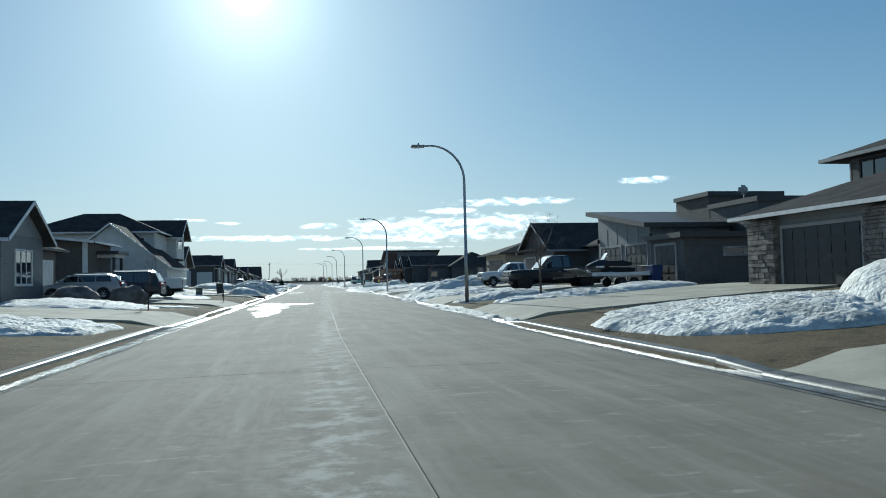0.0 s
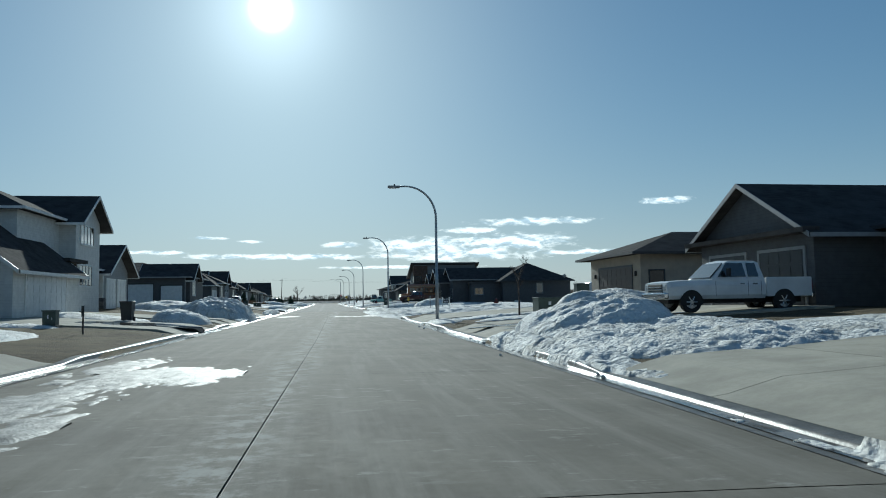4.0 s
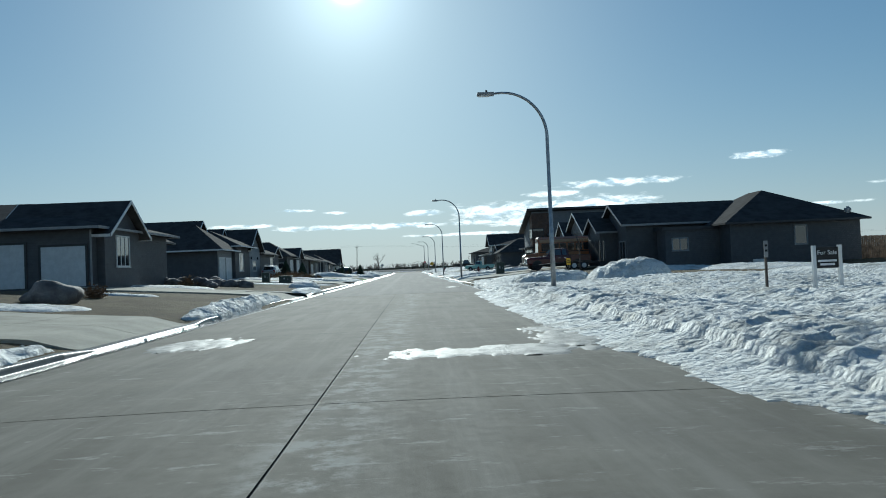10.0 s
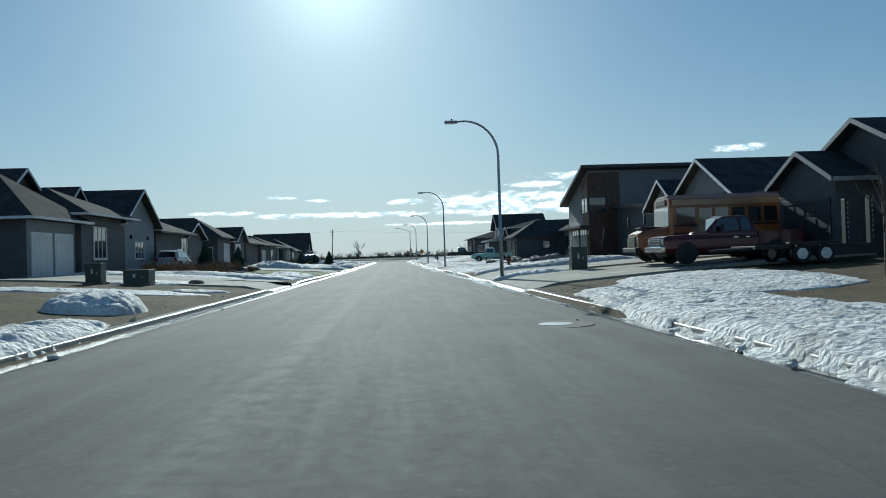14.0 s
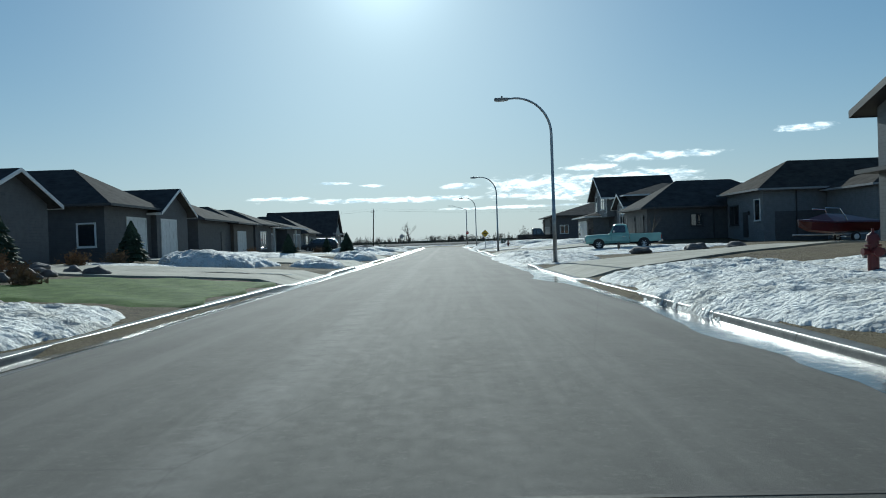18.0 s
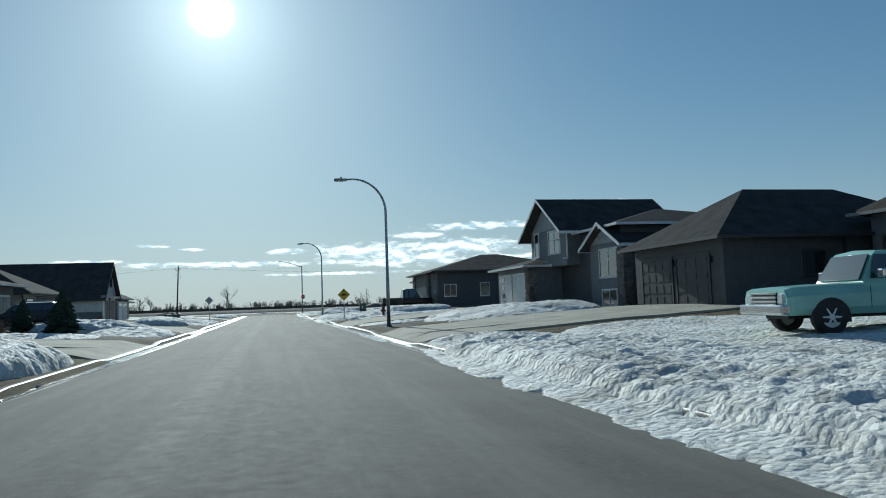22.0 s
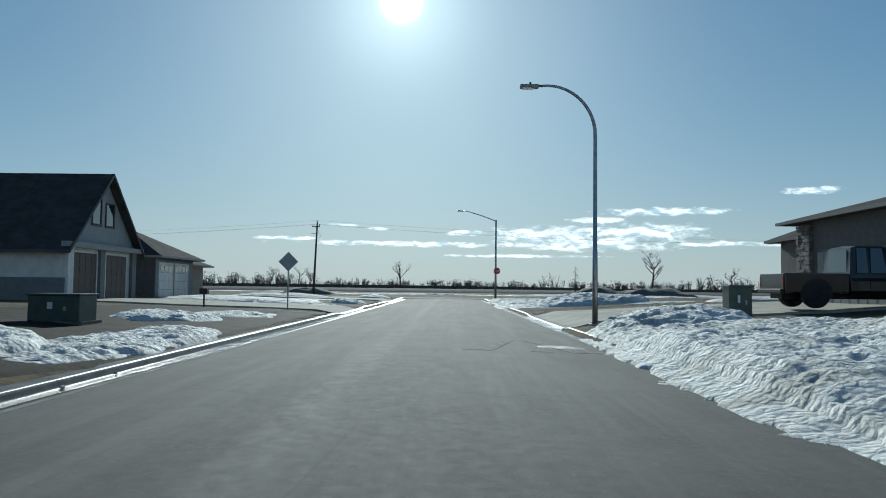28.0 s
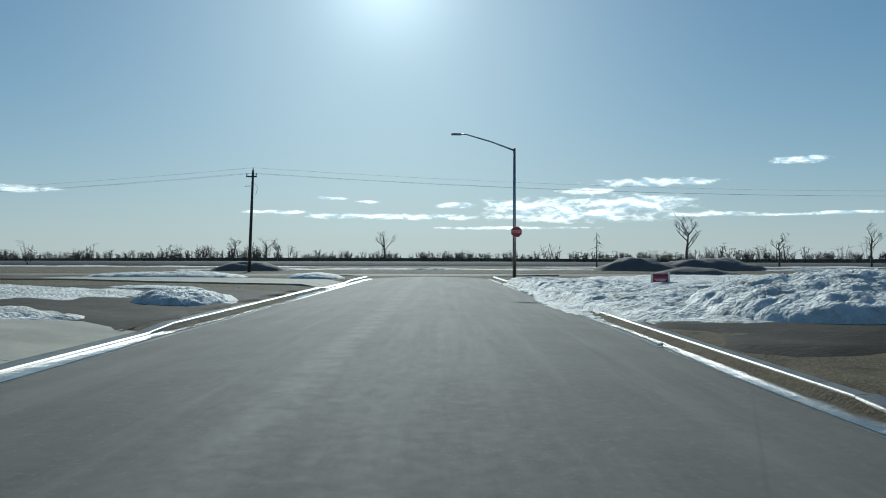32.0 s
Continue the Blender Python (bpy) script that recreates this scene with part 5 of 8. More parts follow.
def snow_field(name, x0, x1, y0, y1, height, seed, cell=0.22, cut=0.28, rough=1.0, label="", lumps=0.3, clip_road=True):
    """Old snow with a ragged edge that lies on the ground: a mound within the rectangle, broken up by noise."""
    if clip_road and min(abs(x0), abs(x1)) < 9:
        cell *= 0.72
    xs, ys = np.arange(x0, x1 + cell, cell), np.arange(y0, y1 + cell, cell)
    X, Y = np.meshgrid(xs, ys)
    u, v = (X - (x0 + x1) / 2) / ((x1 - x0) / 2), (Y - (y0 + y1) / 2) / ((y1 - y0) / 2)
    r = np.clip(1 - np.abs(u) ** 2.4 - np.abs(v) ** 2.4, -1, 1)
    big, mid, fine = fbm(X * 0.22, Y * 0.22, seed, 3), fbm(X * 0.9, Y * 0.9, seed + 3, 4, 0.6), fbm(X * 3.1, Y * 3.1, seed + 7, 3, 0.6)
    body = np.clip(r, 0, 1) ** 0.6 * (0.35 + 1.3 * big) + (mid - 0.5) * 0.55 * rough + (r < 0) * -1.0
    h = np.clip(body - cut, -0.2, 2) / (1.1 - cut)
    ridge = 1 - np.abs(2 * mid - 1)
    H = height * (np.clip(h, 0, 2) ** (0.72 if height > 0.6 else 0.95)) * (0.78 + 0.5 * lumps * (ridge - 0.4)) + height ** 0.5 * (fine - 0.5) * 0.16 * rough * np.clip(h * 6, 0, 1)
    # cusps that the sun has melted out, and crusty clods
    cup, clod = fbm(X * 2.4, Y * 2.8, seed + 11, 3, 0.6), vnoise(X * 4.6, Y * 4.9, seed + 13)
    H = H + ((np.abs(2 * cup - 1) - 0.25) * -0.24 + np.clip(clod - 0.55, 0, 1) * 0.13) * rough * np.clip(h * 4, 0, 1) * min(0.62, 0.2 + 1.1 * height)
    if clip_road:
        out = np.maximum(X - kerb_r(Y), kerb_l(Y) - X)
        reach = spill(X, Y)
        h = np.where(out < -reach + 0.9 * (mid - 0.5), -1, h)
        H = H * np.clip((out + reach + 0.15) / (0.5 + reach), 0.1, 1)
        base = np.where(out < 0.25, np.where(out < 0, -0.035, 0.1), ground_cut(X, Y))
    else:
        base = np.zeros_like(X)
    keep = h > 0
    edge = np.where(keep, 0.015, -0.06)
    Z = base + np.where(keep, np.maximum(H, 0.012), 0) + edge
    nx = len(xs)
    quad = keep[:-1, :-1] | keep[1:, :-1] | keep[:-1, 1:] | keep[1:, 1:]
    idx = np.arange(X.size).reshape(X.shape)
    F = np.stack([idx[:-1, :-1], idx[:-1, 1:], idx[1:, 1:], idx[1:, :-1]], -1)[quad]
    used = np.unique(F)
    back = np.full(X.size, -1)
    back[used] = np.arange(len(used))
    jig = (np.stack([vnoise(X * 7, Y * 7, seed + 1), vnoise(X * 7, Y * 7, seed + 2)], -1) - 0.5) * cell * 0.5
    V = np.stack([X + jig[..., 0], Y + jig[..., 1], Z], -1).reshape(-1, 3)[used]
    if not len(F):
        return None
    ob = raw(name, V.tolist(), back[F].tolist(), M["snow"], smooth=True)
    return tagged(ob, label or "heap of old grainy snow on the verge", "snow bank" if height > 0.25 else "snow patch", "snow by the kerbs")


BANKS = [  # x0, x1, y0, y1, height, cell, cut, rough
    # right-hand side
    (9.0, 19.0, 9.4, 16.8, 1.9, 0.16, 0.12, 0.5), (4.4, 13.0, 12.0, 20.0, 0.4, 0.14, 0.12, 0.8), (6.0, 14.0, 18.5, 22.3, 0.18, 0.16, 0.25, 0.9),
    (6.0, 13.0, 31.8, 35.2, 0.35, 0.14, 0.28, 0.9), (4.9, 10.5, 36.5, 39.3, 0.4, 0.14, 0.3, 0.9), (12.0, 17.0, 33.0, 36.5, 0.4, 0.2, 0.2, 0.8),
    (4.8, 11.0, 46.5, 57.0, 0.42, 0.14, 0.14, 1.0), (7.5, 13.5, 46.8, 52.5, 0.26, 0.16, 0.15, 0.9), (5.2, 9.6, 52.0, 58.4, 1.05, 0.13, 0.14, 0.7), (4.4, 5.6, 45.0, 58.5, 0.25, 0.1, 0.3, 1.2),
    (4.9, 8.5, 56.5, 59.2, 0.3, 0.12, 0.3, 1.0), (6.5, 12.0, 68.0, 71.5, 0.1, 0.14, 0.3, 1.2), (5.4, 12.5, 72.2, 75.4, 0.13, 0.14, 0.34, 1.2), (11.2, 16.8, 68.4, 72.8, 1.45, 0.14, 0.13, 0.6),
    (4.7, 6.6, 70.5, 75.6, 0.16, 0.12, 0.3, 0.9), (12.0, 18.0, 86.0, 90.0, 0.35, 0.2, 0.25, 0.9),
    (4.9, 17.0, 89.0, 107.0, 0.42, 0.16, 0.2, 0.9), (5.0, 18.0, 98.0, 128.0, 0.28, 0.18, 0.2, 1.1), (2.9, 8.0, 89.0, 127.0, 0.3, 0.12, 0.12, 1.3), (15.0, 24.0, 104.0, 122.0, 0.3, 0.3, 0.25, 0.8),
    (10.0, 14.5, 122.0, 127.0, 1.35, 0.15, 0.2, 0.9), (6.5, 11.5, 127.0, 132.5, 0.85, 0.13, 0.15, 1.1), (4.6, 9.0, 118.0, 146.0, 0.14, 0.13, 0.26, 1.2), (7.0, 13.0, 139.0, 148.6, 0.14, 0.16, 0.22, 0.9),
    (20.0, 29.0, 128.0, 139.0, 0.3, 0.35, 0.3, 0.8), (17.0, 24.0, 138.0, 144.0, 0.3, 0.3, 0.3, 0.8),
    (4.9, 9.5, 158.6, 160.4, 0.25, 0.12, 0.3, 1.0), (5.2, 16.5, 168.0, 171.2, 0.5, 0.14, 0.15, 0.7), (4.6, 9.5, 171.5, 188.0, 0.26, 0.14, 0.2, 1.0), (8.0, 16.0, 176.5, 186.0, 0.25, 0.2, 0.3, 0.8), (4.7, 10.0, 181.0, 188.5, 0.3, 0.13, 0.15, 1.1), (10.0, 17.0, 170.0, 175.0, 0.15, 0.25, 0.3, 0.8),
    (3.4, 9.0, 199.0, 229.0, 0.32, 0.13, 0.12, 1.1), (14.0, 21.0, 213.0, 221.0, 0.12, 0.2, 0.25, 0.8), (7.0, 18.0, 207.0, 228.5, 0.16, 0.18, 0.16, 0.9), (4.5, 8.0, 214.0, 228.5, 0.3, 0.12, 0.1, 1.1),
    (8.0, 18.0, 238.5, 250.0, 0.6, 0.2, 0.25, 0.6), (4.7, 9.0, 245.5, 251.2, 0.13, 0.12, 0.36, 1.2), (6.0, 18.0, 261.8, 264.8, 0.2, 0.16, 0.25, 0.9),
    (4.6, 10.0, 264.0, 278.0, 0.5, 0.14, 0.15, 1.0), (2.9, 12.5, 266.0, 287.6, 0.42, 0.14, 0.1, 1.0), (8.2, 17.0, 270.0, 281.0, 0.8, 0.17, 0.14, 0.9), (11.5, 17.0, 276.0, 285.0, 0.35, 0.2, 0.2, 0.9), (4.7, 9.3, 282.6, 288.2, 0.75, 0.13, 0.15, 1.0),
    (5.8, 13.0, 306.8, 315.0, 0.9, 0.15, 0.14, 0.9), (3.3, 9.0, 308.0, 345.0, 0.3, 0.15, 0.12, 1.2), (8.0, 22.0, 318.0, 352.0, 0.2, 0.28, 0.25, 1.0), (15.0, 22.0, 303.0, 308.0, 0.25, 0.2, 0.2, 0.7),
    (3.75, 4.5, 22.0, 44.0, 0.05, 0.08, 0.42, 1.3),
    # left-hand side
    (-13.0, -7.6, 19.5, 25.0, 0.4, 0.16, 0.25, 0.9), (-17.0, -9.5, 34.5, 41.5, 0.3, 0.18, 0.25, 0.9), (-15.0, -9.5, 54.0, 62.0, 0.2, 0.2, 0.3, 0.9), (-20.0, -10.0, 75.0, 79.5, 0.22, 0.2, 0.25, 0.9),
    (-10.2, -6.9, 75.2, 79.4, 0.75, 0.13, 0.25, 0.9), (-17.0, -11.0, 64.0, 66.8, 0.2, 0.2, 0.3, 0.9), (-11.2, -5.7, 87.0, 95.6, 1.35, 0.12, 0.1, 1.4), (-7.2, -5.9, 86.0, 100.0, 0.3, 0.1, 0.3, 1.2), (-17.0, -10.5, 97.0, 102.5, 0.95, 0.2, 0.2, 0.7),
    (-7.0, -5.7, 108.0, 124.0, 0.42, 0.1, 0.15, 1.2), (-17.0, -10.0, 108.5, 112.0, 0.15, 0.2, 0.28, 0.9), (-7.4, -5.6, 131.5, 139.0, 0.22, 0.11, 0.15, 1.2), (-8.8, -6.4, 140.6, 143.4, 0.6, 0.12, 0.12, 0.8),
    (-19.0, -12.0, 131.5, 135.5, 0.15, 0.2, 0.28, 0.9), (-14.5, -9.0, 157.0, 161.0, 0.15, 0.14, 0.18, 1.0), (-16.0, -6.5, 148.5, 152.0, 0.1, 0.16, 0.35, 1.0), (-20.0, -9.0, 166.5, 170.5, 0.3, 0.18, 0.2, 0.9), (-18.0, -5.6, 168.5, 172.8, 0.35, 0.16, 0.22, 1.0), (-9.0, -5.5, 172.5, 180.0, 0.28, 0.13, 0.25, 1.1),
    (-15.0, -8.8, 201.5, 207.5, 0.9, 0.15, 0.14, 0.9), (-20.0, -13.0, 199.6, 203.5, 0.12, 0.2, 0.16, 0.8), (-8.4, -5.4, 203.8, 208.0, 0.5, 0.13, 0.2, 0.9), (-19.0, -9.0, 218.5, 226.0, 0.45, 0.2, 0.22, 0.8), (-8.5, -5.3, 219.0, 227.5, 0.65, 0.14, 0.2, 1.0),
    (-13.0, -6.5, 245.0, 250.0, 0.75, 0.14, 0.16, 1.0), (-14.0, -8.0, 238.0, 243.0, 0.2, 0.16, 0.22, 1.0), (-9.5, -5.4, 241.0, 250.5, 0.3, 0.14, 0.18, 1.0), (-16.0, -10.0, 260.5, 266.0, 0.3, 0.2, 0.2, 0.8), (-11.0, -6.8, 264.5, 270.0, 0.75, 0.15, 0.18, 0.8),
    (-12.5, -6.6, 271.0, 277.5, 0.75, 0.14, 0.16, 1.0), (-7.6, -5.3, 273.5, 283.0, 0.2, 0.11, 0.25, 1.2), (-8.6, -5.4, 266.5, 272.0, 0.16, 0.11, 0.3, 1.3), (-10.8, -7.2, 285.0, 288.8, 0.45, 0.14, 0.2, 0.9), (-10.0, -6.5, 289.0, 295.0, 0.25, 0.16, 0.3, 1.0),
    (-15.0, -7.0, 308.5, 311.5, 0.32, 0.14, 0.15, 0.9), (-8.6, -5.9, 314.5, 319.0, 0.4, 0.14, 0.2, 0.9), (-22.0, -9.0, 314.0, 323.0, 0.25, 0.22, 0.25, 0.8), (-10.5, -6.5, 344.0, 350.0, 0.35, 0.18, 0.2, 0.9), (-26.0, -14.0, 346.0, 352.0, 0.5, 0.25, 0.2, 0.8),
]
for k, (x0, x1, y0, y1, h, cell, cut, rough) in enumerate(BANKS):
    words = "high ploughed heap of dirty old snow" if h > 0.9 else ("rough bank of old snow along the kerb" if h > 0.28 else "thin melting patch of snow on the lawn")
    snow_field("snow_bank" if h > 0.28 else "snow_patch", x0, x1, y0, y1, h, 31 * k + 5, cell, cut, rough, words)

rng = random.Random(77)
for k in range(70):
    side = rng.choice((-1, 1))
    y = rng.uniform(15, 335)
    x = (float(kerb_r(y)) if side > 0 else float(kerb_l(y))) + side * rng.uniform(1.2, 9.5)
    rx, ry = rng.uniform(0.6, 2.4), rng.uniform(0.5, 1.6)
    if in_drive(side, y, ry + 0.8):
        continue
    snow_field("snow_patch", x - rx, x + rx, y - ry, y + ry, rng.uniform(0.04, 0.1), 700 + k, 0.14, 0.25, 1.2, "small melting remnant of snow on the lawn")


def chunks():
    """Loose lumps of snow in the gutters."""
    rng = random.Random(11)
    V, F = [], []
    shape = bmesh.new()
    bmesh.ops.create_icosphere(shape, subdivisions=1, radius=1.0)
    sv, sf = [v.co.copy() for v in shape.verts], [[v.index for v in f.verts] for f in shape.faces]
    shape.free()
    for side, a, b, count in ((1, 45, 60, 90), (1, 68, 77, 50), (1, 86, 128, 260), (1, 128, 148, 120), (1, 245, 252, 40), (1, 262, 290, 150), (1, 306, 345, 120),
                              (-1, 62, 66, 20), (-1, 86, 124, 160), (-1, 131, 157, 110), (-1, 200, 228, 60), (-1, 238, 297, 120)):
        for _ in range(int(count * 0.14)):
            y = rng.uniform(a, b)
            e = float(kerb_r(y)) if side > 0 else float(kerb_l(y))
            x = e + side * rng.gauss(0.15, 0.45)
            s = rng.uniform(0.02, 0.055) * (1.6 if rng.random() < 0.1 else 1)
            z = (gz(x, y) if side * (x - e) > 0.25 else 0.0) + s * 0.3
            i = len(V)
            for c in sv:
                w = 1 + rng.uniform(-0.25, 0.25)
                V.append((x + c.x * s * w * 1.3, y + c.y * s * w * 1.2, z + c.z * s * w * 0.8))
            F += [[i + q for q in f] for f in sf]
    tagged(raw("snow_lumps", V, F, M["snow"]), "loose lumps of dirty snow in the gutters", "snow lumps", kind="stuff")


chunks()


def flat_patch(name, cx, cy, rx, ry, mat, seed, z=0.006, label="", category="puddle", turn=0.0, kind=""):
    """A thin ragged patch on the road or a driveway."""
    rng = random.Random(seed)
    n, V = 110, [(cx, cy)]
    ph = [rng.uniform(0, 6.28) for _ in range(6)]
    for k in range(n):
        a = 2 * math.pi * k / n
        r = 1 + sum(0.34 / (j + 1) * math.sin((j + 2) * a + ph[j]) for j in range(6)) * 0.5 + rng.uniform(-0.03, 0.03) + 0.06 * math.sin(17 * a + ph[0]) * math.sin(11 * a + ph[1])
        px, py = rx * r * math.cos(a), ry * r * math.sin(a)
        c, s = math.cos(turn), math.sin(turn)
        V.append((cx + px * c - py * s, cy + px * s + py * c))
    def hz(x, y):
        e0, e1 = float(kerb_l(y)), float(kerb_r(y))
        return road_z(x, y) + 0.004 if e0 < x < e1 else gz(x, y) + 0.085
    pts = [(x, y, hz(x, y) + z) for x, y in V]
    ob = raw(name, pts, [(0, k, k % n + 1) for k in range(1, n + 1)], M[mat], smooth=True)
    return tagged(ob, label, category, kind=kind)


def packed_snow(cx, cy, rx, ry, seed, cell=0.07):
    """A crust of trodden snow on the road, frayed along the wheel tracks and full of holes."""
    X, Y = np.meshgrid(np.arange(cx - rx, cx + rx, cell), np.arange(cy - ry, cy + ry, cell * 1.6))
    fray, fine = fbm(X * 1.9, Y * 0.7, seed, 4, 0.65), fbm(X * 6.0, Y * 3.5, seed + 4, 3, 0.6)
    r = 1 - ((X - cx) / rx) ** 2 - ((Y - cy) / ry) ** 2
    body = np.clip(r, -1, 1) * 0.55 + (fray - 0.5) * 1.5 + (fine - 0.5) * 0.55 - 0.12
    out = np.maximum(X - kerb_r(Y), kerb_l(Y) - X)
    keep = (body > 0) & (out < -0.1)
    half = (kerb_r(Y) - kerb_l(Y)) / 2
    road_level = 0.035 - 0.075 * np.minimum(1, np.abs((X - kerb_l(Y) - half) / half)) ** 2
    Z = road_level + np.where(keep, 0.006 + 0.03 * np.clip(body, 0, 0.6) + 0.012 * fine, -0.012)
    idx = np.arange(X.size).reshape(X.shape)
    quad = keep[:-1, :-1] | keep[1:, :-1] | keep[:-1, 1:] | keep[1:, 1:]
    F = np.stack([idx[:-1, :-1], idx[:-1, 1:], idx[1:, 1:], idx[1:, :-1]], -1)[quad]
    used = np.unique(F)
    back = np.full(X.size, -1)
    back[used] = np.arange(len(used))
    V = np.stack([X, Y, Z], -1).reshape(-1, 3)[used]
    tagged(raw("packed_snow", V.tolist(), back[F].tolist(), M["slush"], smooth=True), "thin packed snow left on the road", "snow patch")


for k, (cx, cy, rx, ry) in enumerate(((-4.6, 44.0, 1.2, 4.0), (-3.9, 48.8, 1.9, 2.2), (-4.9, 52.0, 0.8, 2.2), (1.8, 97.2, 2.2, 0.8), (-3.9, 100.8, 1.1, 1.3), (-4.4, 36.0, 0.7, 4.5),
                                      (3.4, 99.5, 0.8, 2.0), (3.0, 281.0, 0.6, 0.5))):
    packed_snow(cx, cy, rx, ry, k + 40)
for k, (cx, cy, rx, ry, t) in enumerate(((8.5, 63.0, 3.0, 0.7, 0.1), (9.5, 60.5, 3.6, 0.6, 0.15), (-8.9, 70.5, 2.6, 1.6, 0.0), (-8.4, 83.0, 2.0, 0.7, 0.0), (-8.5, 231.0, 2.5, 0.3, 0.1), (-8.0, 129.0, 2.2, 0.3, 0.0), (-7.5, 163.5, 2.0, 0.3, 0.0), (7.0, 232.0, 2.0, 0.2, 0.0), (-8.0, 195.0, 2.0, 0.25, 0.0))):
    flat_patch("puddle", cx, cy, rx, ry, "puddle", k + 80, 0.01, "shallow meltwater puddle on a driveway", "puddle", t)


def gutter_water(side):
    """Meltwater and thin ice that run along the gutter."""
    edge = kerb_r if side > 0 else kerb_l
    V, F = [], []
    ys = np.arange(-30, END - 6, 0.5)
    w = 0.1 + 0.75 * np.clip(fbm(ys * 0.11, ys * 0 + side * 9, 3, 3) * 1.7 - 0.45, 0.02, 1) + 0.12 * vnoise(ys * 1.3, ys * 0, 8)
    wet = np.interp(ys, [0, 55, 62, 90, 120, 150, 175, 185, 215, 226, 250, 262, 300], [0.5, 0.6, 1.1, 0.4, 0.3, 0.9, 2.2, 2.0, 0.7, 1.5, 0.9, 0.6, 1.0] if side > 0 else [0.8, 0.9, 0.7, 0.7, 0.6, 0.8, 0.7, 0.9, 0.8, 0.9, 1.1, 1.1, 0.8])
    for yy, ww in zip(ys, w * wet * np.interp(ys, [0, 165, 190, 240, 260], [0.55, 0.6, 0.9, 0.6, 0.4])):
        e = float(edge(yy))
        V += [(e - side * 0.015, yy, -0.012), (e - side * (0.1 + ww * 0.5), yy, -0.016 + 0.0), (e - side * (0.12 + ww), yy, max(-0.018, road_z(e - side * (0.12 + ww), yy) + 0.006))]
    for k in range(len(ys) - 1):
        i = 3 * k
        F += [(i, i + 1, i + 4, i + 3), (i + 1, i + 2, i + 5, i + 4)]
    tagged(raw("gutter_meltwater", V, F, M["ice"], smooth=True), "shiny meltwater and thin ice in the gutter", "water", kind="structure")


gutter_water(1)
gutter_water(-1)

# green turf that was laid on one front lawn
def turf(x0, x1, y0, y1, mat="green_lawn", name="artificial_turf", label="bright green artificial turf lawn", category="lawn", side=-1, lift=0.04):
    """A sheet of turf or bare earth that follows the ground up to the kerb, with a wavy edge."""
    nx, ny = 26, 22
    V, F = [], []
    for r in range(ny):
        for k in range(nx):
            x, yy = x0 + (x1 - x0) * k / (nx - 1), y0 + (y1 - y0) * r / (ny - 1)
            x = min(x, float(kerb_l(yy)) - 0.32) if side < 0 else max(x, float(kerb_r(yy)) + 0.32)
            yy += 0.25 * math.sin(x * 1.3) + 0.15 * math.sin(x * 3.1)
            rim = r in (0, ny - 1) or k in (0, nx - 1)
            V.append((x + 0.2 * math.sin(yy * 1.7), yy, gz(x, yy) + (-0.05 if rim else lift + 0.03 * math.sin(x * 2.3 + yy * 1.9))))
    for r in range(ny - 1):
        for k in range(nx - 1):
            i = r * nx + k
            F.append((i, i + 1, i + nx + 1, i + nx))
    tagged(raw(name, V, F, M[mat], smooth=True), label, category, kind="structure")


for x0, x1, y0, y1, side in ((-15.5, -5.2, 264.0, 300.3, -1), (-15.0, -5.3, 239.0, 249.5, -1), (4.6, 12.0, 262.0, 271.0, 1), (4.6, 11.0, 304.0, 318.0, 1), (-16.0, -5.4, 309.0, 326.0, -1), (4.6, 15.0, 239.5, 250.5, 1)):
    turf(x0, x1, y0, y1, "mud", "bare_earth", "dark wet bare earth between snow remnants", "earth", side, 0.035)
turf(-13.0, -5.4, 181.0, 190.8)


# ---------------------------------------------------------------- far country
def far_trees():
    """Leafless scrub and shelterbelts along the horizon."""
    rng = random.Random(5)
    V, F = [], []
    def blade(p, q, w):
        i = len(V)
        d = Vector(q) - Vector(p)
        s = d.cross(Vector((0, 1, 0)))
        s = s.normalized() * w if s.length > 1e-6 else Vector((w, 0, 0))
        V.extend([tuple(Vector(p) - s), tuple(Vector(p) + s), tuple(Vector(q) + s * 0.35), tuple(Vector(q) - s * 0.35)])
        F.append((i, i + 1, i + 2, i + 3))
    def bush(x, y, h, wide, w):
        trunk = h * rng.uniform(0.15, 0.3)
        for _ in range(rng.randint(3, 5)):
            lean = rng.uniform(-0.5, 0.5) * wide
            top = (x + lean, y, h * rng.uniform(0.7, 1.0))
            blade((x + lean * 0.15, y, 0), top, w)
            for _ in range(rng.randint(4, 7)):
                t = rng.uniform(0.25, 0.95)
                p = (x + lean * (0.15 + 0.85 * t), y, top[2] * t)
                blade(p, (p[0] + rng.uniform(-1, 1) * wide * 0.45, y + rng.uniform(-0.5, 0.5), p[2] + rng.uniform(0.15, 0.4) * h * (1.1 - t)), w * 0.5)
    for k in range(900):
        x = rng.uniform(-520, 520)
        y = 640 + rng.uniform(-30, 60) + abs(x) * 0.1
        h = rng.uniform(4.2, 8.5) * (1.25 if vnoise(x * 0.02, 0.0, 4) > 0.55 else 0.8)
        bush(x, y, h, h * 0.6, 0.15)
    for k in range(420):
        x = rng.uniform(-900, 900)
        bush(x, 900 + rng.uniform(-40, 80), rng.uniform(6, 11), 6, 0.16)
    for k in range(130):
        x = rng.choice((-1, 1)) * rng.uniform(75, 420)
        y = rng.uniform(430, 560)
        h = rng.uniform(3, 6.5)
        bush(x, y, h, h * 0.7, 0.06)
    tagged(raw("scrub_belt", V, F, M["far_bark"]), "leafless scrub and poplars along the horizon", "trees", kind="stuff")


far_trees()


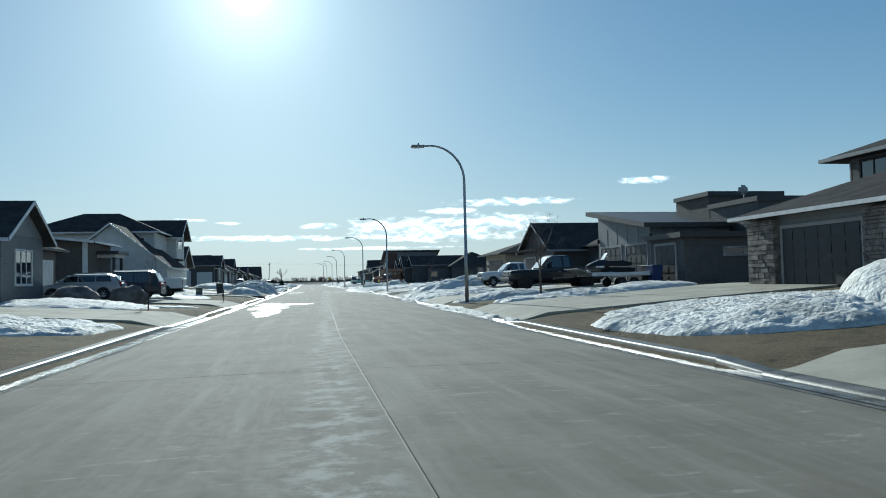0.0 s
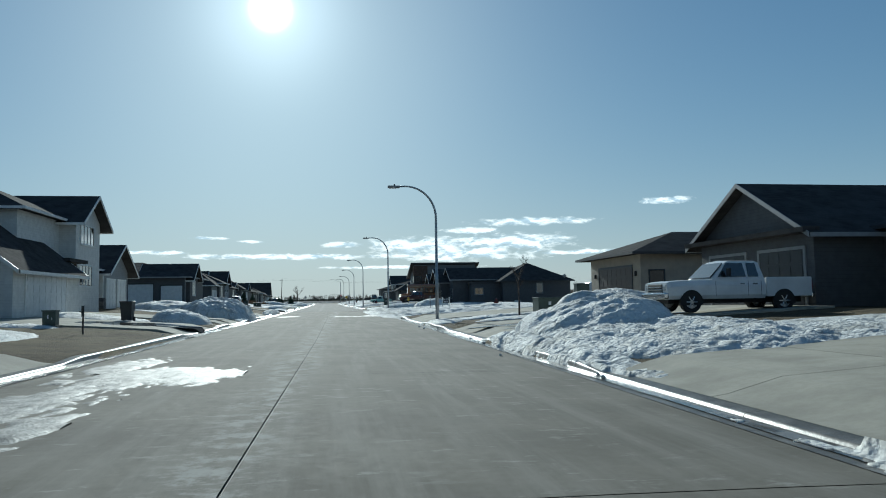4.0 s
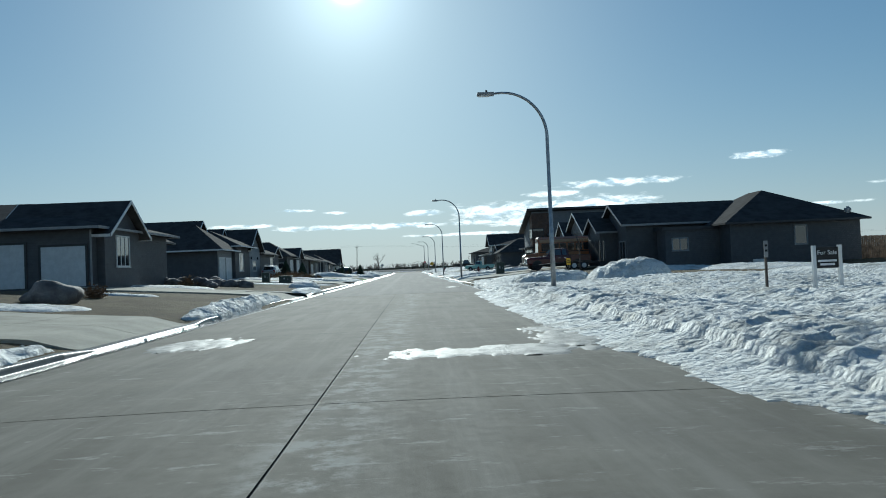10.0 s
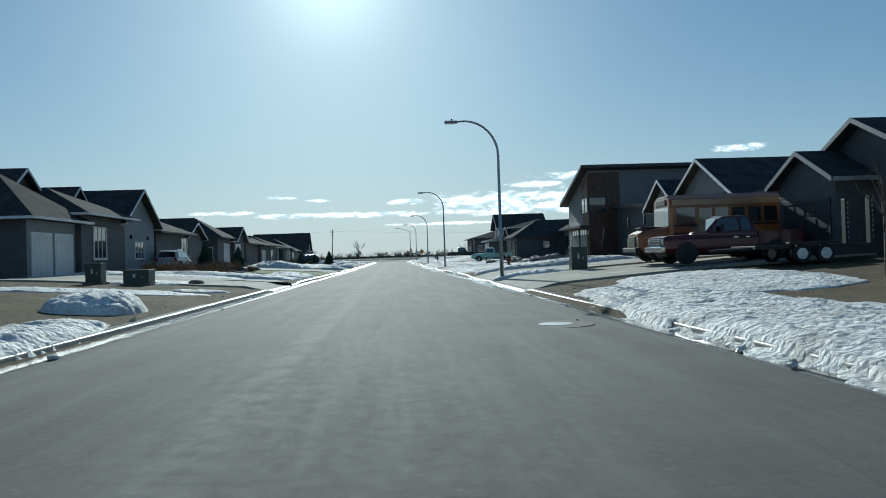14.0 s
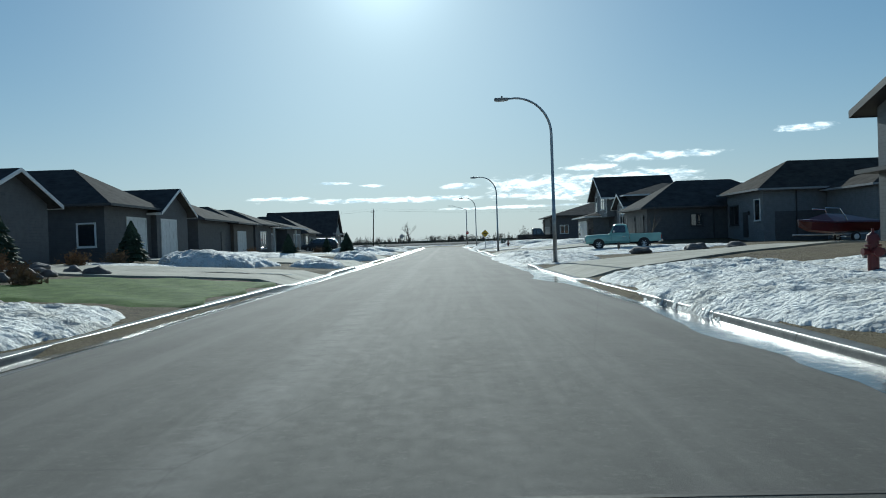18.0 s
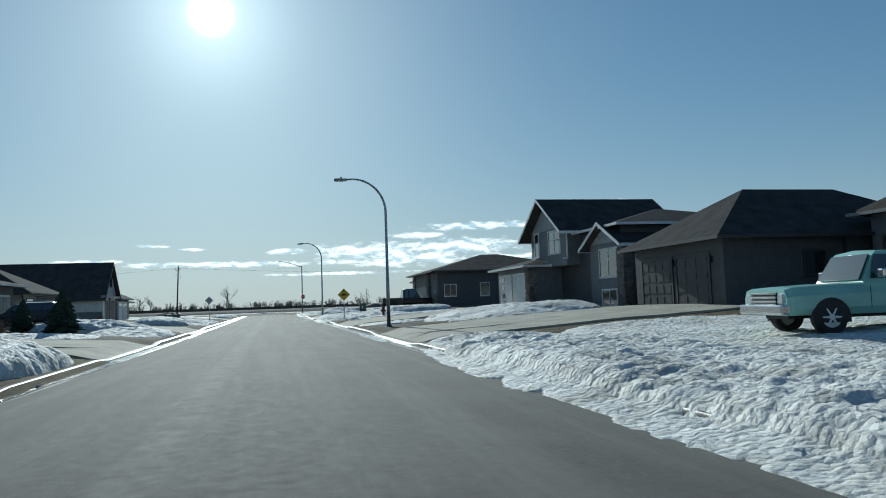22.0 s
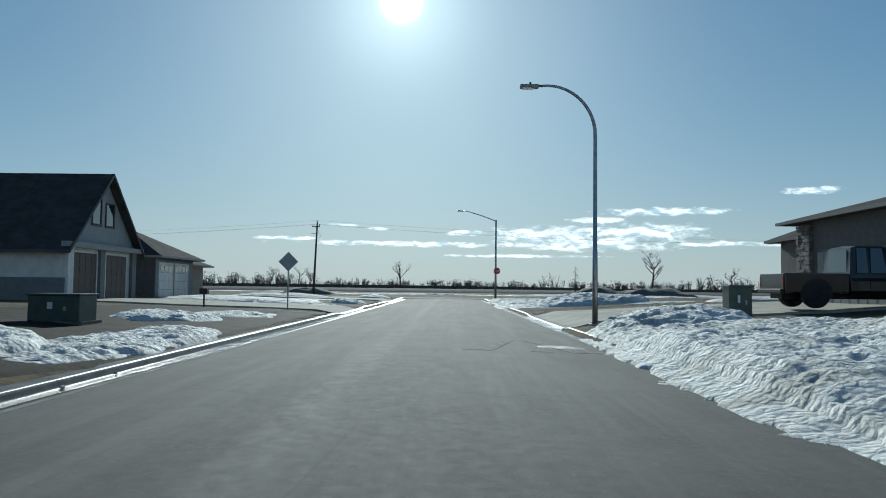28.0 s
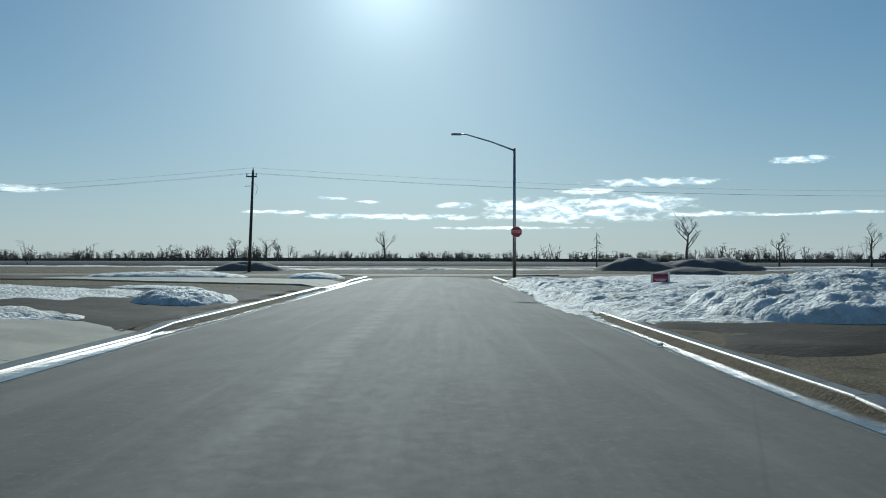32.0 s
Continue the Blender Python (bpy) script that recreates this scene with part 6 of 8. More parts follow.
def far_banks():
    """Low earth banks, snow strips and the railway grade beyond the cross road."""
    rng = random.Random(2)
    for name, y0, y1, h, mat, label in (("railway_grade", 462, 476, 1.0, "gravel", "long low railway embankment across the fields"), ("field_bank", 640, 668, 2.2, "lawn", "low brown field bank far off")):
        V, F = [], []
        for k, x in enumerate(np.linspace(-1200, 1200, 160)):
            t = h * (0.8 + 0.4 * float(vnoise(x * 0.01, 0.0, 9)))
            V += [(x, y0, -0.1), (x, y0 + 3, t), (x, y1 - 3, t), (x, y1, -0.1)]
        for k in range(159):
            for j in range(3):
                i = 4 * k + j
                F.append((i, i + 1, i + 5, i + 4))
        tagged(raw(name, V, F, M[mat], smooth=True), label, "embankment", kind="structure")
    for k, (x0, x1, y0, y1) in enumerate(((-160, -20, 440, 446), (10, 190, 436, 441), (-60, 60, 490, 500), (60, 260, 520, 532), (-300, -120, 505, 515), (-40, 30, 398, 401), (20, 80, 392, 396))):
        snow_field("field_snow", x0, x1, y0, y1, 0.35, 900 + k, (x1 - x0) / 60, 0.2, 0.8, "strip of old snow across the field", clip_road=False)


far_banks()


def earth_heap(x, y, r, h, seed):
    bm = bmesh.new()
    bmesh.ops.create_grid(bm, x_segments=22, y_segments=22, size=1.0)
    for v in bm.verts:
        d = math.hypot(v.co.x, v.co.y)
        px, py = x + v.co.x * r, y + v.co.y * r * 0.6
        v.co = (px, py, gz(px, py) - 0.05 + h * max(0, 1 - d * d) ** 0.8 * (0.6 + 0.8 * float(fbm(px * 0.5, py * 0.5, seed, 4))))
    me = mesh_of("earth_heap", bm, M["gravel"], True)
    tagged(new("earth_heap", me), "heap of dark excavated earth on the open lot", "earth heap", "earth heaps")


for x, y, r, h, s in ((26, 392, 6, 1.6, 1), (37, 396, 8, 1.8, 2), (-24, 388, 5, 1.2, 3), (20, 352, 4, 0.7, 4)):
    earth_heap(x, y, r, h, s)


# ---------------------------------------------------------------- trees and shrubs
def bare_tree(x, y, h, seed, label, trunk=0.07, fork=0.3, spread=0.55, depth=4, name="tree", group="young bare trees", up=0.25):
    rng = random.Random(seed)
    z = gz(x, y)
    ob = thing(name, (x, y, z), label, "tree", group)
    bm, tw = bmesh.new(), bmesh.new()
    def limb(p, d, length, r, level):
        pts, rad = [p], [r]
        for k in range(4):
            d = (d + Vector((rng.gauss(0, 0.1), rng.gauss(0, 0.1), up * 0.18 + rng.gauss(0, 0.04)))).normalized()
            pts.append(pts[-1] + d * length / 4)
            rad.append(r * (1 - 0.17 * (k + 1)))
        tube(bm if level < 2 else tw, pts, rad, 6 if level < 2 else 3)
        if level < depth:
            for _ in range(rng.randint(3, 4) if level else rng.randint(5, 7)):
                t = rng.uniform(0.35 if level else 0.15, 1.0)
                q = pts[min(3, int(t * 4))].lerp(pts[min(4, int(t * 4) + 1)], t * 4 % 1)
                side = Vector((rng.gauss(0, 1), rng.gauss(0, 1), 0.0)).normalized()
                limb(q, (d * (1 - spread) + side * spread + Vector((0, 0, up))).normalized(), length * rng.uniform(0.45, 0.68), max(0.004, r * rng.uniform(0.38, 0.55)), level + 1)
    base = Vector((x, y, z - 0.1))
    tube(bm, [base, base + Vector((0, 0, h * fork))], [trunk * 1.15, trunk], 8)
    limb(base + Vector((0, 0, h * fork)), Vector((0, 0, 1)), h * (1 - fork) * 0.8, trunk, 0)
    part("trunk", bm, M["bark"], ob, smooth=True)
    part("crown", tw, M["bark"], ob)


bare_tree(9.35, 36.3, 3.6, 3, "young leafless tree with upright branches on a lawn", 0.06, 0.22, 0.5, 4)
bare_tree(9.7, 72.3, 2.6, 9, "young leafless tree with a thin trunk on a lawn", 0.05, 0.45, 0.5, 4)
bare_tree(13.6, 141.5, 3.2, 21, "small leafless tree in the front lawn", 0.05, 0.4, 0.5, 3)
bare_tree(16.6, 179.5, 2.6, 22, "small leafless shrub tree beside a boulder", 0.05, 0.15, 0.6, 3)
bare_tree(15.5, 219.5, 2.8, 23, "small leafless columnar tree by a house", 0.05, 0.2, 0.35, 4)
bare_tree(-9.6, 35.8, 2.3, 24, "thin young tree on a snowy lawn", 0.03, 0.3, 0.4, 3)
bare_tree(-21.0, 571.0, 13.0, 30, "large lone leafless tree in the field", 0.35, 0.28, 0.6, 4, group="field trees")
bare_tree(48.5, 440.0, 8.5, 31, "gnarled leafless tree beyond the cross road", 0.28, 0.3, 0.65, 4, group="field trees")
for k, (x, y, h) in enumerate(((92, 452, 8), (112, 448, 9), (128, 455, 8.5), (150, 460, 9), (70, 447, 6), (-58, 500, 7), (-50, 505, 7.5), (-45, 498, 6.5))):
    bare_tree(x, y, h, 50 + k, "leafless field tree beside the railway grade", 0.2, 0.25, 0.65, 4, group="field trees")


def snag(x, y, h):
    rng = random.Random(4)
    z = gz(x, y)
    ob = thing("dead_spruce", (x, y, z), "dead spruce with drooping bare branches", "tree")
    bm = bmesh.new()
    tube(bm, [(x, y, z - 0.1), (x, y, z + h)], [0.14, 0.03], 8)
    part("trunk", bm, M["bark"], ob)
    bm = bmesh.new()
    for k in range(26):
        t = 0.3 + 0.68 * k / 26
        a, L = rng.uniform(0, 6.28), (1 - t) * 2.6 + 0.5
        p = Vector((x, y, z + h * t))
        tube(bm, [p, p + Vector((math.cos(a) * L * 0.6, math.sin(a) * L * 0.6, -0.1)), p + Vector((math.cos(a) * L, math.sin(a) * L, -0.55))], [0.035, 0.025, 0.01], 4)
    part("branch_set", bm, M["bark"], ob)


snag(26.8, 421.0, 6.2)


def spruce(x, y, h, seed, label="small dark green spruce beside a driveway"):
    rng = random.Random(seed)
    z = gz(x, y)
    ob = thing("spruce", (x, y, z), label, "tree", "small spruces")
    bm = bmesh.new()
    tube(bm, [(x, y, z - 0.1), (x, y, z + h * 0.97)], [0.05 * h / 2, 0.01], 6)
    part("trunk", bm, M["bark"], ob)
    V, F = [], []
    for k in range(int(600 + 90 * h)):
        t = rng.random() ** 0.8
        a, L = rng.uniform(0, 6.283), (1 - t) ** 0.8 * h * 0.44 * rng.uniform(0.55, 1.1) + 0.06
        p = Vector((x, y, z + h * (0.06 + 0.92 * t)))
        d = Vector((math.cos(a), math.sin(a), rng.uniform(-0.25, 0.15)))
        s = Vector((-math.sin(a), math.cos(a), 0)) * L * 0.3
        i = len(V)
        V += [tuple(p), tuple(p + d * L * 0.55 + s + Vector((0, 0, 0.04))), tuple(p + d * L + Vector((0, 0, -0.05))), tuple(p + d * L * 0.55 - s), tuple(p + d * L * 0.6 + Vector((0, 0, 0.12)))]
        F += [(i, i + 1, i + 2, i + 4), (i, i + 4, i + 2, i + 3), (i, i + 3, i + 2, i + 1)]
    raw("crown", V, F, M["needles"], ob)


for k, (x, y, h) in enumerate(((-17.0, 205.2, 2.3), (-17.8, 194.2, 2.5), (-10.4, 243.8, 2.3), (-13.0, 246.5, 1.7), (-17.5, 262.0, 1.6), (-12.4, 224.0, 1.9))):
    spruce(x, y, h, 70 + k)
for k, (x, y, h) in enumerate(((52, 148, 3.0), (54.2, 150, 2.5), (57, 149, 2.9), (60, 151, 2.6), (64, 150, 2.4), (49, 152, 2.2))):
    spruce(x, y, h, 90 + k, "row of spruces behind the houses")


def shrub(x, y, r, seed, mat="dry_leaf"):
    rng = random.Random(seed)
    z = gz(x, y)
    V, F = [], []
    for k in range(170):
        a, e = rng.uniform(0, 6.283), rng.uniform(0.15, 1.4)
        L = r * rng.uniform(0.6, 1.15)
        d = Vector((math.cos(a) * math.cos(e), math.sin(a) * math.cos(e), math.sin(e)))
        p = Vector((x + rng.gauss(0, r * 0.15), y + rng.gauss(0, r * 0.15), z))
        s = d.orthogonal().normalized() * 0.012 * (1 + r)
        i = len(V)
        V += [tuple(p - s), tuple(p + s), tuple(p + d * L + Vector((rng.gauss(0, 0.06), rng.gauss(0, 0.06), 0)))]
        F.append((i, i + 1, i + 2))
        for _ in range(2):
            q = p + d * L * rng.uniform(0.5, 1.0)
            t = Vector((rng.gauss(0, 0.06), rng.gauss(0, 0.06), rng.gauss(0.02, 0.05)))
            i = len(V)
            V += [tuple(q), tuple(q + t), tuple(q + t.orthogonal() * 0.6)]
            F.append((i, i + 1, i + 2))
    tagged(raw("shrub", V, F, M[mat]), "dry brown ornamental grass and shrub in a bed", "shrub", "shrubs in the beds")


for k, (x, y, r) in enumerate(((-13.0, 184.5, 0.8), (-15.0, 186.0, 0.9), (-16.0, 191.0, 0.9), (-13.8, 189.0, 0.6), (-12.2, 186.5, 0.5), (-17.0, 199.0, 0.8), (-13.5, 171.5, 1.1), (-15.0, 172.5, 1.0), (-12.0, 173.0, 0.7), (-16.5, 173.6, 0.9), (-14.0, 176.5, 0.7), (-16.8, 181.2, 0.9), (-15.6, 187.3, 0.8), (-17.2, 193.0, 0.8), (-12.6, 178.0, 0.5), (-15.2, 138.0, 0.8), (-13.0, 117.5, 0.6),
                                (-13.5, 244.0, 0.8), (-16.5, 245.0, 0.9), (-15.0, 272.5, 0.6), (-16.0, 226.5, 0.8), (15.8, 186.2, 0.6), (-17.0, 203.2, 0.8))):
    shrub(x, y, r, 200 + k)


def boulder(x, y, r, seed, flat=0.7, group="landscape boulders"):
    bm = bmesh.new()
    bmesh.ops.create_icosphere(bm, subdivisions=3, radius=1.0)
    z = gz(x, y)
    off = Vector((seed * 3.7, seed * 1.3, 0))
    for v in bm.verts:
        k = 1 + 0.45 * noise.noise(v.co * 1.1 + off) + 0.15 * noise.noise(v.co * 3.0 + off)
        v.co = Vector((x + v.co.x * r * k * 1.25, y + v.co.y * r * k, z + r * flat * 0.35 + v.co.z * r * k * flat))
    tagged(new("boulder", mesh_of("boulder", bm, M["rock"], True)), "large brown-grey fieldstone boulder on a lawn", "boulder", group)


boulder(-12.9, 113.5, 0.8, 1)
boulder(-9.4, 158.6, 0.3, 2)
boulder(-14.4, 41.6, 0.95, 3, 0.7)
boulder(-12.3, 43.7, 0.8, 4, 0.95)
boulder(-16.2, 44.0, 0.4, 5)
rng = random.Random(8)
for k in range(34):
    boulder(-15.5 + rng.gauss(0, 2.2), 141.0 + rng.gauss(0, 2.4), rng.uniform(0.25, 0.6), 10 + k, 0.8, "rock garden")
for k in range(9):
    boulder(12.8 + rng.gauss(0, 1.0), 181.8 + rng.gauss(0, 0.7), rng.uniform(0.3, 0.65), 60 + k, 0.8, "rock garden")
for k in range(26):
    boulder(-14.0 + rng.gauss(0, 2.6), 175.5 + rng.gauss(0, 2.2), rng.uniform(0.14, 0.34), 80 + k, 0.7, "rock garden")
for k in range(8):
    boulder(13.0 + rng.gauss(0, 1.5), 205.5 + rng.gauss(0, 0.6), rng.uniform(0.2, 0.5), 120 + k, 0.6, "rock garden")


# ---------------------------------------------------------------- utility boxes, signs, hydrants
rng = random.Random(19)
for k in range(26):
    boulder(-14.8 + rng.gauss(0, 1.5), 188.5 + rng.gauss(0, 4.0), rng.uniform(0.14, 0.42), 160 + k, 0.8, "rock garden")


def cabinet(x, y, w, d, h, label, mat="box_green", name="transformer_box"):
    z = gz(x, y)
    ob = thing(name, (x, y, z), label, "utility box", "utility boxes")
    bm = bmesh.new()
    box(bm, (x - w / 2 - 0.1, y - d / 2 - 0.1, z - 0.2), (x + w / 2 + 0.1, y + d / 2 + 0.1, z + 0.08))
    part("pad", bm, M["kerb"], ob)
    bm = bmesh.new()
    box(bm, (x - w / 2, y - d / 2, z + 0.08), (x + w / 2, y + d / 2, z + h - 0.06), bevel=0.02)
    part("body", bm, M[mat], ob)
    bm = bmesh.new()
    box(bm, (x - w / 2 - 0.03, y - d / 2 - 0.04, z + h - 0.06), (x + w / 2 + 0.03, y + d / 2 + 0.03, z + h), bevel=0.02)
    part("lid", bm, M[mat], ob)
    bm = bmesh.new()
    box(bm, (x - w * 0.12, y - d / 2 - 0.012, z + h * 0.5), (x - w * 0.02, y - d / 2 + 0.01, z + h * 0.72))
    part("warning_label", bm, M["white"], ob)
    bm = bmesh.new()
    box(bm, (x + w * 0.2, y - d / 2 - 0.04, z + h * 0.45), (x + w * 0.26, y - d / 2, z + h * 0.58))
    part("latch", bm, M["galv"], ob)


cabinet(11.9, 74.2, 1.5, 1.2, 0.85, "dark green pad-mounted transformer on the lawn")
cabinet(14.3, 75.4, 0.75, 0.6, 1.5, "tall green utility pedestal near a garage")
cabinet(9.5, 160.0 - 0.9, 0.8, 0.6, 1.2, "green utility pedestal by a driveway")
cabinet(-13.4, 156.8, 0.7, 0.6, 0.95, "green utility pedestal on a lawn")
cabinet(-11.6, 157.2, 1.15, 0.9, 0.7, "green transformer box with snow beside it")
cabinet(9.7, 287.2, 0.75, 0.6, 1.15, "green utility cabinet by a driveway")
cabinet(-10.0, 282.2, 1.35, 0.95, 0.8, "green transformer box on bare earth")
cabinet(-11.5, 66.0, 0.5, 0.45, 0.7, "small green cable pedestal on a lawn")


def hydrant(x, y):
    z = gz(x, y)
    ob = thing("fire_hydrant", (x, y, z), "dark red fire hydrant on the verge", "fire hydrant", "hydrants")
    bm = bmesh.new()
    cyl(bm, (x, y, z - 0.1), 0.11, 0.85, 2, 16)
    cyl(bm, (x, y, z), 0.18, 0.05, 2, 16)
    cyl(bm, (x, y, z + 0.62), 0.16, 0.05, 2, 16)
    part("barrel", bm, M["hydrant"], ob)
    bm = bmesh.new()
    tube(bm, [(x, y, z + 0.75), (x, y, z + 0.86), (x, y, z + 0.93)], [0.135, 0.11, 0.03], 16)
    cyl(bm, (x, y, z + 0.92), 0.03, 0.08, 2, 5)
    part("bonnet", bm, M["hydrant"], ob)
    for sx, sy, r in ((-1, 0, 0.07), (1, 0, 0.07), (0, -1, 0.09)):
        bm = bmesh.new()
        tube(bm, [(x + sx * 0.08, y + sy * 0.08, z + 0.52), (x + sx * 0.22, y + sy * 0.22, z + 0.52)], [r, r * 1.1], 12)
        part("outlet_cap", bm, M["hydrant"], ob)


hydrant(9.2, 179.9)
hydrant(8.5, 262.9)
hydrant(16.0, 105.0)


def sign_post(ob, x, y, z, h, mat="galv", w=0.03):
    bm = bmesh.new()
    box(bm, (x - w, y - w, z - 0.2), (x + w, y + w, z + h))
    part("post", bm, M[mat], ob)


def diamond(x, y, c, half, front, label, towards=-1, kind="hump"):
    z = gz(x, y)
    ob = thing("road_sign", (x, y, z), label, "road sign", "diamond road signs")
    sign_post(ob, x, y + 0.035, z, c - z + half * 0.8)
    bm = bmesh.new()
    prism(bm, [(0, -half), (half, 0), (0, half), (-half, 0)], 0.0, 0.006, lambda p: (x + p[0], y - 0.01 + p[2] * towards, c + p[1]))
    plate = part("plate", bm, M[front], ob)
    if kind == "hump":
        bm = bmesh.new()
        prism(bm, [(-0.62 * half, -0.06 * half)] + [(0.5 * half * t, -0.06 * half + 0.2 * half * math.cos(t * math.pi / 2)) for t in (-1, -0.6, -0.2, 0.2, 0.6, 1)] + [(0.62 * half, -0.06 * half), (0.62 * half, -0.14 * half), (-0.62 * half, -0.14 * half)], 0.006, 0.011, lambda p: (x + p[0], y - 0.01 + p[2] * towards, c + p[1]))
        part("hump_symbol", bm, M["black"], plate)
        bm = bmesh.new()
        prism(bm, [(-0.16 * half, 0.5 * half), (0.16 * half, 0.5 * half), (0, 0.72 * half)], 0.006, 0.011, lambda p: (x + p[0], y - 0.01 + p[2] * towards, c + p[1]))
        part("arrow_symbol", bm, M["black"], plate)


diamond(5.6, 265.6, 2.35, 0.52, "yellow", "yellow diamond speed bump warning sign on a post")
diamond(-7.9, 299.6, 2.65, 0.5, "sign_back", "bare metal back of a diamond road sign", 1, "")


def word(parent, text, size, m, mat, name="lettering"):
    cu = bpy.data.curves.new(name, "FONT")
    cu.body, cu.size, cu.align_x, cu.align_y, cu.extrude = text, size, "CENTER", "CENTER", 0.002
    tmp = bpy.data.objects.new(name, cu)
    me = bpy.data.meshes.new_from_object(tmp)
    me.materials.append(M[mat])
    bpy.data.objects.remove(tmp)
    ob = new(name, me)
    ob.parent = parent
    ob.matrix_parent_inverse = parent.matrix_world.inverted()
    ob.matrix_basis = m
    return ob


def stop_lamp(x, y):
    """The lamp with a straight mast arm at the end of the street, with a stop sign on it."""
    z = gz(x, y)
    ob = thing("mast_arm_lamp", (x, y, z), "tall galvanised lamp with a straight rising arm", "street lamp", "street lamps")
    bm = bmesh.new()
    tube(bm, [(x, y, z - 0.05), (x, y, z + 9.0)], [0.13, 0.085], 12)
    part("pole", bm, M["galv"], ob, smooth=True)
    bm = bmesh.new()
    tube(bm, [(x, y, z + 8.85), (x - 1.6, y, z + 9.45), (x - 3.3, y, z + 9.95), (x - 3.7, y, z + 9.98)], [0.06, 0.05, 0.042, 0.04], 8)
    part("arm", bm, M["galv"], ob, smooth=True)
    bm = bmesh.new()
    box(bm, (x - 4.35, y - 0.15, z + 9.9), (x - 3.65, y + 0.15, z + 10.03), bevel=0.04)
    part("lamp_head", bm, M["trim_grey"], ob)
    s = thing("stop_sign", (x + 0.13, y - 0.13, z + 2.75), "red octagonal stop sign strapped to a lamp pole", "road sign")
    c = (x + 0.13, y - 0.15, 3.38)
    octo = lambda r: [(r * math.cos(math.radians(22.5 + 45 * k)), r * math.sin(math.radians(22.5 + 45 * k))) for k in range(8)]
    bm = bmesh.new()
    prism(bm, octo(0.40), 0, 0.006, lambda p: (c[0] + p[0], c[1] + 0.006 + p[2], c[2] + p[1]))
    rim = part("border", bm, M["white"], s)
    bm = bmesh.new()
    prism(bm, octo(0.37), 0, 0.005, lambda p: (c[0] + p[0], c[1] + p[2], c[2] + p[1]))
    face = part("plate", bm, M["red"], s)
    word(face, "STOP", 0.27, pose(c[0], c[1] - 0.005, c[2], 90, 0, 0), "white")
    bm = bmesh.new()
    box(bm, (c[0] - 0.16, c[1] + 0.012, c[2] - 0.2), (c[0] + 0.02, c[1] + 0.16, c[2] - 0.15))
    box(bm, (c[0] - 0.16, c[1] + 0.012, c[2] + 0.15), (c[0] + 0.02, c[1] + 0.16, c[2] + 0.2))
    part("bracket", bm, M["galv"], s)


stop_lamp(5.25, 345.6)


def utility_pole(x, y, h, lean=0.0):
    z = gz(x, y)
    ob = thing("utility_pole", (x, y, z), "weathered wooden power pole with insulators", "utility pole", "power line")
    top = Vector((x + lean, y, z + h))
    bm = bmesh.new()
    tube(bm, [(x, y, z - 0.3), tuple(top)], [0.19, 0.12], 10)
    part("pole", bm, M["pole_wood"], ob, smooth=True)
    bm = bmesh.new()
    box(bm, (top.x - 0.75, y - 0.06, top.z - 0.75), (top.x + 0.4, y + 0.06, top.z - 0.6))
    part("crossarm", bm, M["pole_wood"], ob)
    for dx, dz in ((-0.68, -0.6), (0.34, -0.6), (0.0, 0.0)):
        bm = bmesh.new()
        tube(bm, [(top.x + dx, y, top.z + dz), (top.x + dx, y, top.z + dz + 0.12), (top.x + dx, y, top.z + dz + 0.2), (top.x + dx, y, top.z + dz + 0.3)], [0.03, 0.08, 0.05, 0.06], 10)
        part("insulator", bm, M["trim_grey"], ob)
    bm = bmesh.new()
    tube(bm, [(top.x - 0.1, y, top.z - 1.7), (top.x - 0.9, y, top.z - 1.75)], [0.03, 0.03], 6)
    tube(bm, [(top.x + 0.2, y - 0.1, top.z - 1.4), (top.x + 0.55, y - 0.1, top.z - 2.0), (top.x + 0.3, y - 0.1, top.z - 2.7)], [0.02, 0.02, 0.02], 6)
    part("bracket", bm, M["galv"], ob)
    return top


tops = [utility_pole(-20.9, 376.0, 11.2, 0.4), utility_pole(-140.0, 400.0, 11.0), utility_pole(110.0, 385.0, 11.0), utility_pole(250.0, 390.0, 11.0)]
for a, b in ((1, 0), (0, 2), (2, 3)):
    for k, (dx, dz) in enumerate(((-0.68, -0.3), (0.34, -0.3), (0.0, 0.3))):
        p, q = tops[a] + Vector((dx, 0, dz)), tops[b] + Vector((dx, 0, dz))
        bm = bmesh.new()
        tube(bm, [p.lerp(q, t / 14) - Vector((0, 0, 1.9 * 4 * (t / 14) * (1 - t / 14))) for t in range(15)], [0.009] * 15, 4)
        tagged(new("power_cable", mesh_of("power_cable", bm, M["black"])), "thin black overhead power cable", "cable", "power line")


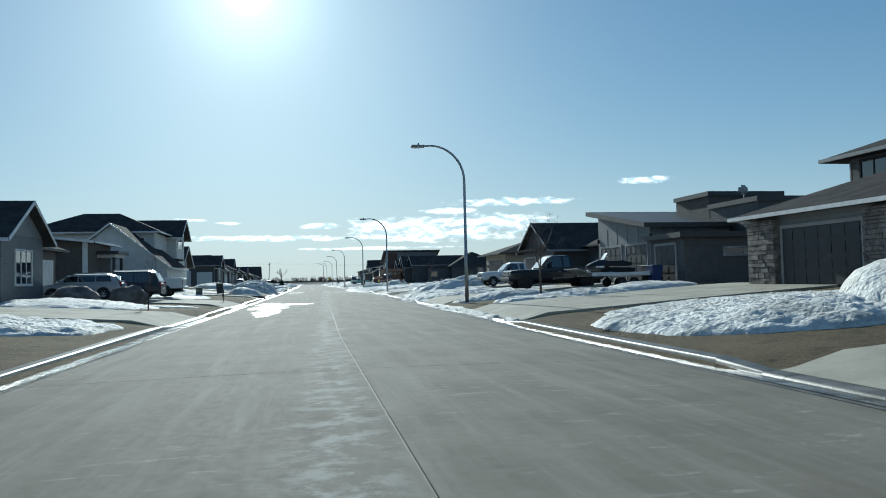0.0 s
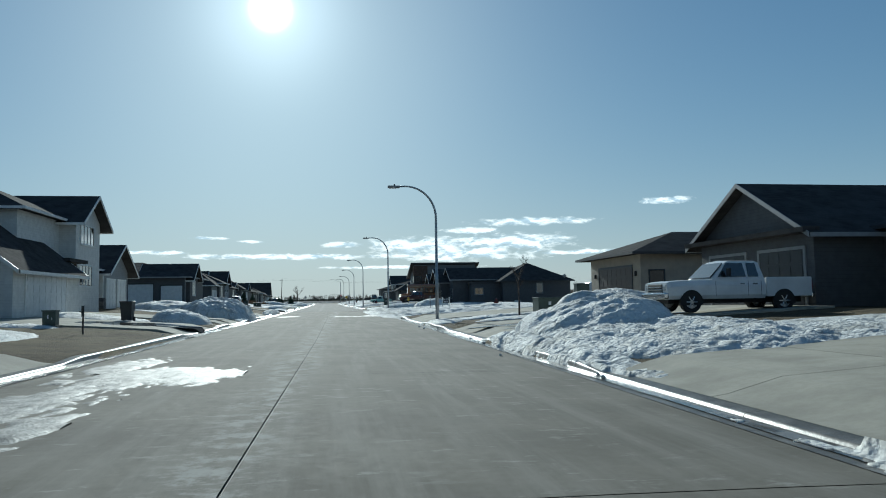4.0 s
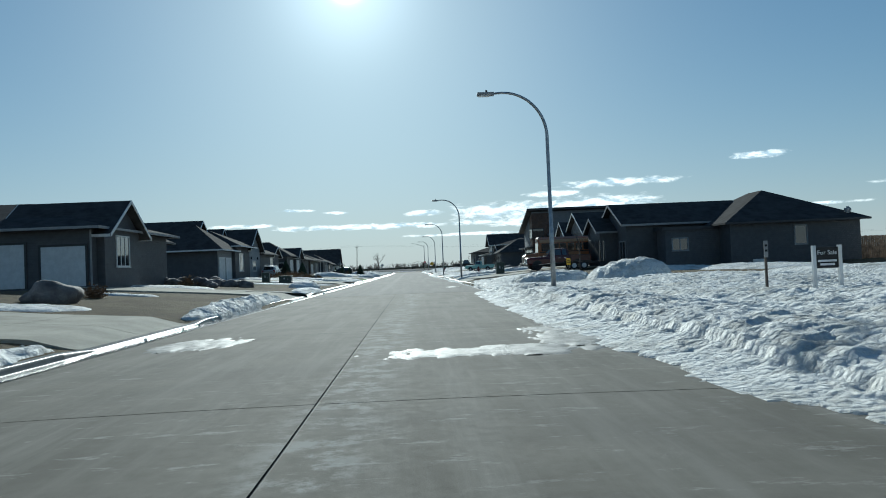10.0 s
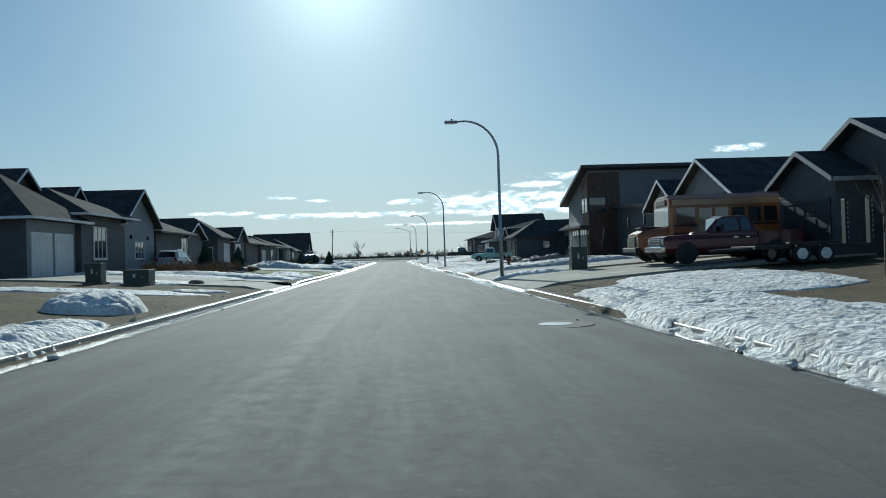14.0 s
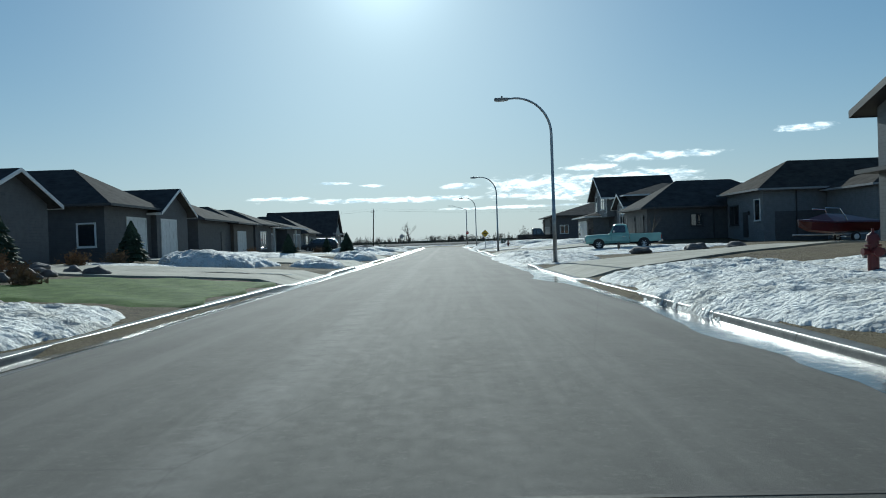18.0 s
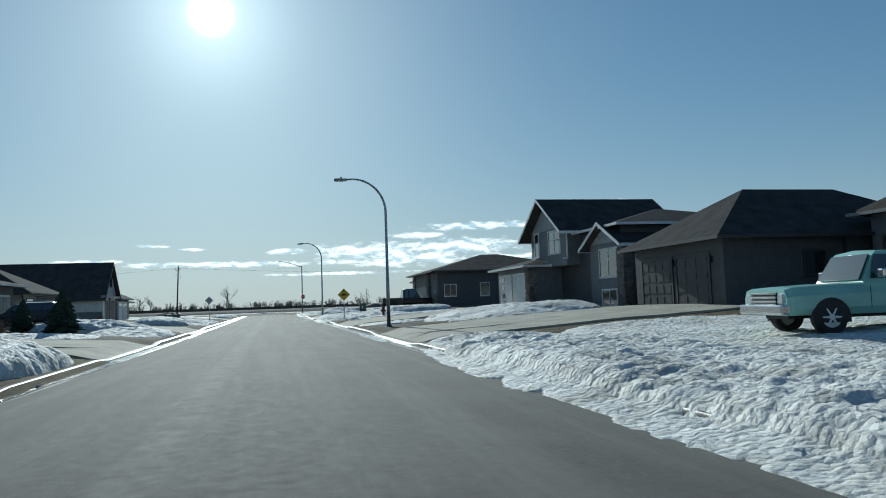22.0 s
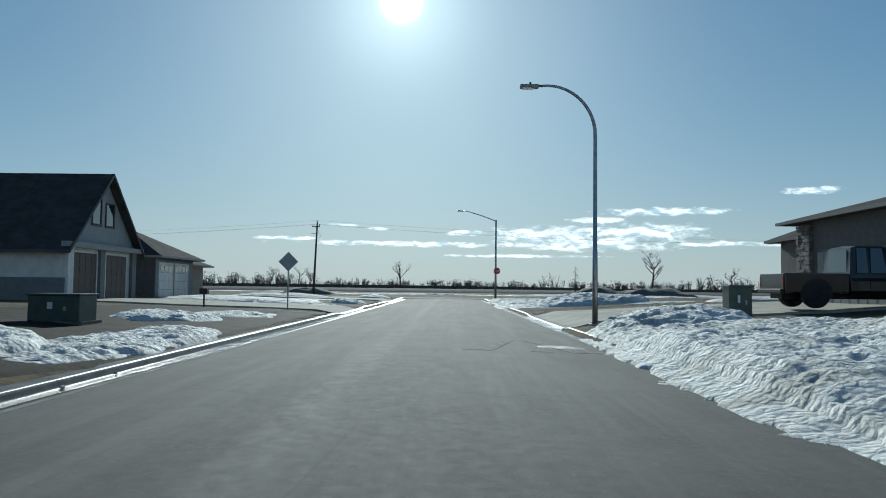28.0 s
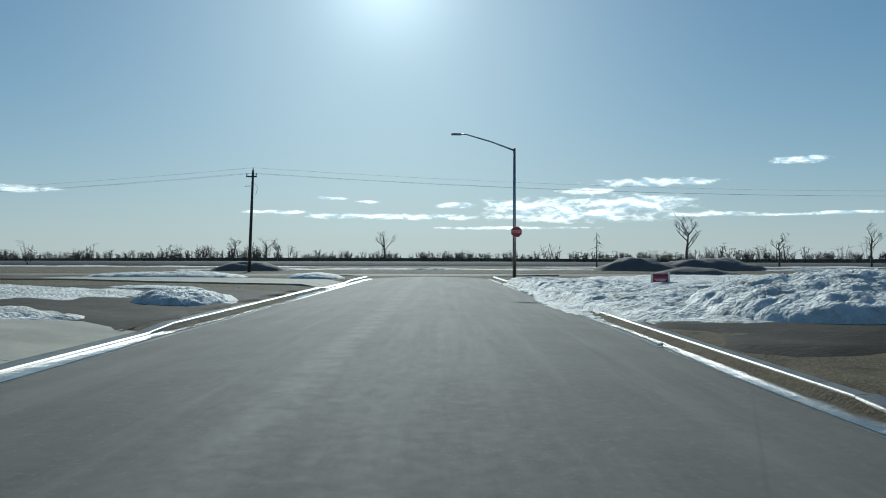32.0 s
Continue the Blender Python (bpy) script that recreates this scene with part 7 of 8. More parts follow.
def yard_sign(x, y, w, h, legs, top, bottom, label, letters="", turn=0.0):
    z = gz(x, y)
    ob = thing("yard_sign", (x, y, z), label, "sign", "yard signs")
    for s in (-1, 1):
        bm = bmesh.new()
        box(bm, (x + s * w / 2 - 0.04, y - 0.04, z - 0.2), (x + s * w / 2 + 0.04, y + 0.04, z + legs + h + 0.05))
        part("post", bm, M["trim_white"], ob)
    bm = bmesh.new()
    box(bm, (x - w / 2 + 0.045, y - 0.02, z + legs + h * 0.5), (x + w / 2 - 0.045, y + 0.02, z + legs + h))
    up = part("upper_panel", bm, M[top], ob)
    bm = bmesh.new()
    box(bm, (x - w / 2 + 0.045, y - 0.02, z + legs), (x + w / 2 - 0.045, y + 0.02, z + legs + h * 0.5))
    low = part("lower_panel", bm, M[bottom], ob)
    if letters:
        word(up, letters, h * 0.3, pose(x, y - 0.024, z + legs + h * 0.74, 90, 0, 0), "white")
    else:
        bm = bmesh.new()
        box(bm, (x - w * 0.38, y - 0.026, z + legs + h * 0.66), (x + w * 0.38, y - 0.021, z + legs + h * 0.84))
        part("text_bar", bm, M["bin_blue"], up)
    for k in range(2):
        bm = bmesh.new()
        box(bm, (x - w * (0.36 - 0.08 * k), y - 0.026, z + legs + h * (0.3 - 0.17 * k)), (x + w * (0.36 - 0.08 * k), y - 0.021, z + legs + h * (0.4 - 0.17 * k)))
        part("text_bar", bm, M["white"], low)


yard_sign(10.6, 102.5, 0.64, 0.5, 0.7, "black", "black", "black for sale board on white posts in the snow", "For Sale")
yard_sign(9.9, 327.5, 0.75, 0.38, 0.12, "red", "red", "low dark red real estate board in the snow")


def stake(x, y, h, w, label, mat="yellow"):
    z = gz(x, y)
    ob = thing("marker_post", (x, y, z), label, "marker post", "marker posts")
    sign_post(ob, x, y, z, h, "pole_wood", 0.025)
    bm = bmesh.new()
    box(bm, (x - w / 2, y - 0.045, z + h - 0.36), (x + w / 2, y - 0.03, z + h + 0.04))
    plate = part("plate", bm, M[mat], ob)
    for k in range(2):
        bm = bmesh.new()
        box(bm, (x - w * 0.35, y - 0.05, z + h - 0.1 - 0.12 * k), (x + w * 0.35, y - 0.046, z + h - 0.05 - 0.12 * k))
        part("text_bar", bm, M["black"], plate)


stake(9.9, 128.5, 1.3, 0.24, "small yellow gas line marker on a wooden stake")
stake(9.1, 102.5, 1.4, 0.09, "tall pale survey stake standing in the snow", "trim_grey")
stake(11.5, 212.5, 0.6, 0.16, "small brown wooden survey stake in the snow", "pole_wood")
stake(-9.2, 62.5, 1.0, 0.1, "thin dark survey stake on a lawn", "bin_black")
stake(-7.9, 51.0, 0.8, 0.08, "thin dark survey stake by a driveway", "bin_black")


def mailbox(x, y):
    z = gz(x, y)
    ob = thing("marker_box", (x, y, z), "small brown box on a post by a driveway", "post box")
    sign_post(ob, x, y, z, 0.7, "pole_wood", 0.035)
    bm = bmesh.new()
    box(bm, (x - 0.2, y - 0.15, z + 0.65), (x + 0.2, y + 0.15, z + 0.95), bevel=0.03)
    part("box_body", bm, M["door_brown"], ob)


mailbox(-12.2, 299.9)


def wheelie_bin(x, y, mat, label, turn=0.0):
    z = gz(x, y) + 0.05
    ob = thing("wheeled_bin", (x, y, z), label, "bin", "wheeled bins")
    bm = bmesh.new()
    lo, hi = [(-0.24, -0.27), (0.24, -0.27), (0.24, 0.27), (-0.24, 0.27)], [(-0.3, -0.36), (0.3, -0.36), (0.3, 0.36), (-0.3, 0.36)]
    A = [bm.verts.new((x + p, y + q, z + 0.06)) for p, q in lo]
    B = [bm.verts.new((x + p, y + q, z + 0.98)) for p, q in hi]
    bm.faces.new(A), bm.faces.new(B)
    for k in range(4):
        bm.faces.new((A[k], A[(k + 1) % 4], B[(k + 1) % 4], B[k]))
    part("bin_body", bm, M[mat], ob)
    bm = bmesh.new()
    box(bm, (x - 0.32, y - 0.4, z + 0.98), (x + 0.32, y + 0.38, z + 1.06), bevel=0.025)
    part("lid", bm, M[mat], ob)
    for s in (-1, 1):
        bm = bmesh.new()
        tube(bm, [(x + s * 0.24, y + 0.3, z + 0.12), (x + s * 0.3, y + 0.3, z + 0.12)], [0.12, 0.12], 12)
        part("wheel", bm, M["rubber"], ob)


wheelie_bin(16.2, 37.4, "bin_blue", "blue recycling bin beside a garage")
wheelie_bin(16.3, 38.3, "bin_black", "black refuse bin beside a garage")
wheelie_bin(-10.8, 74.9, "bin_black", "dark refuse bin standing by a driveway")

# worn white arrow triangles on the speed hump
def road_mark(pts, name="hump_marking"):
    bm = bmesh.new()
    prism(bm, pts, 0, 0.004, lambda p: (p[0], p[1], road_z(p[0], p[1]) + 0.006 + p[2]))
    tagged(new(name, mesh_of(name, bm, M["paint"])), "worn white painted triangle on the speed hump", "road marking", "hump markings")


for pts in (((0.55, 279.6), (1.25, 279.6), (2.0, 283.0), (1.55, 283.0)), ((2.1, 279.5), (2.6, 279.5), (2.4, 280.6)), ((3.0, 279.5), (3.9, 279.5), (2.5, 282.9), (2.25, 282.9))):
    road_mark(pts)
# crack-sealed transverse joints in the asphalt
for yy in (168.5, 207.0, 262.6, 266.3):
    strip("sealed_joint", [yy, yy + 0.05], lambda v: kerb_l(v) + 0.4, lambda v: kerb_r(v) - 0.4, lambda x, y: road_z(x, y) + 0.008, M["joint"], "dark sealed joint across the asphalt", "road joint", cols=8)


def manhole(x, y):
    z = road_z(x, y)
    ob = thing("manhole_cover", (x, y, z), "round iron manhole cover in a concrete collar", "manhole cover", "manhole covers")
    bm = bmesh.new()
    cyl(bm, (x, y, z - 0.03), 0.75, 0.037, 2, 32)
    part("collar", bm, M["concrete"], ob)
    bm = bmesh.new()
    cyl(bm, (x, y, z - 0.02), 0.34, 0.034, 2, 24)
    part("cover", bm, M["galv"], ob)


manhole(3.3, 136.5)


def fence(x0, y0, x1, y1, h):
    ob = thing("fence", (x0, y0, gz(x0, y0)), "brown board fence between houses", "fence", "fences")
    L = math.hypot(x1 - x0, y1 - y0)
    for k in range(int(L / 0.15)):
        t = k * 0.15 / L
        x, y = x0 + (x1 - x0) * t, y0 + (y1 - y0) * t
        z = gz(x, y)
        bm = bmesh.new()
        box(bm, (x - 0.065, y - 0.01, z), (x + 0.065, y + 0.012, z + h + 0.02 * (k % 3)))
        part("board", bm, M["fence"], ob)


fence(20.6, 268.5, 27.0, 268.5, 1.7)
fence(36.5, 143.0, 46.0, 143.0, 1.8)


# ---------------------------------------------------------------- vehicles
class Vehicle:
    """Built about the origin, nose along +x, then set at its place."""

    def __init__(self, name, label, category, at, turn, group="parked vehicles"):
        z = gz(at[0], at[1]) + 0.05 if len(at) < 3 else at[2]
        self.m = pose(at[0], at[1], z, 0, 0, turn)
        self.ob = thing(name, (at[0], at[1], z), label, category, group, turn)

    def put(self, name, bm, mat, parent=None, label="", smooth=False):
        bm.transform(self.m)
        return part(name, bm, M[mat], parent or self.ob, label, smooth)

    def box(self, name, lo, hi, mat, parent=None, bevel=0.02):
        bm = bmesh.new()
        box(bm, lo, hi, None, bevel)
        return self.put(name, bm, mat, parent)

    def loft(self, name, rings, mat, parent=None, smooth=False, label=""):
        """rings: x and a half outline of (y, z) from the bottom up."""
        bm = bmesh.new()
        rows = []
        for x, half in rings:
            rows.append([bm.verts.new((x, y, z)) for y, z in half] + [bm.verts.new((x, -y, z)) for y, z in reversed(half)])
        k = len(rows[0])
        for a, b in zip(rows, rows[1:]):
            for i in range(k):
                bm.faces.new((a[i], a[(i + 1) % k], b[(i + 1) % k], b[i]))
        bm.faces.new(rows[0]), bm.faces.new(rows[-1][::-1])
        bmesh.ops.recalc_face_normals(bm, faces=bm.faces)
        hard = [e for e in bm.edges if len(e.link_faces) == 2 and e.calc_face_angle() > 0.5]
        bmesh.ops.bevel(bm, geom=hard, offset=0.035, segments=2, affect="EDGES", profile=0.6, clamp_overlap=True)
        return self.put(name, bm, mat, parent, label, smooth)

    def wheel(self, x, y, r, w=0.24, rim="rim", rim_r=0.62):
        s = 1 if y > 0 else -1
        bm = bmesh.new()
        prof = [(r * 0.6, 0), (r * 0.93, 0.0), (r, 0.04), (r, w - 0.04), (r * 0.93, w), (r * 0.6, w)]
        n, rows = 22, []
        for k in range(n):
            a = 2 * math.pi * k / n
            rows.append([bm.verts.new((x + q * math.cos(a), y - s * p + s * 0.0, r + q * math.sin(a))) for q, p in prof])
        for k in range(n):
            for i in range(6):
                bm.faces.new((rows[k][i], rows[k][(i + 1) % 6], rows[(k + 1) % n][(i + 1) % 6], rows[(k + 1) % n][i]))
        tyre = self.put("wheel", bm, "rubber")
        bm = bmesh.new()
        rr = r * rim_r
        tube(bm, [(x, y - s * 0.1, r), (x, y - s * 0.015, r)], [rr, rr * 0.96], 18)
        tube(bm, [(x, y - s * 0.05, r), (x, y + s * 0.01, r)], [rr * 0.34, rr * 0.28], 10)
        prism(bm, [(rr * math.cos(2 * math.pi * k / 18), r + rr * math.sin(2 * math.pi * k / 18)) for k in range(18)], 0.03, 0.05, lambda p: (x + p[0], y - s * p[2], p[1]))
        for k in range(6):
            a = 2 * math.pi * k / 6
            c, q = math.cos(a), math.sin(a)
            tube(bm, [(x + c * rr * 0.3, y - s * 0.0, r + q * rr * 0.3), (x + c * rr * 0.9, y - s * 0.01, r + q * rr * 0.9)], [rr * 0.12, rr * 0.1], 5)
        self.put("rim", bm, rim, tyre)

    def arch(self, x, y, r, ra=1.1):
        bm = bmesh.new()
        s = 1 if y > 0 else -1
        pts = [(x + r * ra * math.cos(a), r + r * ra * math.sin(a)) for a in [math.pi * k / 14 for k in range(15)]] + [(x - r * ra, r * 0.7), (x + r * ra, r * 0.7)]
        prism(bm, pts, y + s * 0.004, y - s * 0.06, lambda p: (p[0], p[2], p[1]))
        self.put("wheel_arch", bm, "black")

    def pane(self, name, quad, out, mat="car_glass", parent=None):
        """A thin panel through points, pushed out along a direction."""
        bm = bmesh.new()
        o = Vector(out)
        A = [bm.verts.new(Vector(p)) for p in quad]
        B = [bm.verts.new(Vector(p) + o) for p in quad]
        bm.faces.new(A), bm.faces.new(B[::-1])
        k = len(quad)
        for i in range(k):
            bm.faces.new((A[i], A[(i + 1) % k], B[(i + 1) % k], B[i]))
        return self.put(name, bm, mat, parent)


def pickup(at, turn, paint, label, length=5.8, width=2.0, height=1.92, crew=True, old=False, grille="chrome", wheel_r=0.4, rim="rim"):
    v = Vehicle("pickup_truck", label, "pickup truck", at, turn)
    L, W = length / 2, width / 2
    hood, belt, clear = (1.05, 1.06, 0.42) if old else (1.2, 1.22, 0.5)
    cab_f, cab_r = (0.95, -0.45) if old else ((1.15, -1.0) if crew else (1.1, -0.2))
    nose = [(0, clear), (W - 0.1, clear), (W, clear + 0.15), (W, hood - 0.2), (W - 0.1, hood), (0, hood + 0.03)]
    def ring(x, dz, k=1.0):
        return (x, [(p * k, clear + (q - clear) * dz) for p, q in nose])
    v.loft("body", [ring(cab_r, 1.0), ring(cab_f, 1.0), ring(L - 0.9, 0.98), ring(L - 0.2, 0.93), ring(L - 0.06, 0.85, 0.96)], paint)
    bed0, bedz = -L + 0.06, belt + (0.0 if old else 0.06)
    for s in (-1, 1):
        v.box("bed_side", (bed0, s * W if s < 0 else W - 0.1, clear + 0.06), (cab_r - 0.03, -W + 0.1 if s < 0 else W, bedz), paint, bevel=0.04)
    v.box("bed_floor", (bed0 + 0.05, -W + 0.1, 0.7), (cab_r - 0.03, W - 0.1, 0.8), "black")
    v.box("tailgate", (bed0 - 0.03, -W + 0.06, clear + 0.1), (bed0 + 0.05, W - 0.06, bedz - 0.02), paint, bevel=0.025)
    v.box("bed_front", (cab_r - 0.1, -W + 0.1, 0.8), (cab_r - 0.05, W - 0.1, bedz - 0.02), paint)
    # cab
    ws, top = (0.42 if old else 0.75), height
    r0, r1 = cab_r + 0.02, cab_f - 0.05
    cw = W - 0.1
    cab = v.loft("cab", [(r0, [(0, belt - 0.1), (W - 0.05, belt - 0.1), (W - 0.06, belt), (W - 0.1, belt + 0.02), (0, belt + 0.03)]),
                         (r0 + 0.12, [(0, belt - 0.1), (W - 0.05, belt - 0.1), (W - 0.06, belt), (cw - 0.16, top - 0.12), (0, top - 0.06)]),
                         (r0 + 0.3, [(0, belt - 0.1), (W - 0.05, belt - 0.1), (W - 0.06, belt), (cw - 0.15, top - 0.05), (0, top)]),
                         (r1 - ws, [(0, belt - 0.1), (W - 0.05, belt - 0.1), (W - 0.06, belt), (cw - 0.15, top - 0.05), (0, top)]),
                         (r1 - ws * 0.75, [(0, belt - 0.1), (W - 0.05, belt - 0.1), (W - 0.06, belt), (cw - 0.13, top - 0.14), (0, top - 0.1)]),
                         (r1, [(0, belt - 0.1), (W - 0.05, belt - 0.1), (W - 0.06, belt), (W - 0.1, belt + 0.02), (0, belt + 0.03)])], paint)
    za, zb = belt + 0.08, top - 0.14
    ya, yb = W - 0.075, cw - 0.12
    cuts = [(r0 + 0.2, r1 - ws * 0.95)] if not crew else [(r0 + 0.22, (r0 + r1 - ws) / 2 - 0.02), ((r0 + r1 - ws) / 2 + 0.06, r1 - ws * 0.9)]
    for s in (-1, 1):
        for i, (a, b) in enumerate(cuts):
            front = i == len(cuts) - 1
            v.pane("side_window", [(a + 0.02, s * ya, za), (b + (ws * 0.62 if front else 0), s * ya, za), (b + (0.06 if front else 0), s * yb, zb), (a + 0.08, s * yb, zb)], (0, s * 0.03, 0.012), parent=cab)
        for a, b in cuts:
            v.box("door_handle", (a + 0.1, s * (W - 0.01) - 0.02, belt - 0.2), (a + 0.28, s * (W - 0.01) + 0.02, belt - 0.15), "chrome" if old else grille, bevel=0.008)
        for x in [cuts[0][0] - 0.06] + [c[1] + 0.04 for c in cuts[:-1]] + [r1 - 0.1]:
            v.box("door_seam", (x, s * (W + 0.001) - 0.004, clear + 0.12), (x + 0.012, s * (W + 0.001) + 0.004, belt - 0.06), "black", bevel=0)
        v.box("mirror", (r1 - ws * 0.8, s * (W + 0.12) - 0.1, belt + 0.1), (r1 - ws * 0.8 + 0.1, s * (W + 0.12) + 0.1, belt + (0.28 if old else 0.4)), "chrome" if old else "black", bevel=0.03)
        v.box("headlight", (L - 0.14, s * (W - 0.28) - 0.13, hood - 0.38), (L - 0.03, s * (W - 0.28) + 0.13, hood - 0.16), "headlight", bevel=0.04)
        v.box("tail_light", (bed0 - 0.04, s * (W - 0.1) - 0.06, bedz - 0.5), (bed0 + 0.06, s * (W - 0.1) + 0.06, bedz - 0.12), "tail")
    v.pane("windscreen", [(r1 + 0.0, -(W - 0.2), belt + 0.06), (r1 + 0.0, W - 0.2, belt + 0.06), (r1 - ws * 0.74, cw - 0.2, top - 0.13), (r1 - ws * 0.74, -(cw - 0.2), top - 0.13)], (0.03, 0, 0.02), parent=cab)
    v.pane("rear_window", [(r0 + 0.04, -(W - 0.35), belt + 0.12), (r0 + 0.04, W - 0.35, belt + 0.12), (r0 + 0.1, cw - 0.35, top - 0.2), (r0 + 0.1, -(cw - 0.35), top - 0.2)], (-0.03, 0, 0.01), parent=cab)
    # nose
    g = v.box("grille", (L - 0.1, -W + 0.42, hood - 0.48), (L - 0.02, W - 0.42, hood - 0.14), "black", bevel=0.02)
    for k in range(4 if old else 3):
        v.box("grille_bar", (L - 0.04, -W + 0.42, hood - 0.45 + 0.09 * k), (L, W - 0.42, hood - 0.41 + 0.09 * k), grille, g, bevel=0.008)
    v.box("front_bumper", (L - 0.1, -W + 0.02, clear + 0.02), (L + 0.08, W - 0.02, clear + 0.24), "chrome" if old or grille == "chrome" else "black", bevel=0.04)
    v.box("rear_bumper", (-L - 0.08, -W + 0.04, clear + 0.02), (-L + 0.06, W - 0.04, clear + 0.2), "chrome" if grille == "chrome" else "black", bevel=0.04)
    v.box("chassis", (-L + 0.2, -0.5, 0.34), (L - 0.3, 0.5, clear + 0.12), "black")
    fx, rx = L - 0.98, -L + 1.22
    for s in (-1, 1):
        for x in (fx, rx):
            v.arch(x, s * W, wheel_r)
            v.wheel(x, s * (W + 0.0), wheel_r, rim=rim)
    return v


def suv(at, turn, paint, label, length=4.7, width=1.86, height=1.68, name="suv", category="car"):
    v = Vehicle(name, label, category, at, turn)
    L, W = length / 2, width / 2
    c, belt = 0.3, 0.98
    def half(top, w=W, bulge=1.0):
        return [(0, c), (w - 0.12, c), (w, c + 0.16), (w, top - 0.22), (w - 0.08, top), (0, top + 0.03)]
    v.loft("body", [(-L, half(0.88, W - 0.12)), (-L + 0.12, half(belt, W - 0.02)), (-L + 0.9, half(belt)), (0.9, half(belt)), (L - 0.7, half(0.9)), (L - 0.12, half(0.78, W - 0.06)), (L, half(0.68, W - 0.16))], paint)
    def g(x, top, w=W - 0.08):
        return (x, [(0, belt - 0.08), (W - 0.03, belt - 0.08), (W - 0.05, belt), (w - 0.15 if top > belt + 0.2 else W - 0.1, top - 0.06), (0, top)])
    cab = v.loft("cab", [g(-L + 0.1, belt + 0.05), g(-L + 0.42, height - 0.12), g(-L + 0.8, height), g(0.3, height), g(0.62, height - 0.12), g(1.25, belt + 0.04)], paint)
    za, zb = belt + 0.05, height - 0.16
    for s in (-1, 1):
        for a, b, k in ((-L + 0.5, -0.95, 0.14), (-0.88, -0.02, 0.0), (0.05, 0.5, -0.5)):
            v.pane("side_window", [(a, s * (W - 0.055), za), (b + (0.5 if k < 0 else 0), s * (W - 0.055), za), (b, s * (W - 0.205), zb), (a + max(k, 0), s * (W - 0.205), zb)], (0, s * 0.025, 0.01), parent=cab)
        v.box("mirror", (0.75, s * (W + 0.1) - 0.08, belt + 0.02), (0.9, s * (W + 0.1) + 0.08, belt + 0.2), paint, bevel=0.04)
        v.box("headlight", (L - 0.2, s * (W - 0.3) - 0.16, 0.62), (L - 0.04, s * (W - 0.3) + 0.16, 0.76), "headlight", bevel=0.04)
        v.box("tail_light", (-L + 0.0, s * (W - 0.2) - 0.1, 0.72), (-L + 0.12, s * (W - 0.2) + 0.1, 1.02), "tail", bevel=0.03)
        v.box("roof_rail", (-L + 0.8, s * (W - 0.28) - 0.02, height - 0.02), (0.3, s * (W - 0.28) + 0.02, height + 0.04), "chrome", bevel=0.01)
        for x in (-1.35, 1.38):
            v.arch(x, s * W, 0.34)
            v.wheel(x, s * W, 0.34, 0.22)
    v.pane("windscreen", [(1.24, -(W - 0.16), belt + 0.06), (1.24, W - 0.16, belt + 0.06), (0.62, W - 0.3, height - 0.13), (0.62, -(W - 0.3), height - 0.13)], (0.02, 0, 0.03), parent=cab)
    v.pane("rear_window", [(-L + 0.14, -(W - 0.25), belt + 0.1), (-L + 0.14, W - 0.25, belt + 0.1), (-L + 0.4, W - 0.32, height - 0.16), (-L + 0.4, -(W - 0.32), height - 0.16)], (-0.025, 0, 0.012), parent=cab)
    v.box("number_plate", (-L - 0.015, -0.26, 0.55), (-L + 0.01, 0.26, 0.68), "white")
    return v


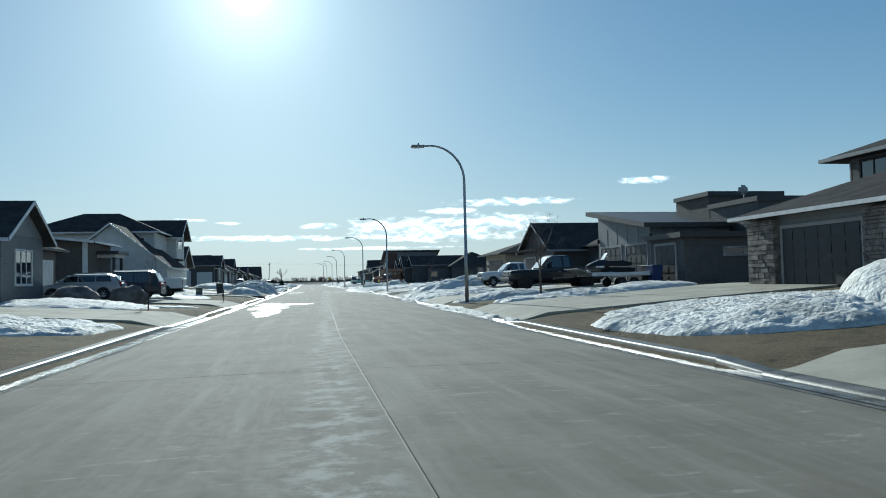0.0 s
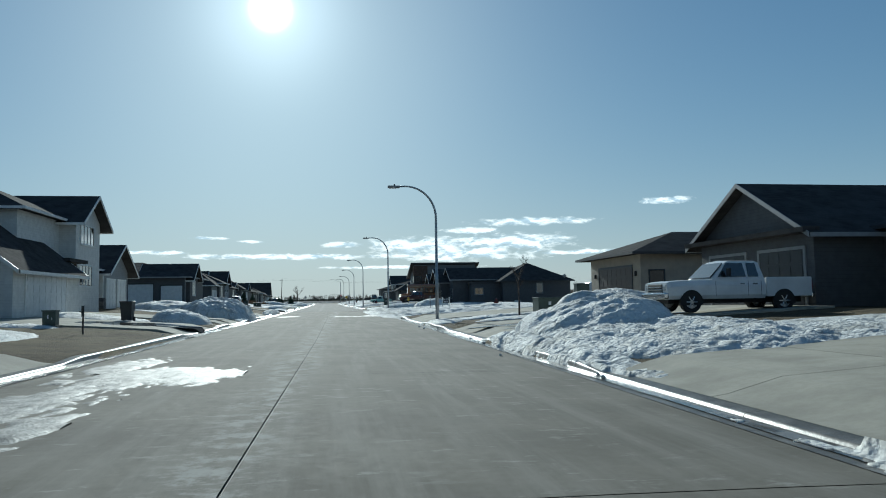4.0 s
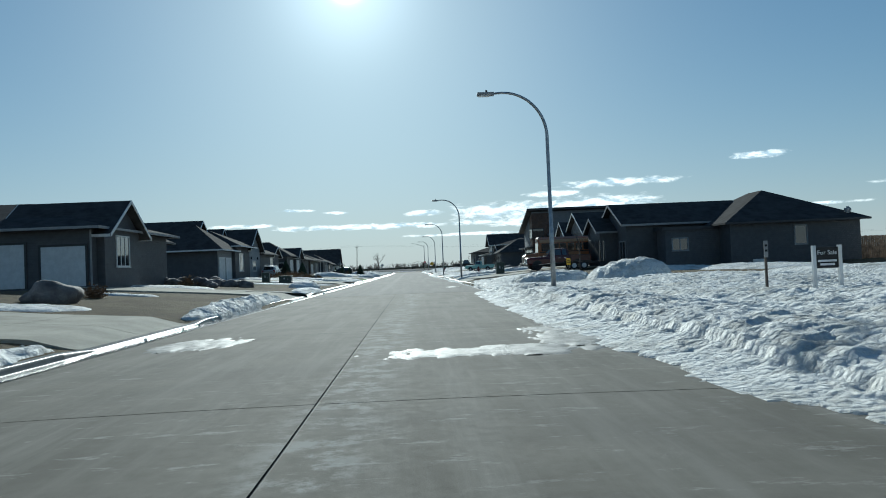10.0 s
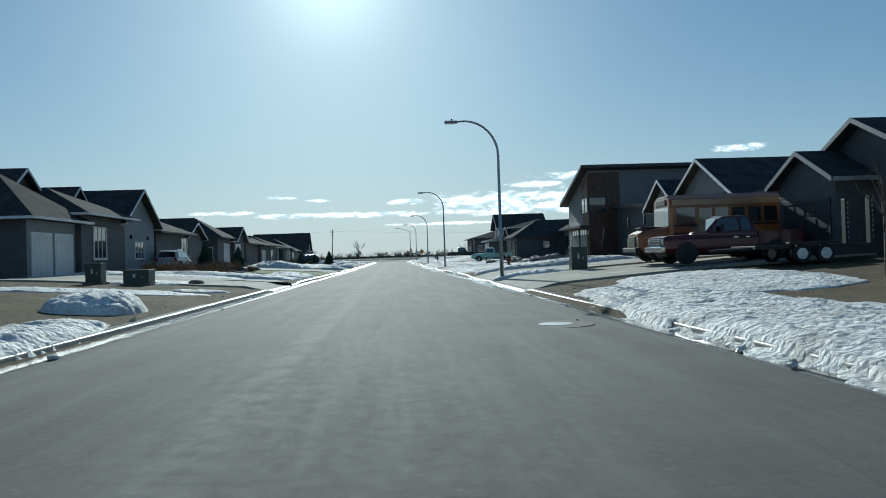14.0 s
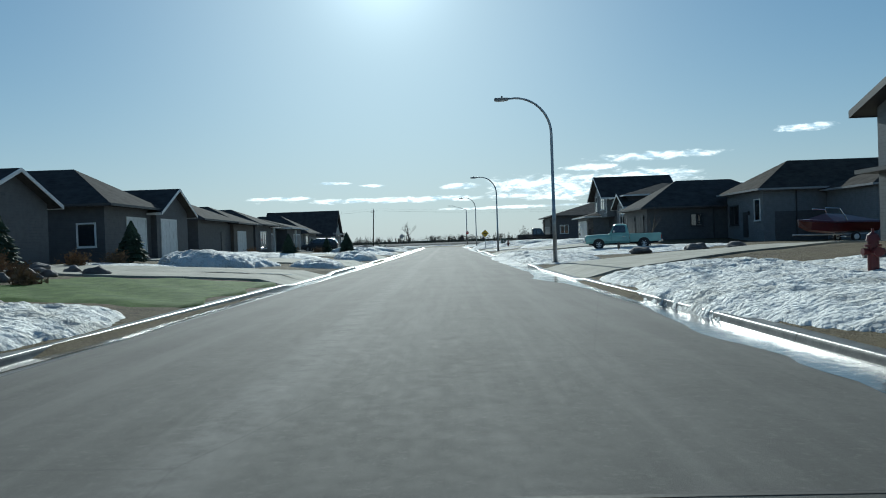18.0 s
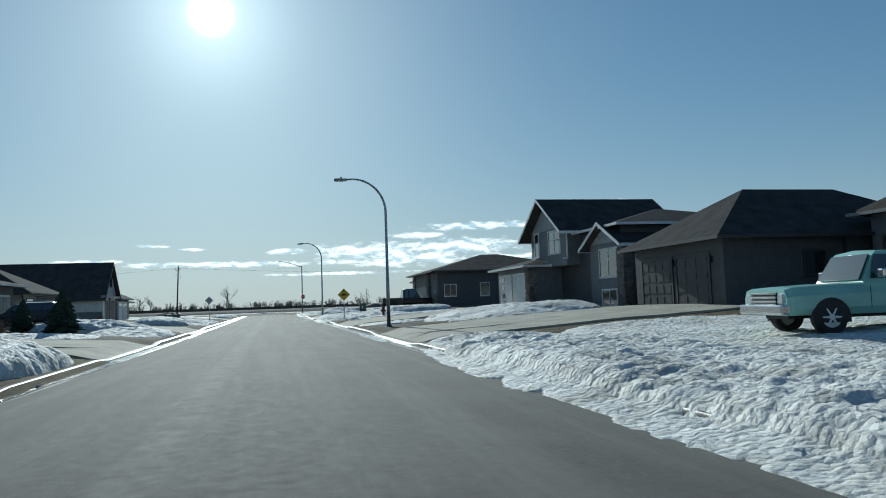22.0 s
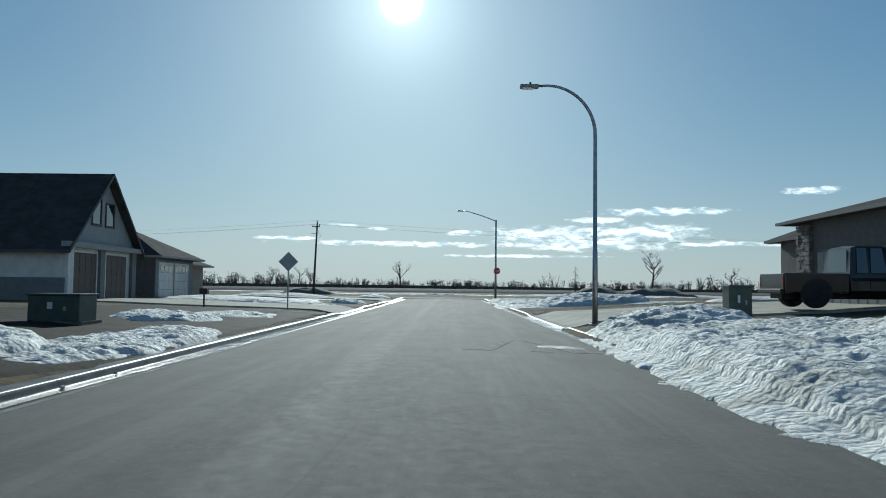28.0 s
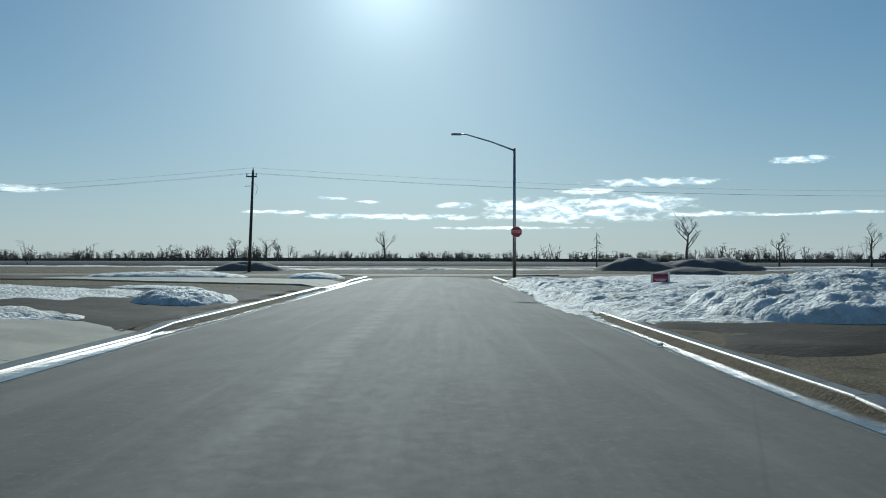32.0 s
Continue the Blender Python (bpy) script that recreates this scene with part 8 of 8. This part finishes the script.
def school_bus(at, turn):
    v = Vehicle("school_bus", "short orange-brown school bus with a tan roof band", "bus", at, turn)
    L, W, c, top = 2.4, 1.2, 0.55, 3.05
    roof = [(0, c), (W, c), (W, 2.45), (W - 0.1, 2.85), (W - 0.45, 3.05), (0, top)]
    v.box("roof", (-L + 0.02, -W - 0.012, 2.52), (2.6, W + 0.012, 2.8), "bus_roof", bevel=0.04)
    v.loft("body", [(-L, roof), (2.6, roof), (2.75, [(p * 0.97, min(q, 2.98)) for p, q in roof])], "bus_yellow")
    v.loft("hood", [(2.6, [(0, c), (W - 0.08, c), (W - 0.1, 1.35), (W - 0.35, 1.6), (0, 1.66)]), (3.9, [(0, c), (W - 0.14, c), (W - 0.16, 1.2), (W - 0.4, 1.42), (0, 1.48)]), (4.15, [(0, c), (W - 0.25, c), (W - 0.25, 1.1), (W - 0.45, 1.28), (0, 1.32)])], "bus_yellow")
    v.box("hood_stripe", (2.7, -0.45, 1.56), (3.9, 0.45, 1.62), "black")
    v.box("grille", (4.1, -0.5, 0.7), (4.2, 0.5, 1.2), "black")
    v.box("front_bumper", (4.1, -W + 0.05, 0.45), (4.35, W - 0.05, 0.68), "black", bevel=0.04)
    v.pane("windscreen", [(2.74, -W + 0.14, 1.62), (2.74, W - 0.14, 1.62), (2.72, W - 0.16, 2.5), (2.72, -W + 0.16, 2.5)], (0.04, 0, 0))
    v.box("destination_sign", (2.68, -0.7, 2.58), (2.8, 0.7, 2.85), "black")
    for s in (-1, 1):
        for k in range(5):
            x = -L + 0.25 + 0.74 * k
            v.box("side_window", (x, s * (W + 0.005) - 0.015, 1.72), (x + 0.6, s * (W + 0.005) + 0.015, 2.4), "car_glass", bevel=0.01)
        v.box("side_window", (1.6, s * (W + 0.005) - 0.015, 1.72), (2.45, s * (W + 0.005) + 0.015, 2.45), "car_glass", bevel=0.01)
        for z in (0.85, 1.2, 1.58):
            v.box("rub_rail", (-L, s * (W + 0.01) - 0.02, z), (2.6, s * (W + 0.01) + 0.02, z + 0.09), "black", bevel=0.01)
        v.box("headlight", (4.02, s * 0.78 - 0.12, 0.9), (4.16, s * 0.78 + 0.12, 1.12), "headlight")
        v.box("mirror", (3.9, s * (W + 0.15) - 0.08, 1.75), (4.0, s * (W + 0.15) + 0.08, 2.15), "black", bevel=0.03)
        bm = bmesh.new()
        tube(bm, [(3.95, s * (W - 0.3), 1.3), (3.95, s * (W + 0.15), 1.8)], [0.02, 0.02], 5)
        v.put("mirror_arm", bm, "black")
        for x, r in ((3.2, 0.48), (-1.2, 0.48)):
            v.arch(x, s * (W - (0.1 if x > 0 else 0)), r)
            v.wheel(x, s * (W - (0.08 if x > 0 else 0)), r, 0.28, "trim_grey")
    bm = bmesh.new()
    octo = [(0.24 * math.cos(math.radians(22.5 + 45 * k)), 0.24 * math.sin(math.radians(22.5 + 45 * k))) for k in range(8)]
    prism(bm, octo, 0, 0.03, lambda p: (1.2 + p[0], W + 0.06 + p[2], 1.62 + p[1]))
    arm = v.put("stop_arm", bm, "red", label="red octagonal stop arm")
    word(arm, "STOP", 0.16, v.m @ pose(1.2, W + 0.094, 1.62, 90, 0, 180), "white")


def travel_trailer(at, turn):
    v = Vehicle("travel_trailer", "white travel trailer with grey stripes on a driveway", "caravan", at, turn)
    L, W, c = 3.9, 1.22, 0.6
    out = lambda t, b: [(0, b), (W, b), (W, t - 0.2), (W - 0.08, t - 0.05), (0, t)]
    v.loft("body", [(-L, out(3.05, c)), (L - 1.2, out(3.05, c)), (L - 0.55, out(2.95, c)), (L - 0.1, out(2.4, c + 0.1)), (L, out(1.7, c + 0.35)), (L - 0.15, out(1.3, c + 0.5))], "rv_white")
    for s in (-1, 1):
        for a, b, z0, z1 in ((1.3, 2.1, 1.75, 2.3), (0.0, 0.75, 1.85, 2.3), (-1.1, -0.4, 1.9, 2.3), (-2.6, -1.9, 1.0, 1.4)):
            v.box("window", (a, s * (W + 0.005) - 0.02, z0), (b, s * (W + 0.005) + 0.02, z1), "car_glass", bevel=0.03)
        v.box("entry_door", (-0.35, s * W - 0.02, 0.7), (0.3, s * W + 0.025, 2.5) if s > 0 else (-0.34, s * W + 0.0, 0.72), "rv_white")
        for k, (a, b, z, m) in enumerate(((1.0, 3.2, 1.45, "trim_grey"), (0.4, 2.4, 1.33, "black"), (-3.4, -1.2, 2.42, "trim_grey"), (-3.2, -2.0, 2.3, "black"))):
            bm = bmesh.new()
            prism(bm, [(a, z), (b, z + 0.12), (b, z + 0.2), (a, z + 0.05)], W + 0.002, W + 0.012, lambda p, s=s: (p[0], s * p[2], p[1]))
            v.put("stripe", bm, m)
        v.box("skirt", (-L, s * W - 0.01, c), (L - 0.4, s * W + 0.012, c + 0.16), "trim_grey")
        for x in (-0.9, -1.65):
            v.arch(x, s * (W + 0.012), 0.34)
            v.wheel(x, s * (W + 0.012), 0.34, 0.2, "trim_white")
    v.box("air_conditioner", (-0.4, -0.35, 3.03), (0.5, 0.35, 3.3), "rv_white", bevel=0.06)
    bm = bmesh.new()
    tube(bm, [(1.6, 0.3, 3.0), (1.6, 0.3, 3.75)], [0.02, 0.02], 5)
    box(bm, (1.52, 0.05, 3.72), (1.68, 0.55, 3.77))
    v.put("antenna", bm, "trim_grey")
    bm = bmesh.new()
    for s in (-1, 1):
        tube(bm, [(L - 0.4, s * 0.8, 0.55), (L + 0.9, 0.0, 0.55)], [0.05, 0.05], 6)
    v.put("tongue", bm, "black")
    v.box("propane_cover", (L + 0.05, -0.3, 0.6), (L + 0.5, 0.3, 1.15), "rv_white", bevel=0.08)


def sled_trailer(at, turn):
    v = Vehicle("snowmobile_trailer", "pale flat deck trailer with a raised nose ramp", "trailer", at, turn)
    v.box("deck", (-2.0, -1.2, 0.62), (1.6, 1.2, 0.72), "trim_grey")
    bm = bmesh.new()
    prism(bm, [(1.6, 0.72), (2.4, 1.0), (2.4, 1.06), (1.55, 0.8)], -1.2, 1.2, lambda p: (p[0], p[2], p[1]))
    v.put("nose_ramp", bm, "trim_grey")
    v.box("side_rail", (-2.0, -1.25, 0.6), (1.6, -1.2, 0.8), "trim_white")
    v.box("side_rail", (-2.0, 1.2, 0.6), (1.6, 1.25, 0.8), "trim_white")
    bm = bmesh.new()
    tube(bm, [(1.5, 0, 0.55), (3.4, 0, 0.5)], [0.06, 0.06], 6)
    v.put("tongue", bm, "black")
    for s in (-1, 1):
        for x in (-0.1, -0.8):
            v.wheel(x, s * 1.22, 0.26, 0.2, "trim_dark")
    s = Vehicle("snowmobile", "black snowmobile with white graphics on a trailer", "snowmobile", (at[0], at[1], gz(at[0], at[1]) + 0.05 + 0.72), turn)
    def hull(x, w, z0, z1):
        return (x, [(0, z0), (w, z0), (w, (z0 + z1) / 2), (w * 0.6, z1), (0, z1 + 0.03)])
    s.loft("cowl", [hull(0.3, 0.3, 0.25, 0.75), hull(0.8, 0.42, 0.2, 0.78), hull(1.25, 0.36, 0.22, 0.6), hull(1.5, 0.16, 0.3, 0.45)], "black_car")
    s.loft("seat", [hull(-1.1, 0.2, 0.45, 0.62), hull(-0.6, 0.24, 0.42, 0.74), hull(0.35, 0.2, 0.45, 0.7)], "black")
    s.loft("track", [(-1.3, [(0, 0.1), (0.2, 0.1), (0.2, 0.32), (0, 0.34)]), (0.6, [(0, 0.02), (0.2, 0.02), (0.2, 0.36), (0, 0.38)])], "rubber")
    s.pane("windshield", [(0.55, -0.3, 0.78), (0.55, 0.3, 0.78), (0.3, 0.22, 1.15), (0.3, -0.22, 1.15)], (0.02, 0, 0.01))
    for q in (-1, 1):
        bm = bmesh.new()
        tube(bm, [(0.1, q * 0.45, 0.06), (1.3, q * 0.45, 0.04), (1.6, q * 0.45, 0.2)], [0.05, 0.05, 0.04], 6)
        s.put("ski", bm, "white")
        s.box("graphic", (0.6, q * 0.42 - 0.012, 0.35), (1.1, q * 0.42 + 0.012, 0.45), "white")
    bm = bmesh.new()
    tube(bm, [(0.15, -0.38, 0.98), (0.2, 0, 0.92), (0.15, 0.38, 0.98)], [0.02, 0.02, 0.02], 5)
    s.put("handlebar", bm, "black")


def flat_trailer(at, turn):
    v = Vehicle("utility_trailer", "dark tandem utility trailer with upright ramps", "trailer", at, turn)
    v.box("deck", (-2.2, -1.0, 0.5), (2.0, 1.0, 0.64), "black")
    for s in (-1, 1):
        v.box("fender", (-0.9, s * 1.1 - 0.14, 0.66), (0.9, s * 1.1 + 0.14, 0.74), "black")
        for x in (-0.42, 0.42):
            v.wheel(x, s * 1.2, 0.33, 0.2, "trim_white", 0.68)
        ramp = v.box("ramp", (-2.28, s * 0.75 - 0.13, 0.6), (-2.2, s * 0.75 + 0.13, 2.3), "black")
        for k in range(8):
            v.box("rung", (-2.33, s * 0.75 - 0.1, 0.85 + 0.18 * k), (-2.28, s * 0.75 + 0.1, 0.9 + 0.18 * k), "trim_white", ramp, bevel=0)
    bm = bmesh.new()
    for s in (-1, 1):
        tube(bm, [(2.0, s * 0.7, 0.55), (3.2, 0, 0.5)], [0.05, 0.05], 6)
    v.put("tongue", bm, "black")


def covered_boat(at, turn):
    v = Vehicle("covered_boat", "boat on a trailer under a dark red cover", "boat", at, turn)
    def hull(x, w, z0, z1):
        return (x, [(0, z0), (w * 0.6, z0 + 0.1), (w, z1 - 0.25), (w, z1), (0, z1 + 0.35)])
    v.loft("hull", [(x, [(0, z0), (w * 0.6, z0 + 0.1), (w, z1), (0, z1 + 0.01)]) for x, w, z0, z1 in ((-2.4, 0.95, 0.55, 1.15), (0.8, 1.0, 0.55, 1.2), (2.0, 0.6, 0.7, 1.3), (2.6, 0.1, 1.0, 1.38))], "red_car")
    v.loft("cover", [(x, [(0, z1), (w, z1), (w * 0.9, z1 + 0.1), (0, z1 + t)]) for x, w, z1, t in ((-2.4, 0.97, 1.15, 0.2), (-0.4, 1.02, 1.2, 0.55), (0.8, 1.02, 1.22, 0.6), (2.0, 0.62, 1.31, 0.2), (2.6, 0.12, 1.39, 0.06))], "red_car")
    for s in (-1, 1):
        v.wheel(-0.6, s * 1.05, 0.3, 0.2, "trim_white")
    bm = bmesh.new()
    tube(bm, [(-2.2, -0.4, 0.45), (3.0, 0, 0.5)], [0.05, 0.05], 6)
    tube(bm, [(-2.2, 0.4, 0.45), (3.0, 0, 0.5)], [0.05, 0.05], 6)
    tube(bm, [(-0.6, -1.0, 0.3), (-0.6, 1.0, 0.3)], [0.04, 0.04], 6)
    v.put("trailer_frame", bm, "galv")
    bm = bmesh.new()
    tube(bm, [(-0.2, -0.9, 1.2), (0.3, -0.8, 2.1), (1.2, -0.7, 2.15)], [0.03] * 3, 6)
    tube(bm, [(-0.2, 0.9, 1.2), (0.3, 0.8, 2.1), (1.2, 0.7, 2.15)], [0.03] * 3, 6)
    v.put("bow_rail", bm, "chrome")


pickup((12.9, 217.4), 170, "teal", "pale teal vintage pickup with chrome grille on the snow", 5.3, 1.95, 1.78, crew=False, old=True, wheel_r=0.37, rim="trim_white")
pickup((12.5, 43.4), 180, "black_car", "lifted black crew-cab pickup on a driveway", 6.1, 2.05, 2.05, grille="trim_grey", wheel_r=0.45, rim="black")
sled_trailer((14.3, 38.7), 178)
pickup((14.7, 60.2), 180, "white_car", "white crew-cab pickup on a driveway behind snow", 5.9, 2.02, 1.95)
travel_trailer((40.2, 136.5), 180)
school_bus((15.55, 156.0), 177)
pickup((13.9, 152.1), 180, "red_car", "dark red crew-cab pickup on a driveway", 5.9, 2.02, 1.95, wheel_r=0.43, rim="black")
flat_trailer((14.8, 148.1), 178)
covered_boat((25.4, 212.0), 185)
pickup((15.8, 290.8), 0, "black_car", "lifted black pickup parked nose to the garage", 6.9, 2.15, 2.35, grille="black", wheel_r=0.52, rim="black")
pickup((-13.7, 54.3), 180, "white_car", "white crew-cab pickup backed towards the street", 5.7, 1.98, 1.9)
suv((-13.8, 48.9), 180, "dark_car", "dark minivan on a driveway behind boulders", 5.0, 1.95, 1.76)
suv((-15.3, 46.2), 180, "silver_car", "silver car parked beside a dark minivan", 4.6, 1.84, 1.5)
suv((-18.3, 185.8), 90, "silver_car", "silver crossover on a driveway", 4.6, 1.86, 1.66)
suv((-15.3, 255.6), 180, "dark_car", "dark hatchback on a driveway behind snow", 4.5, 1.84, 1.6)
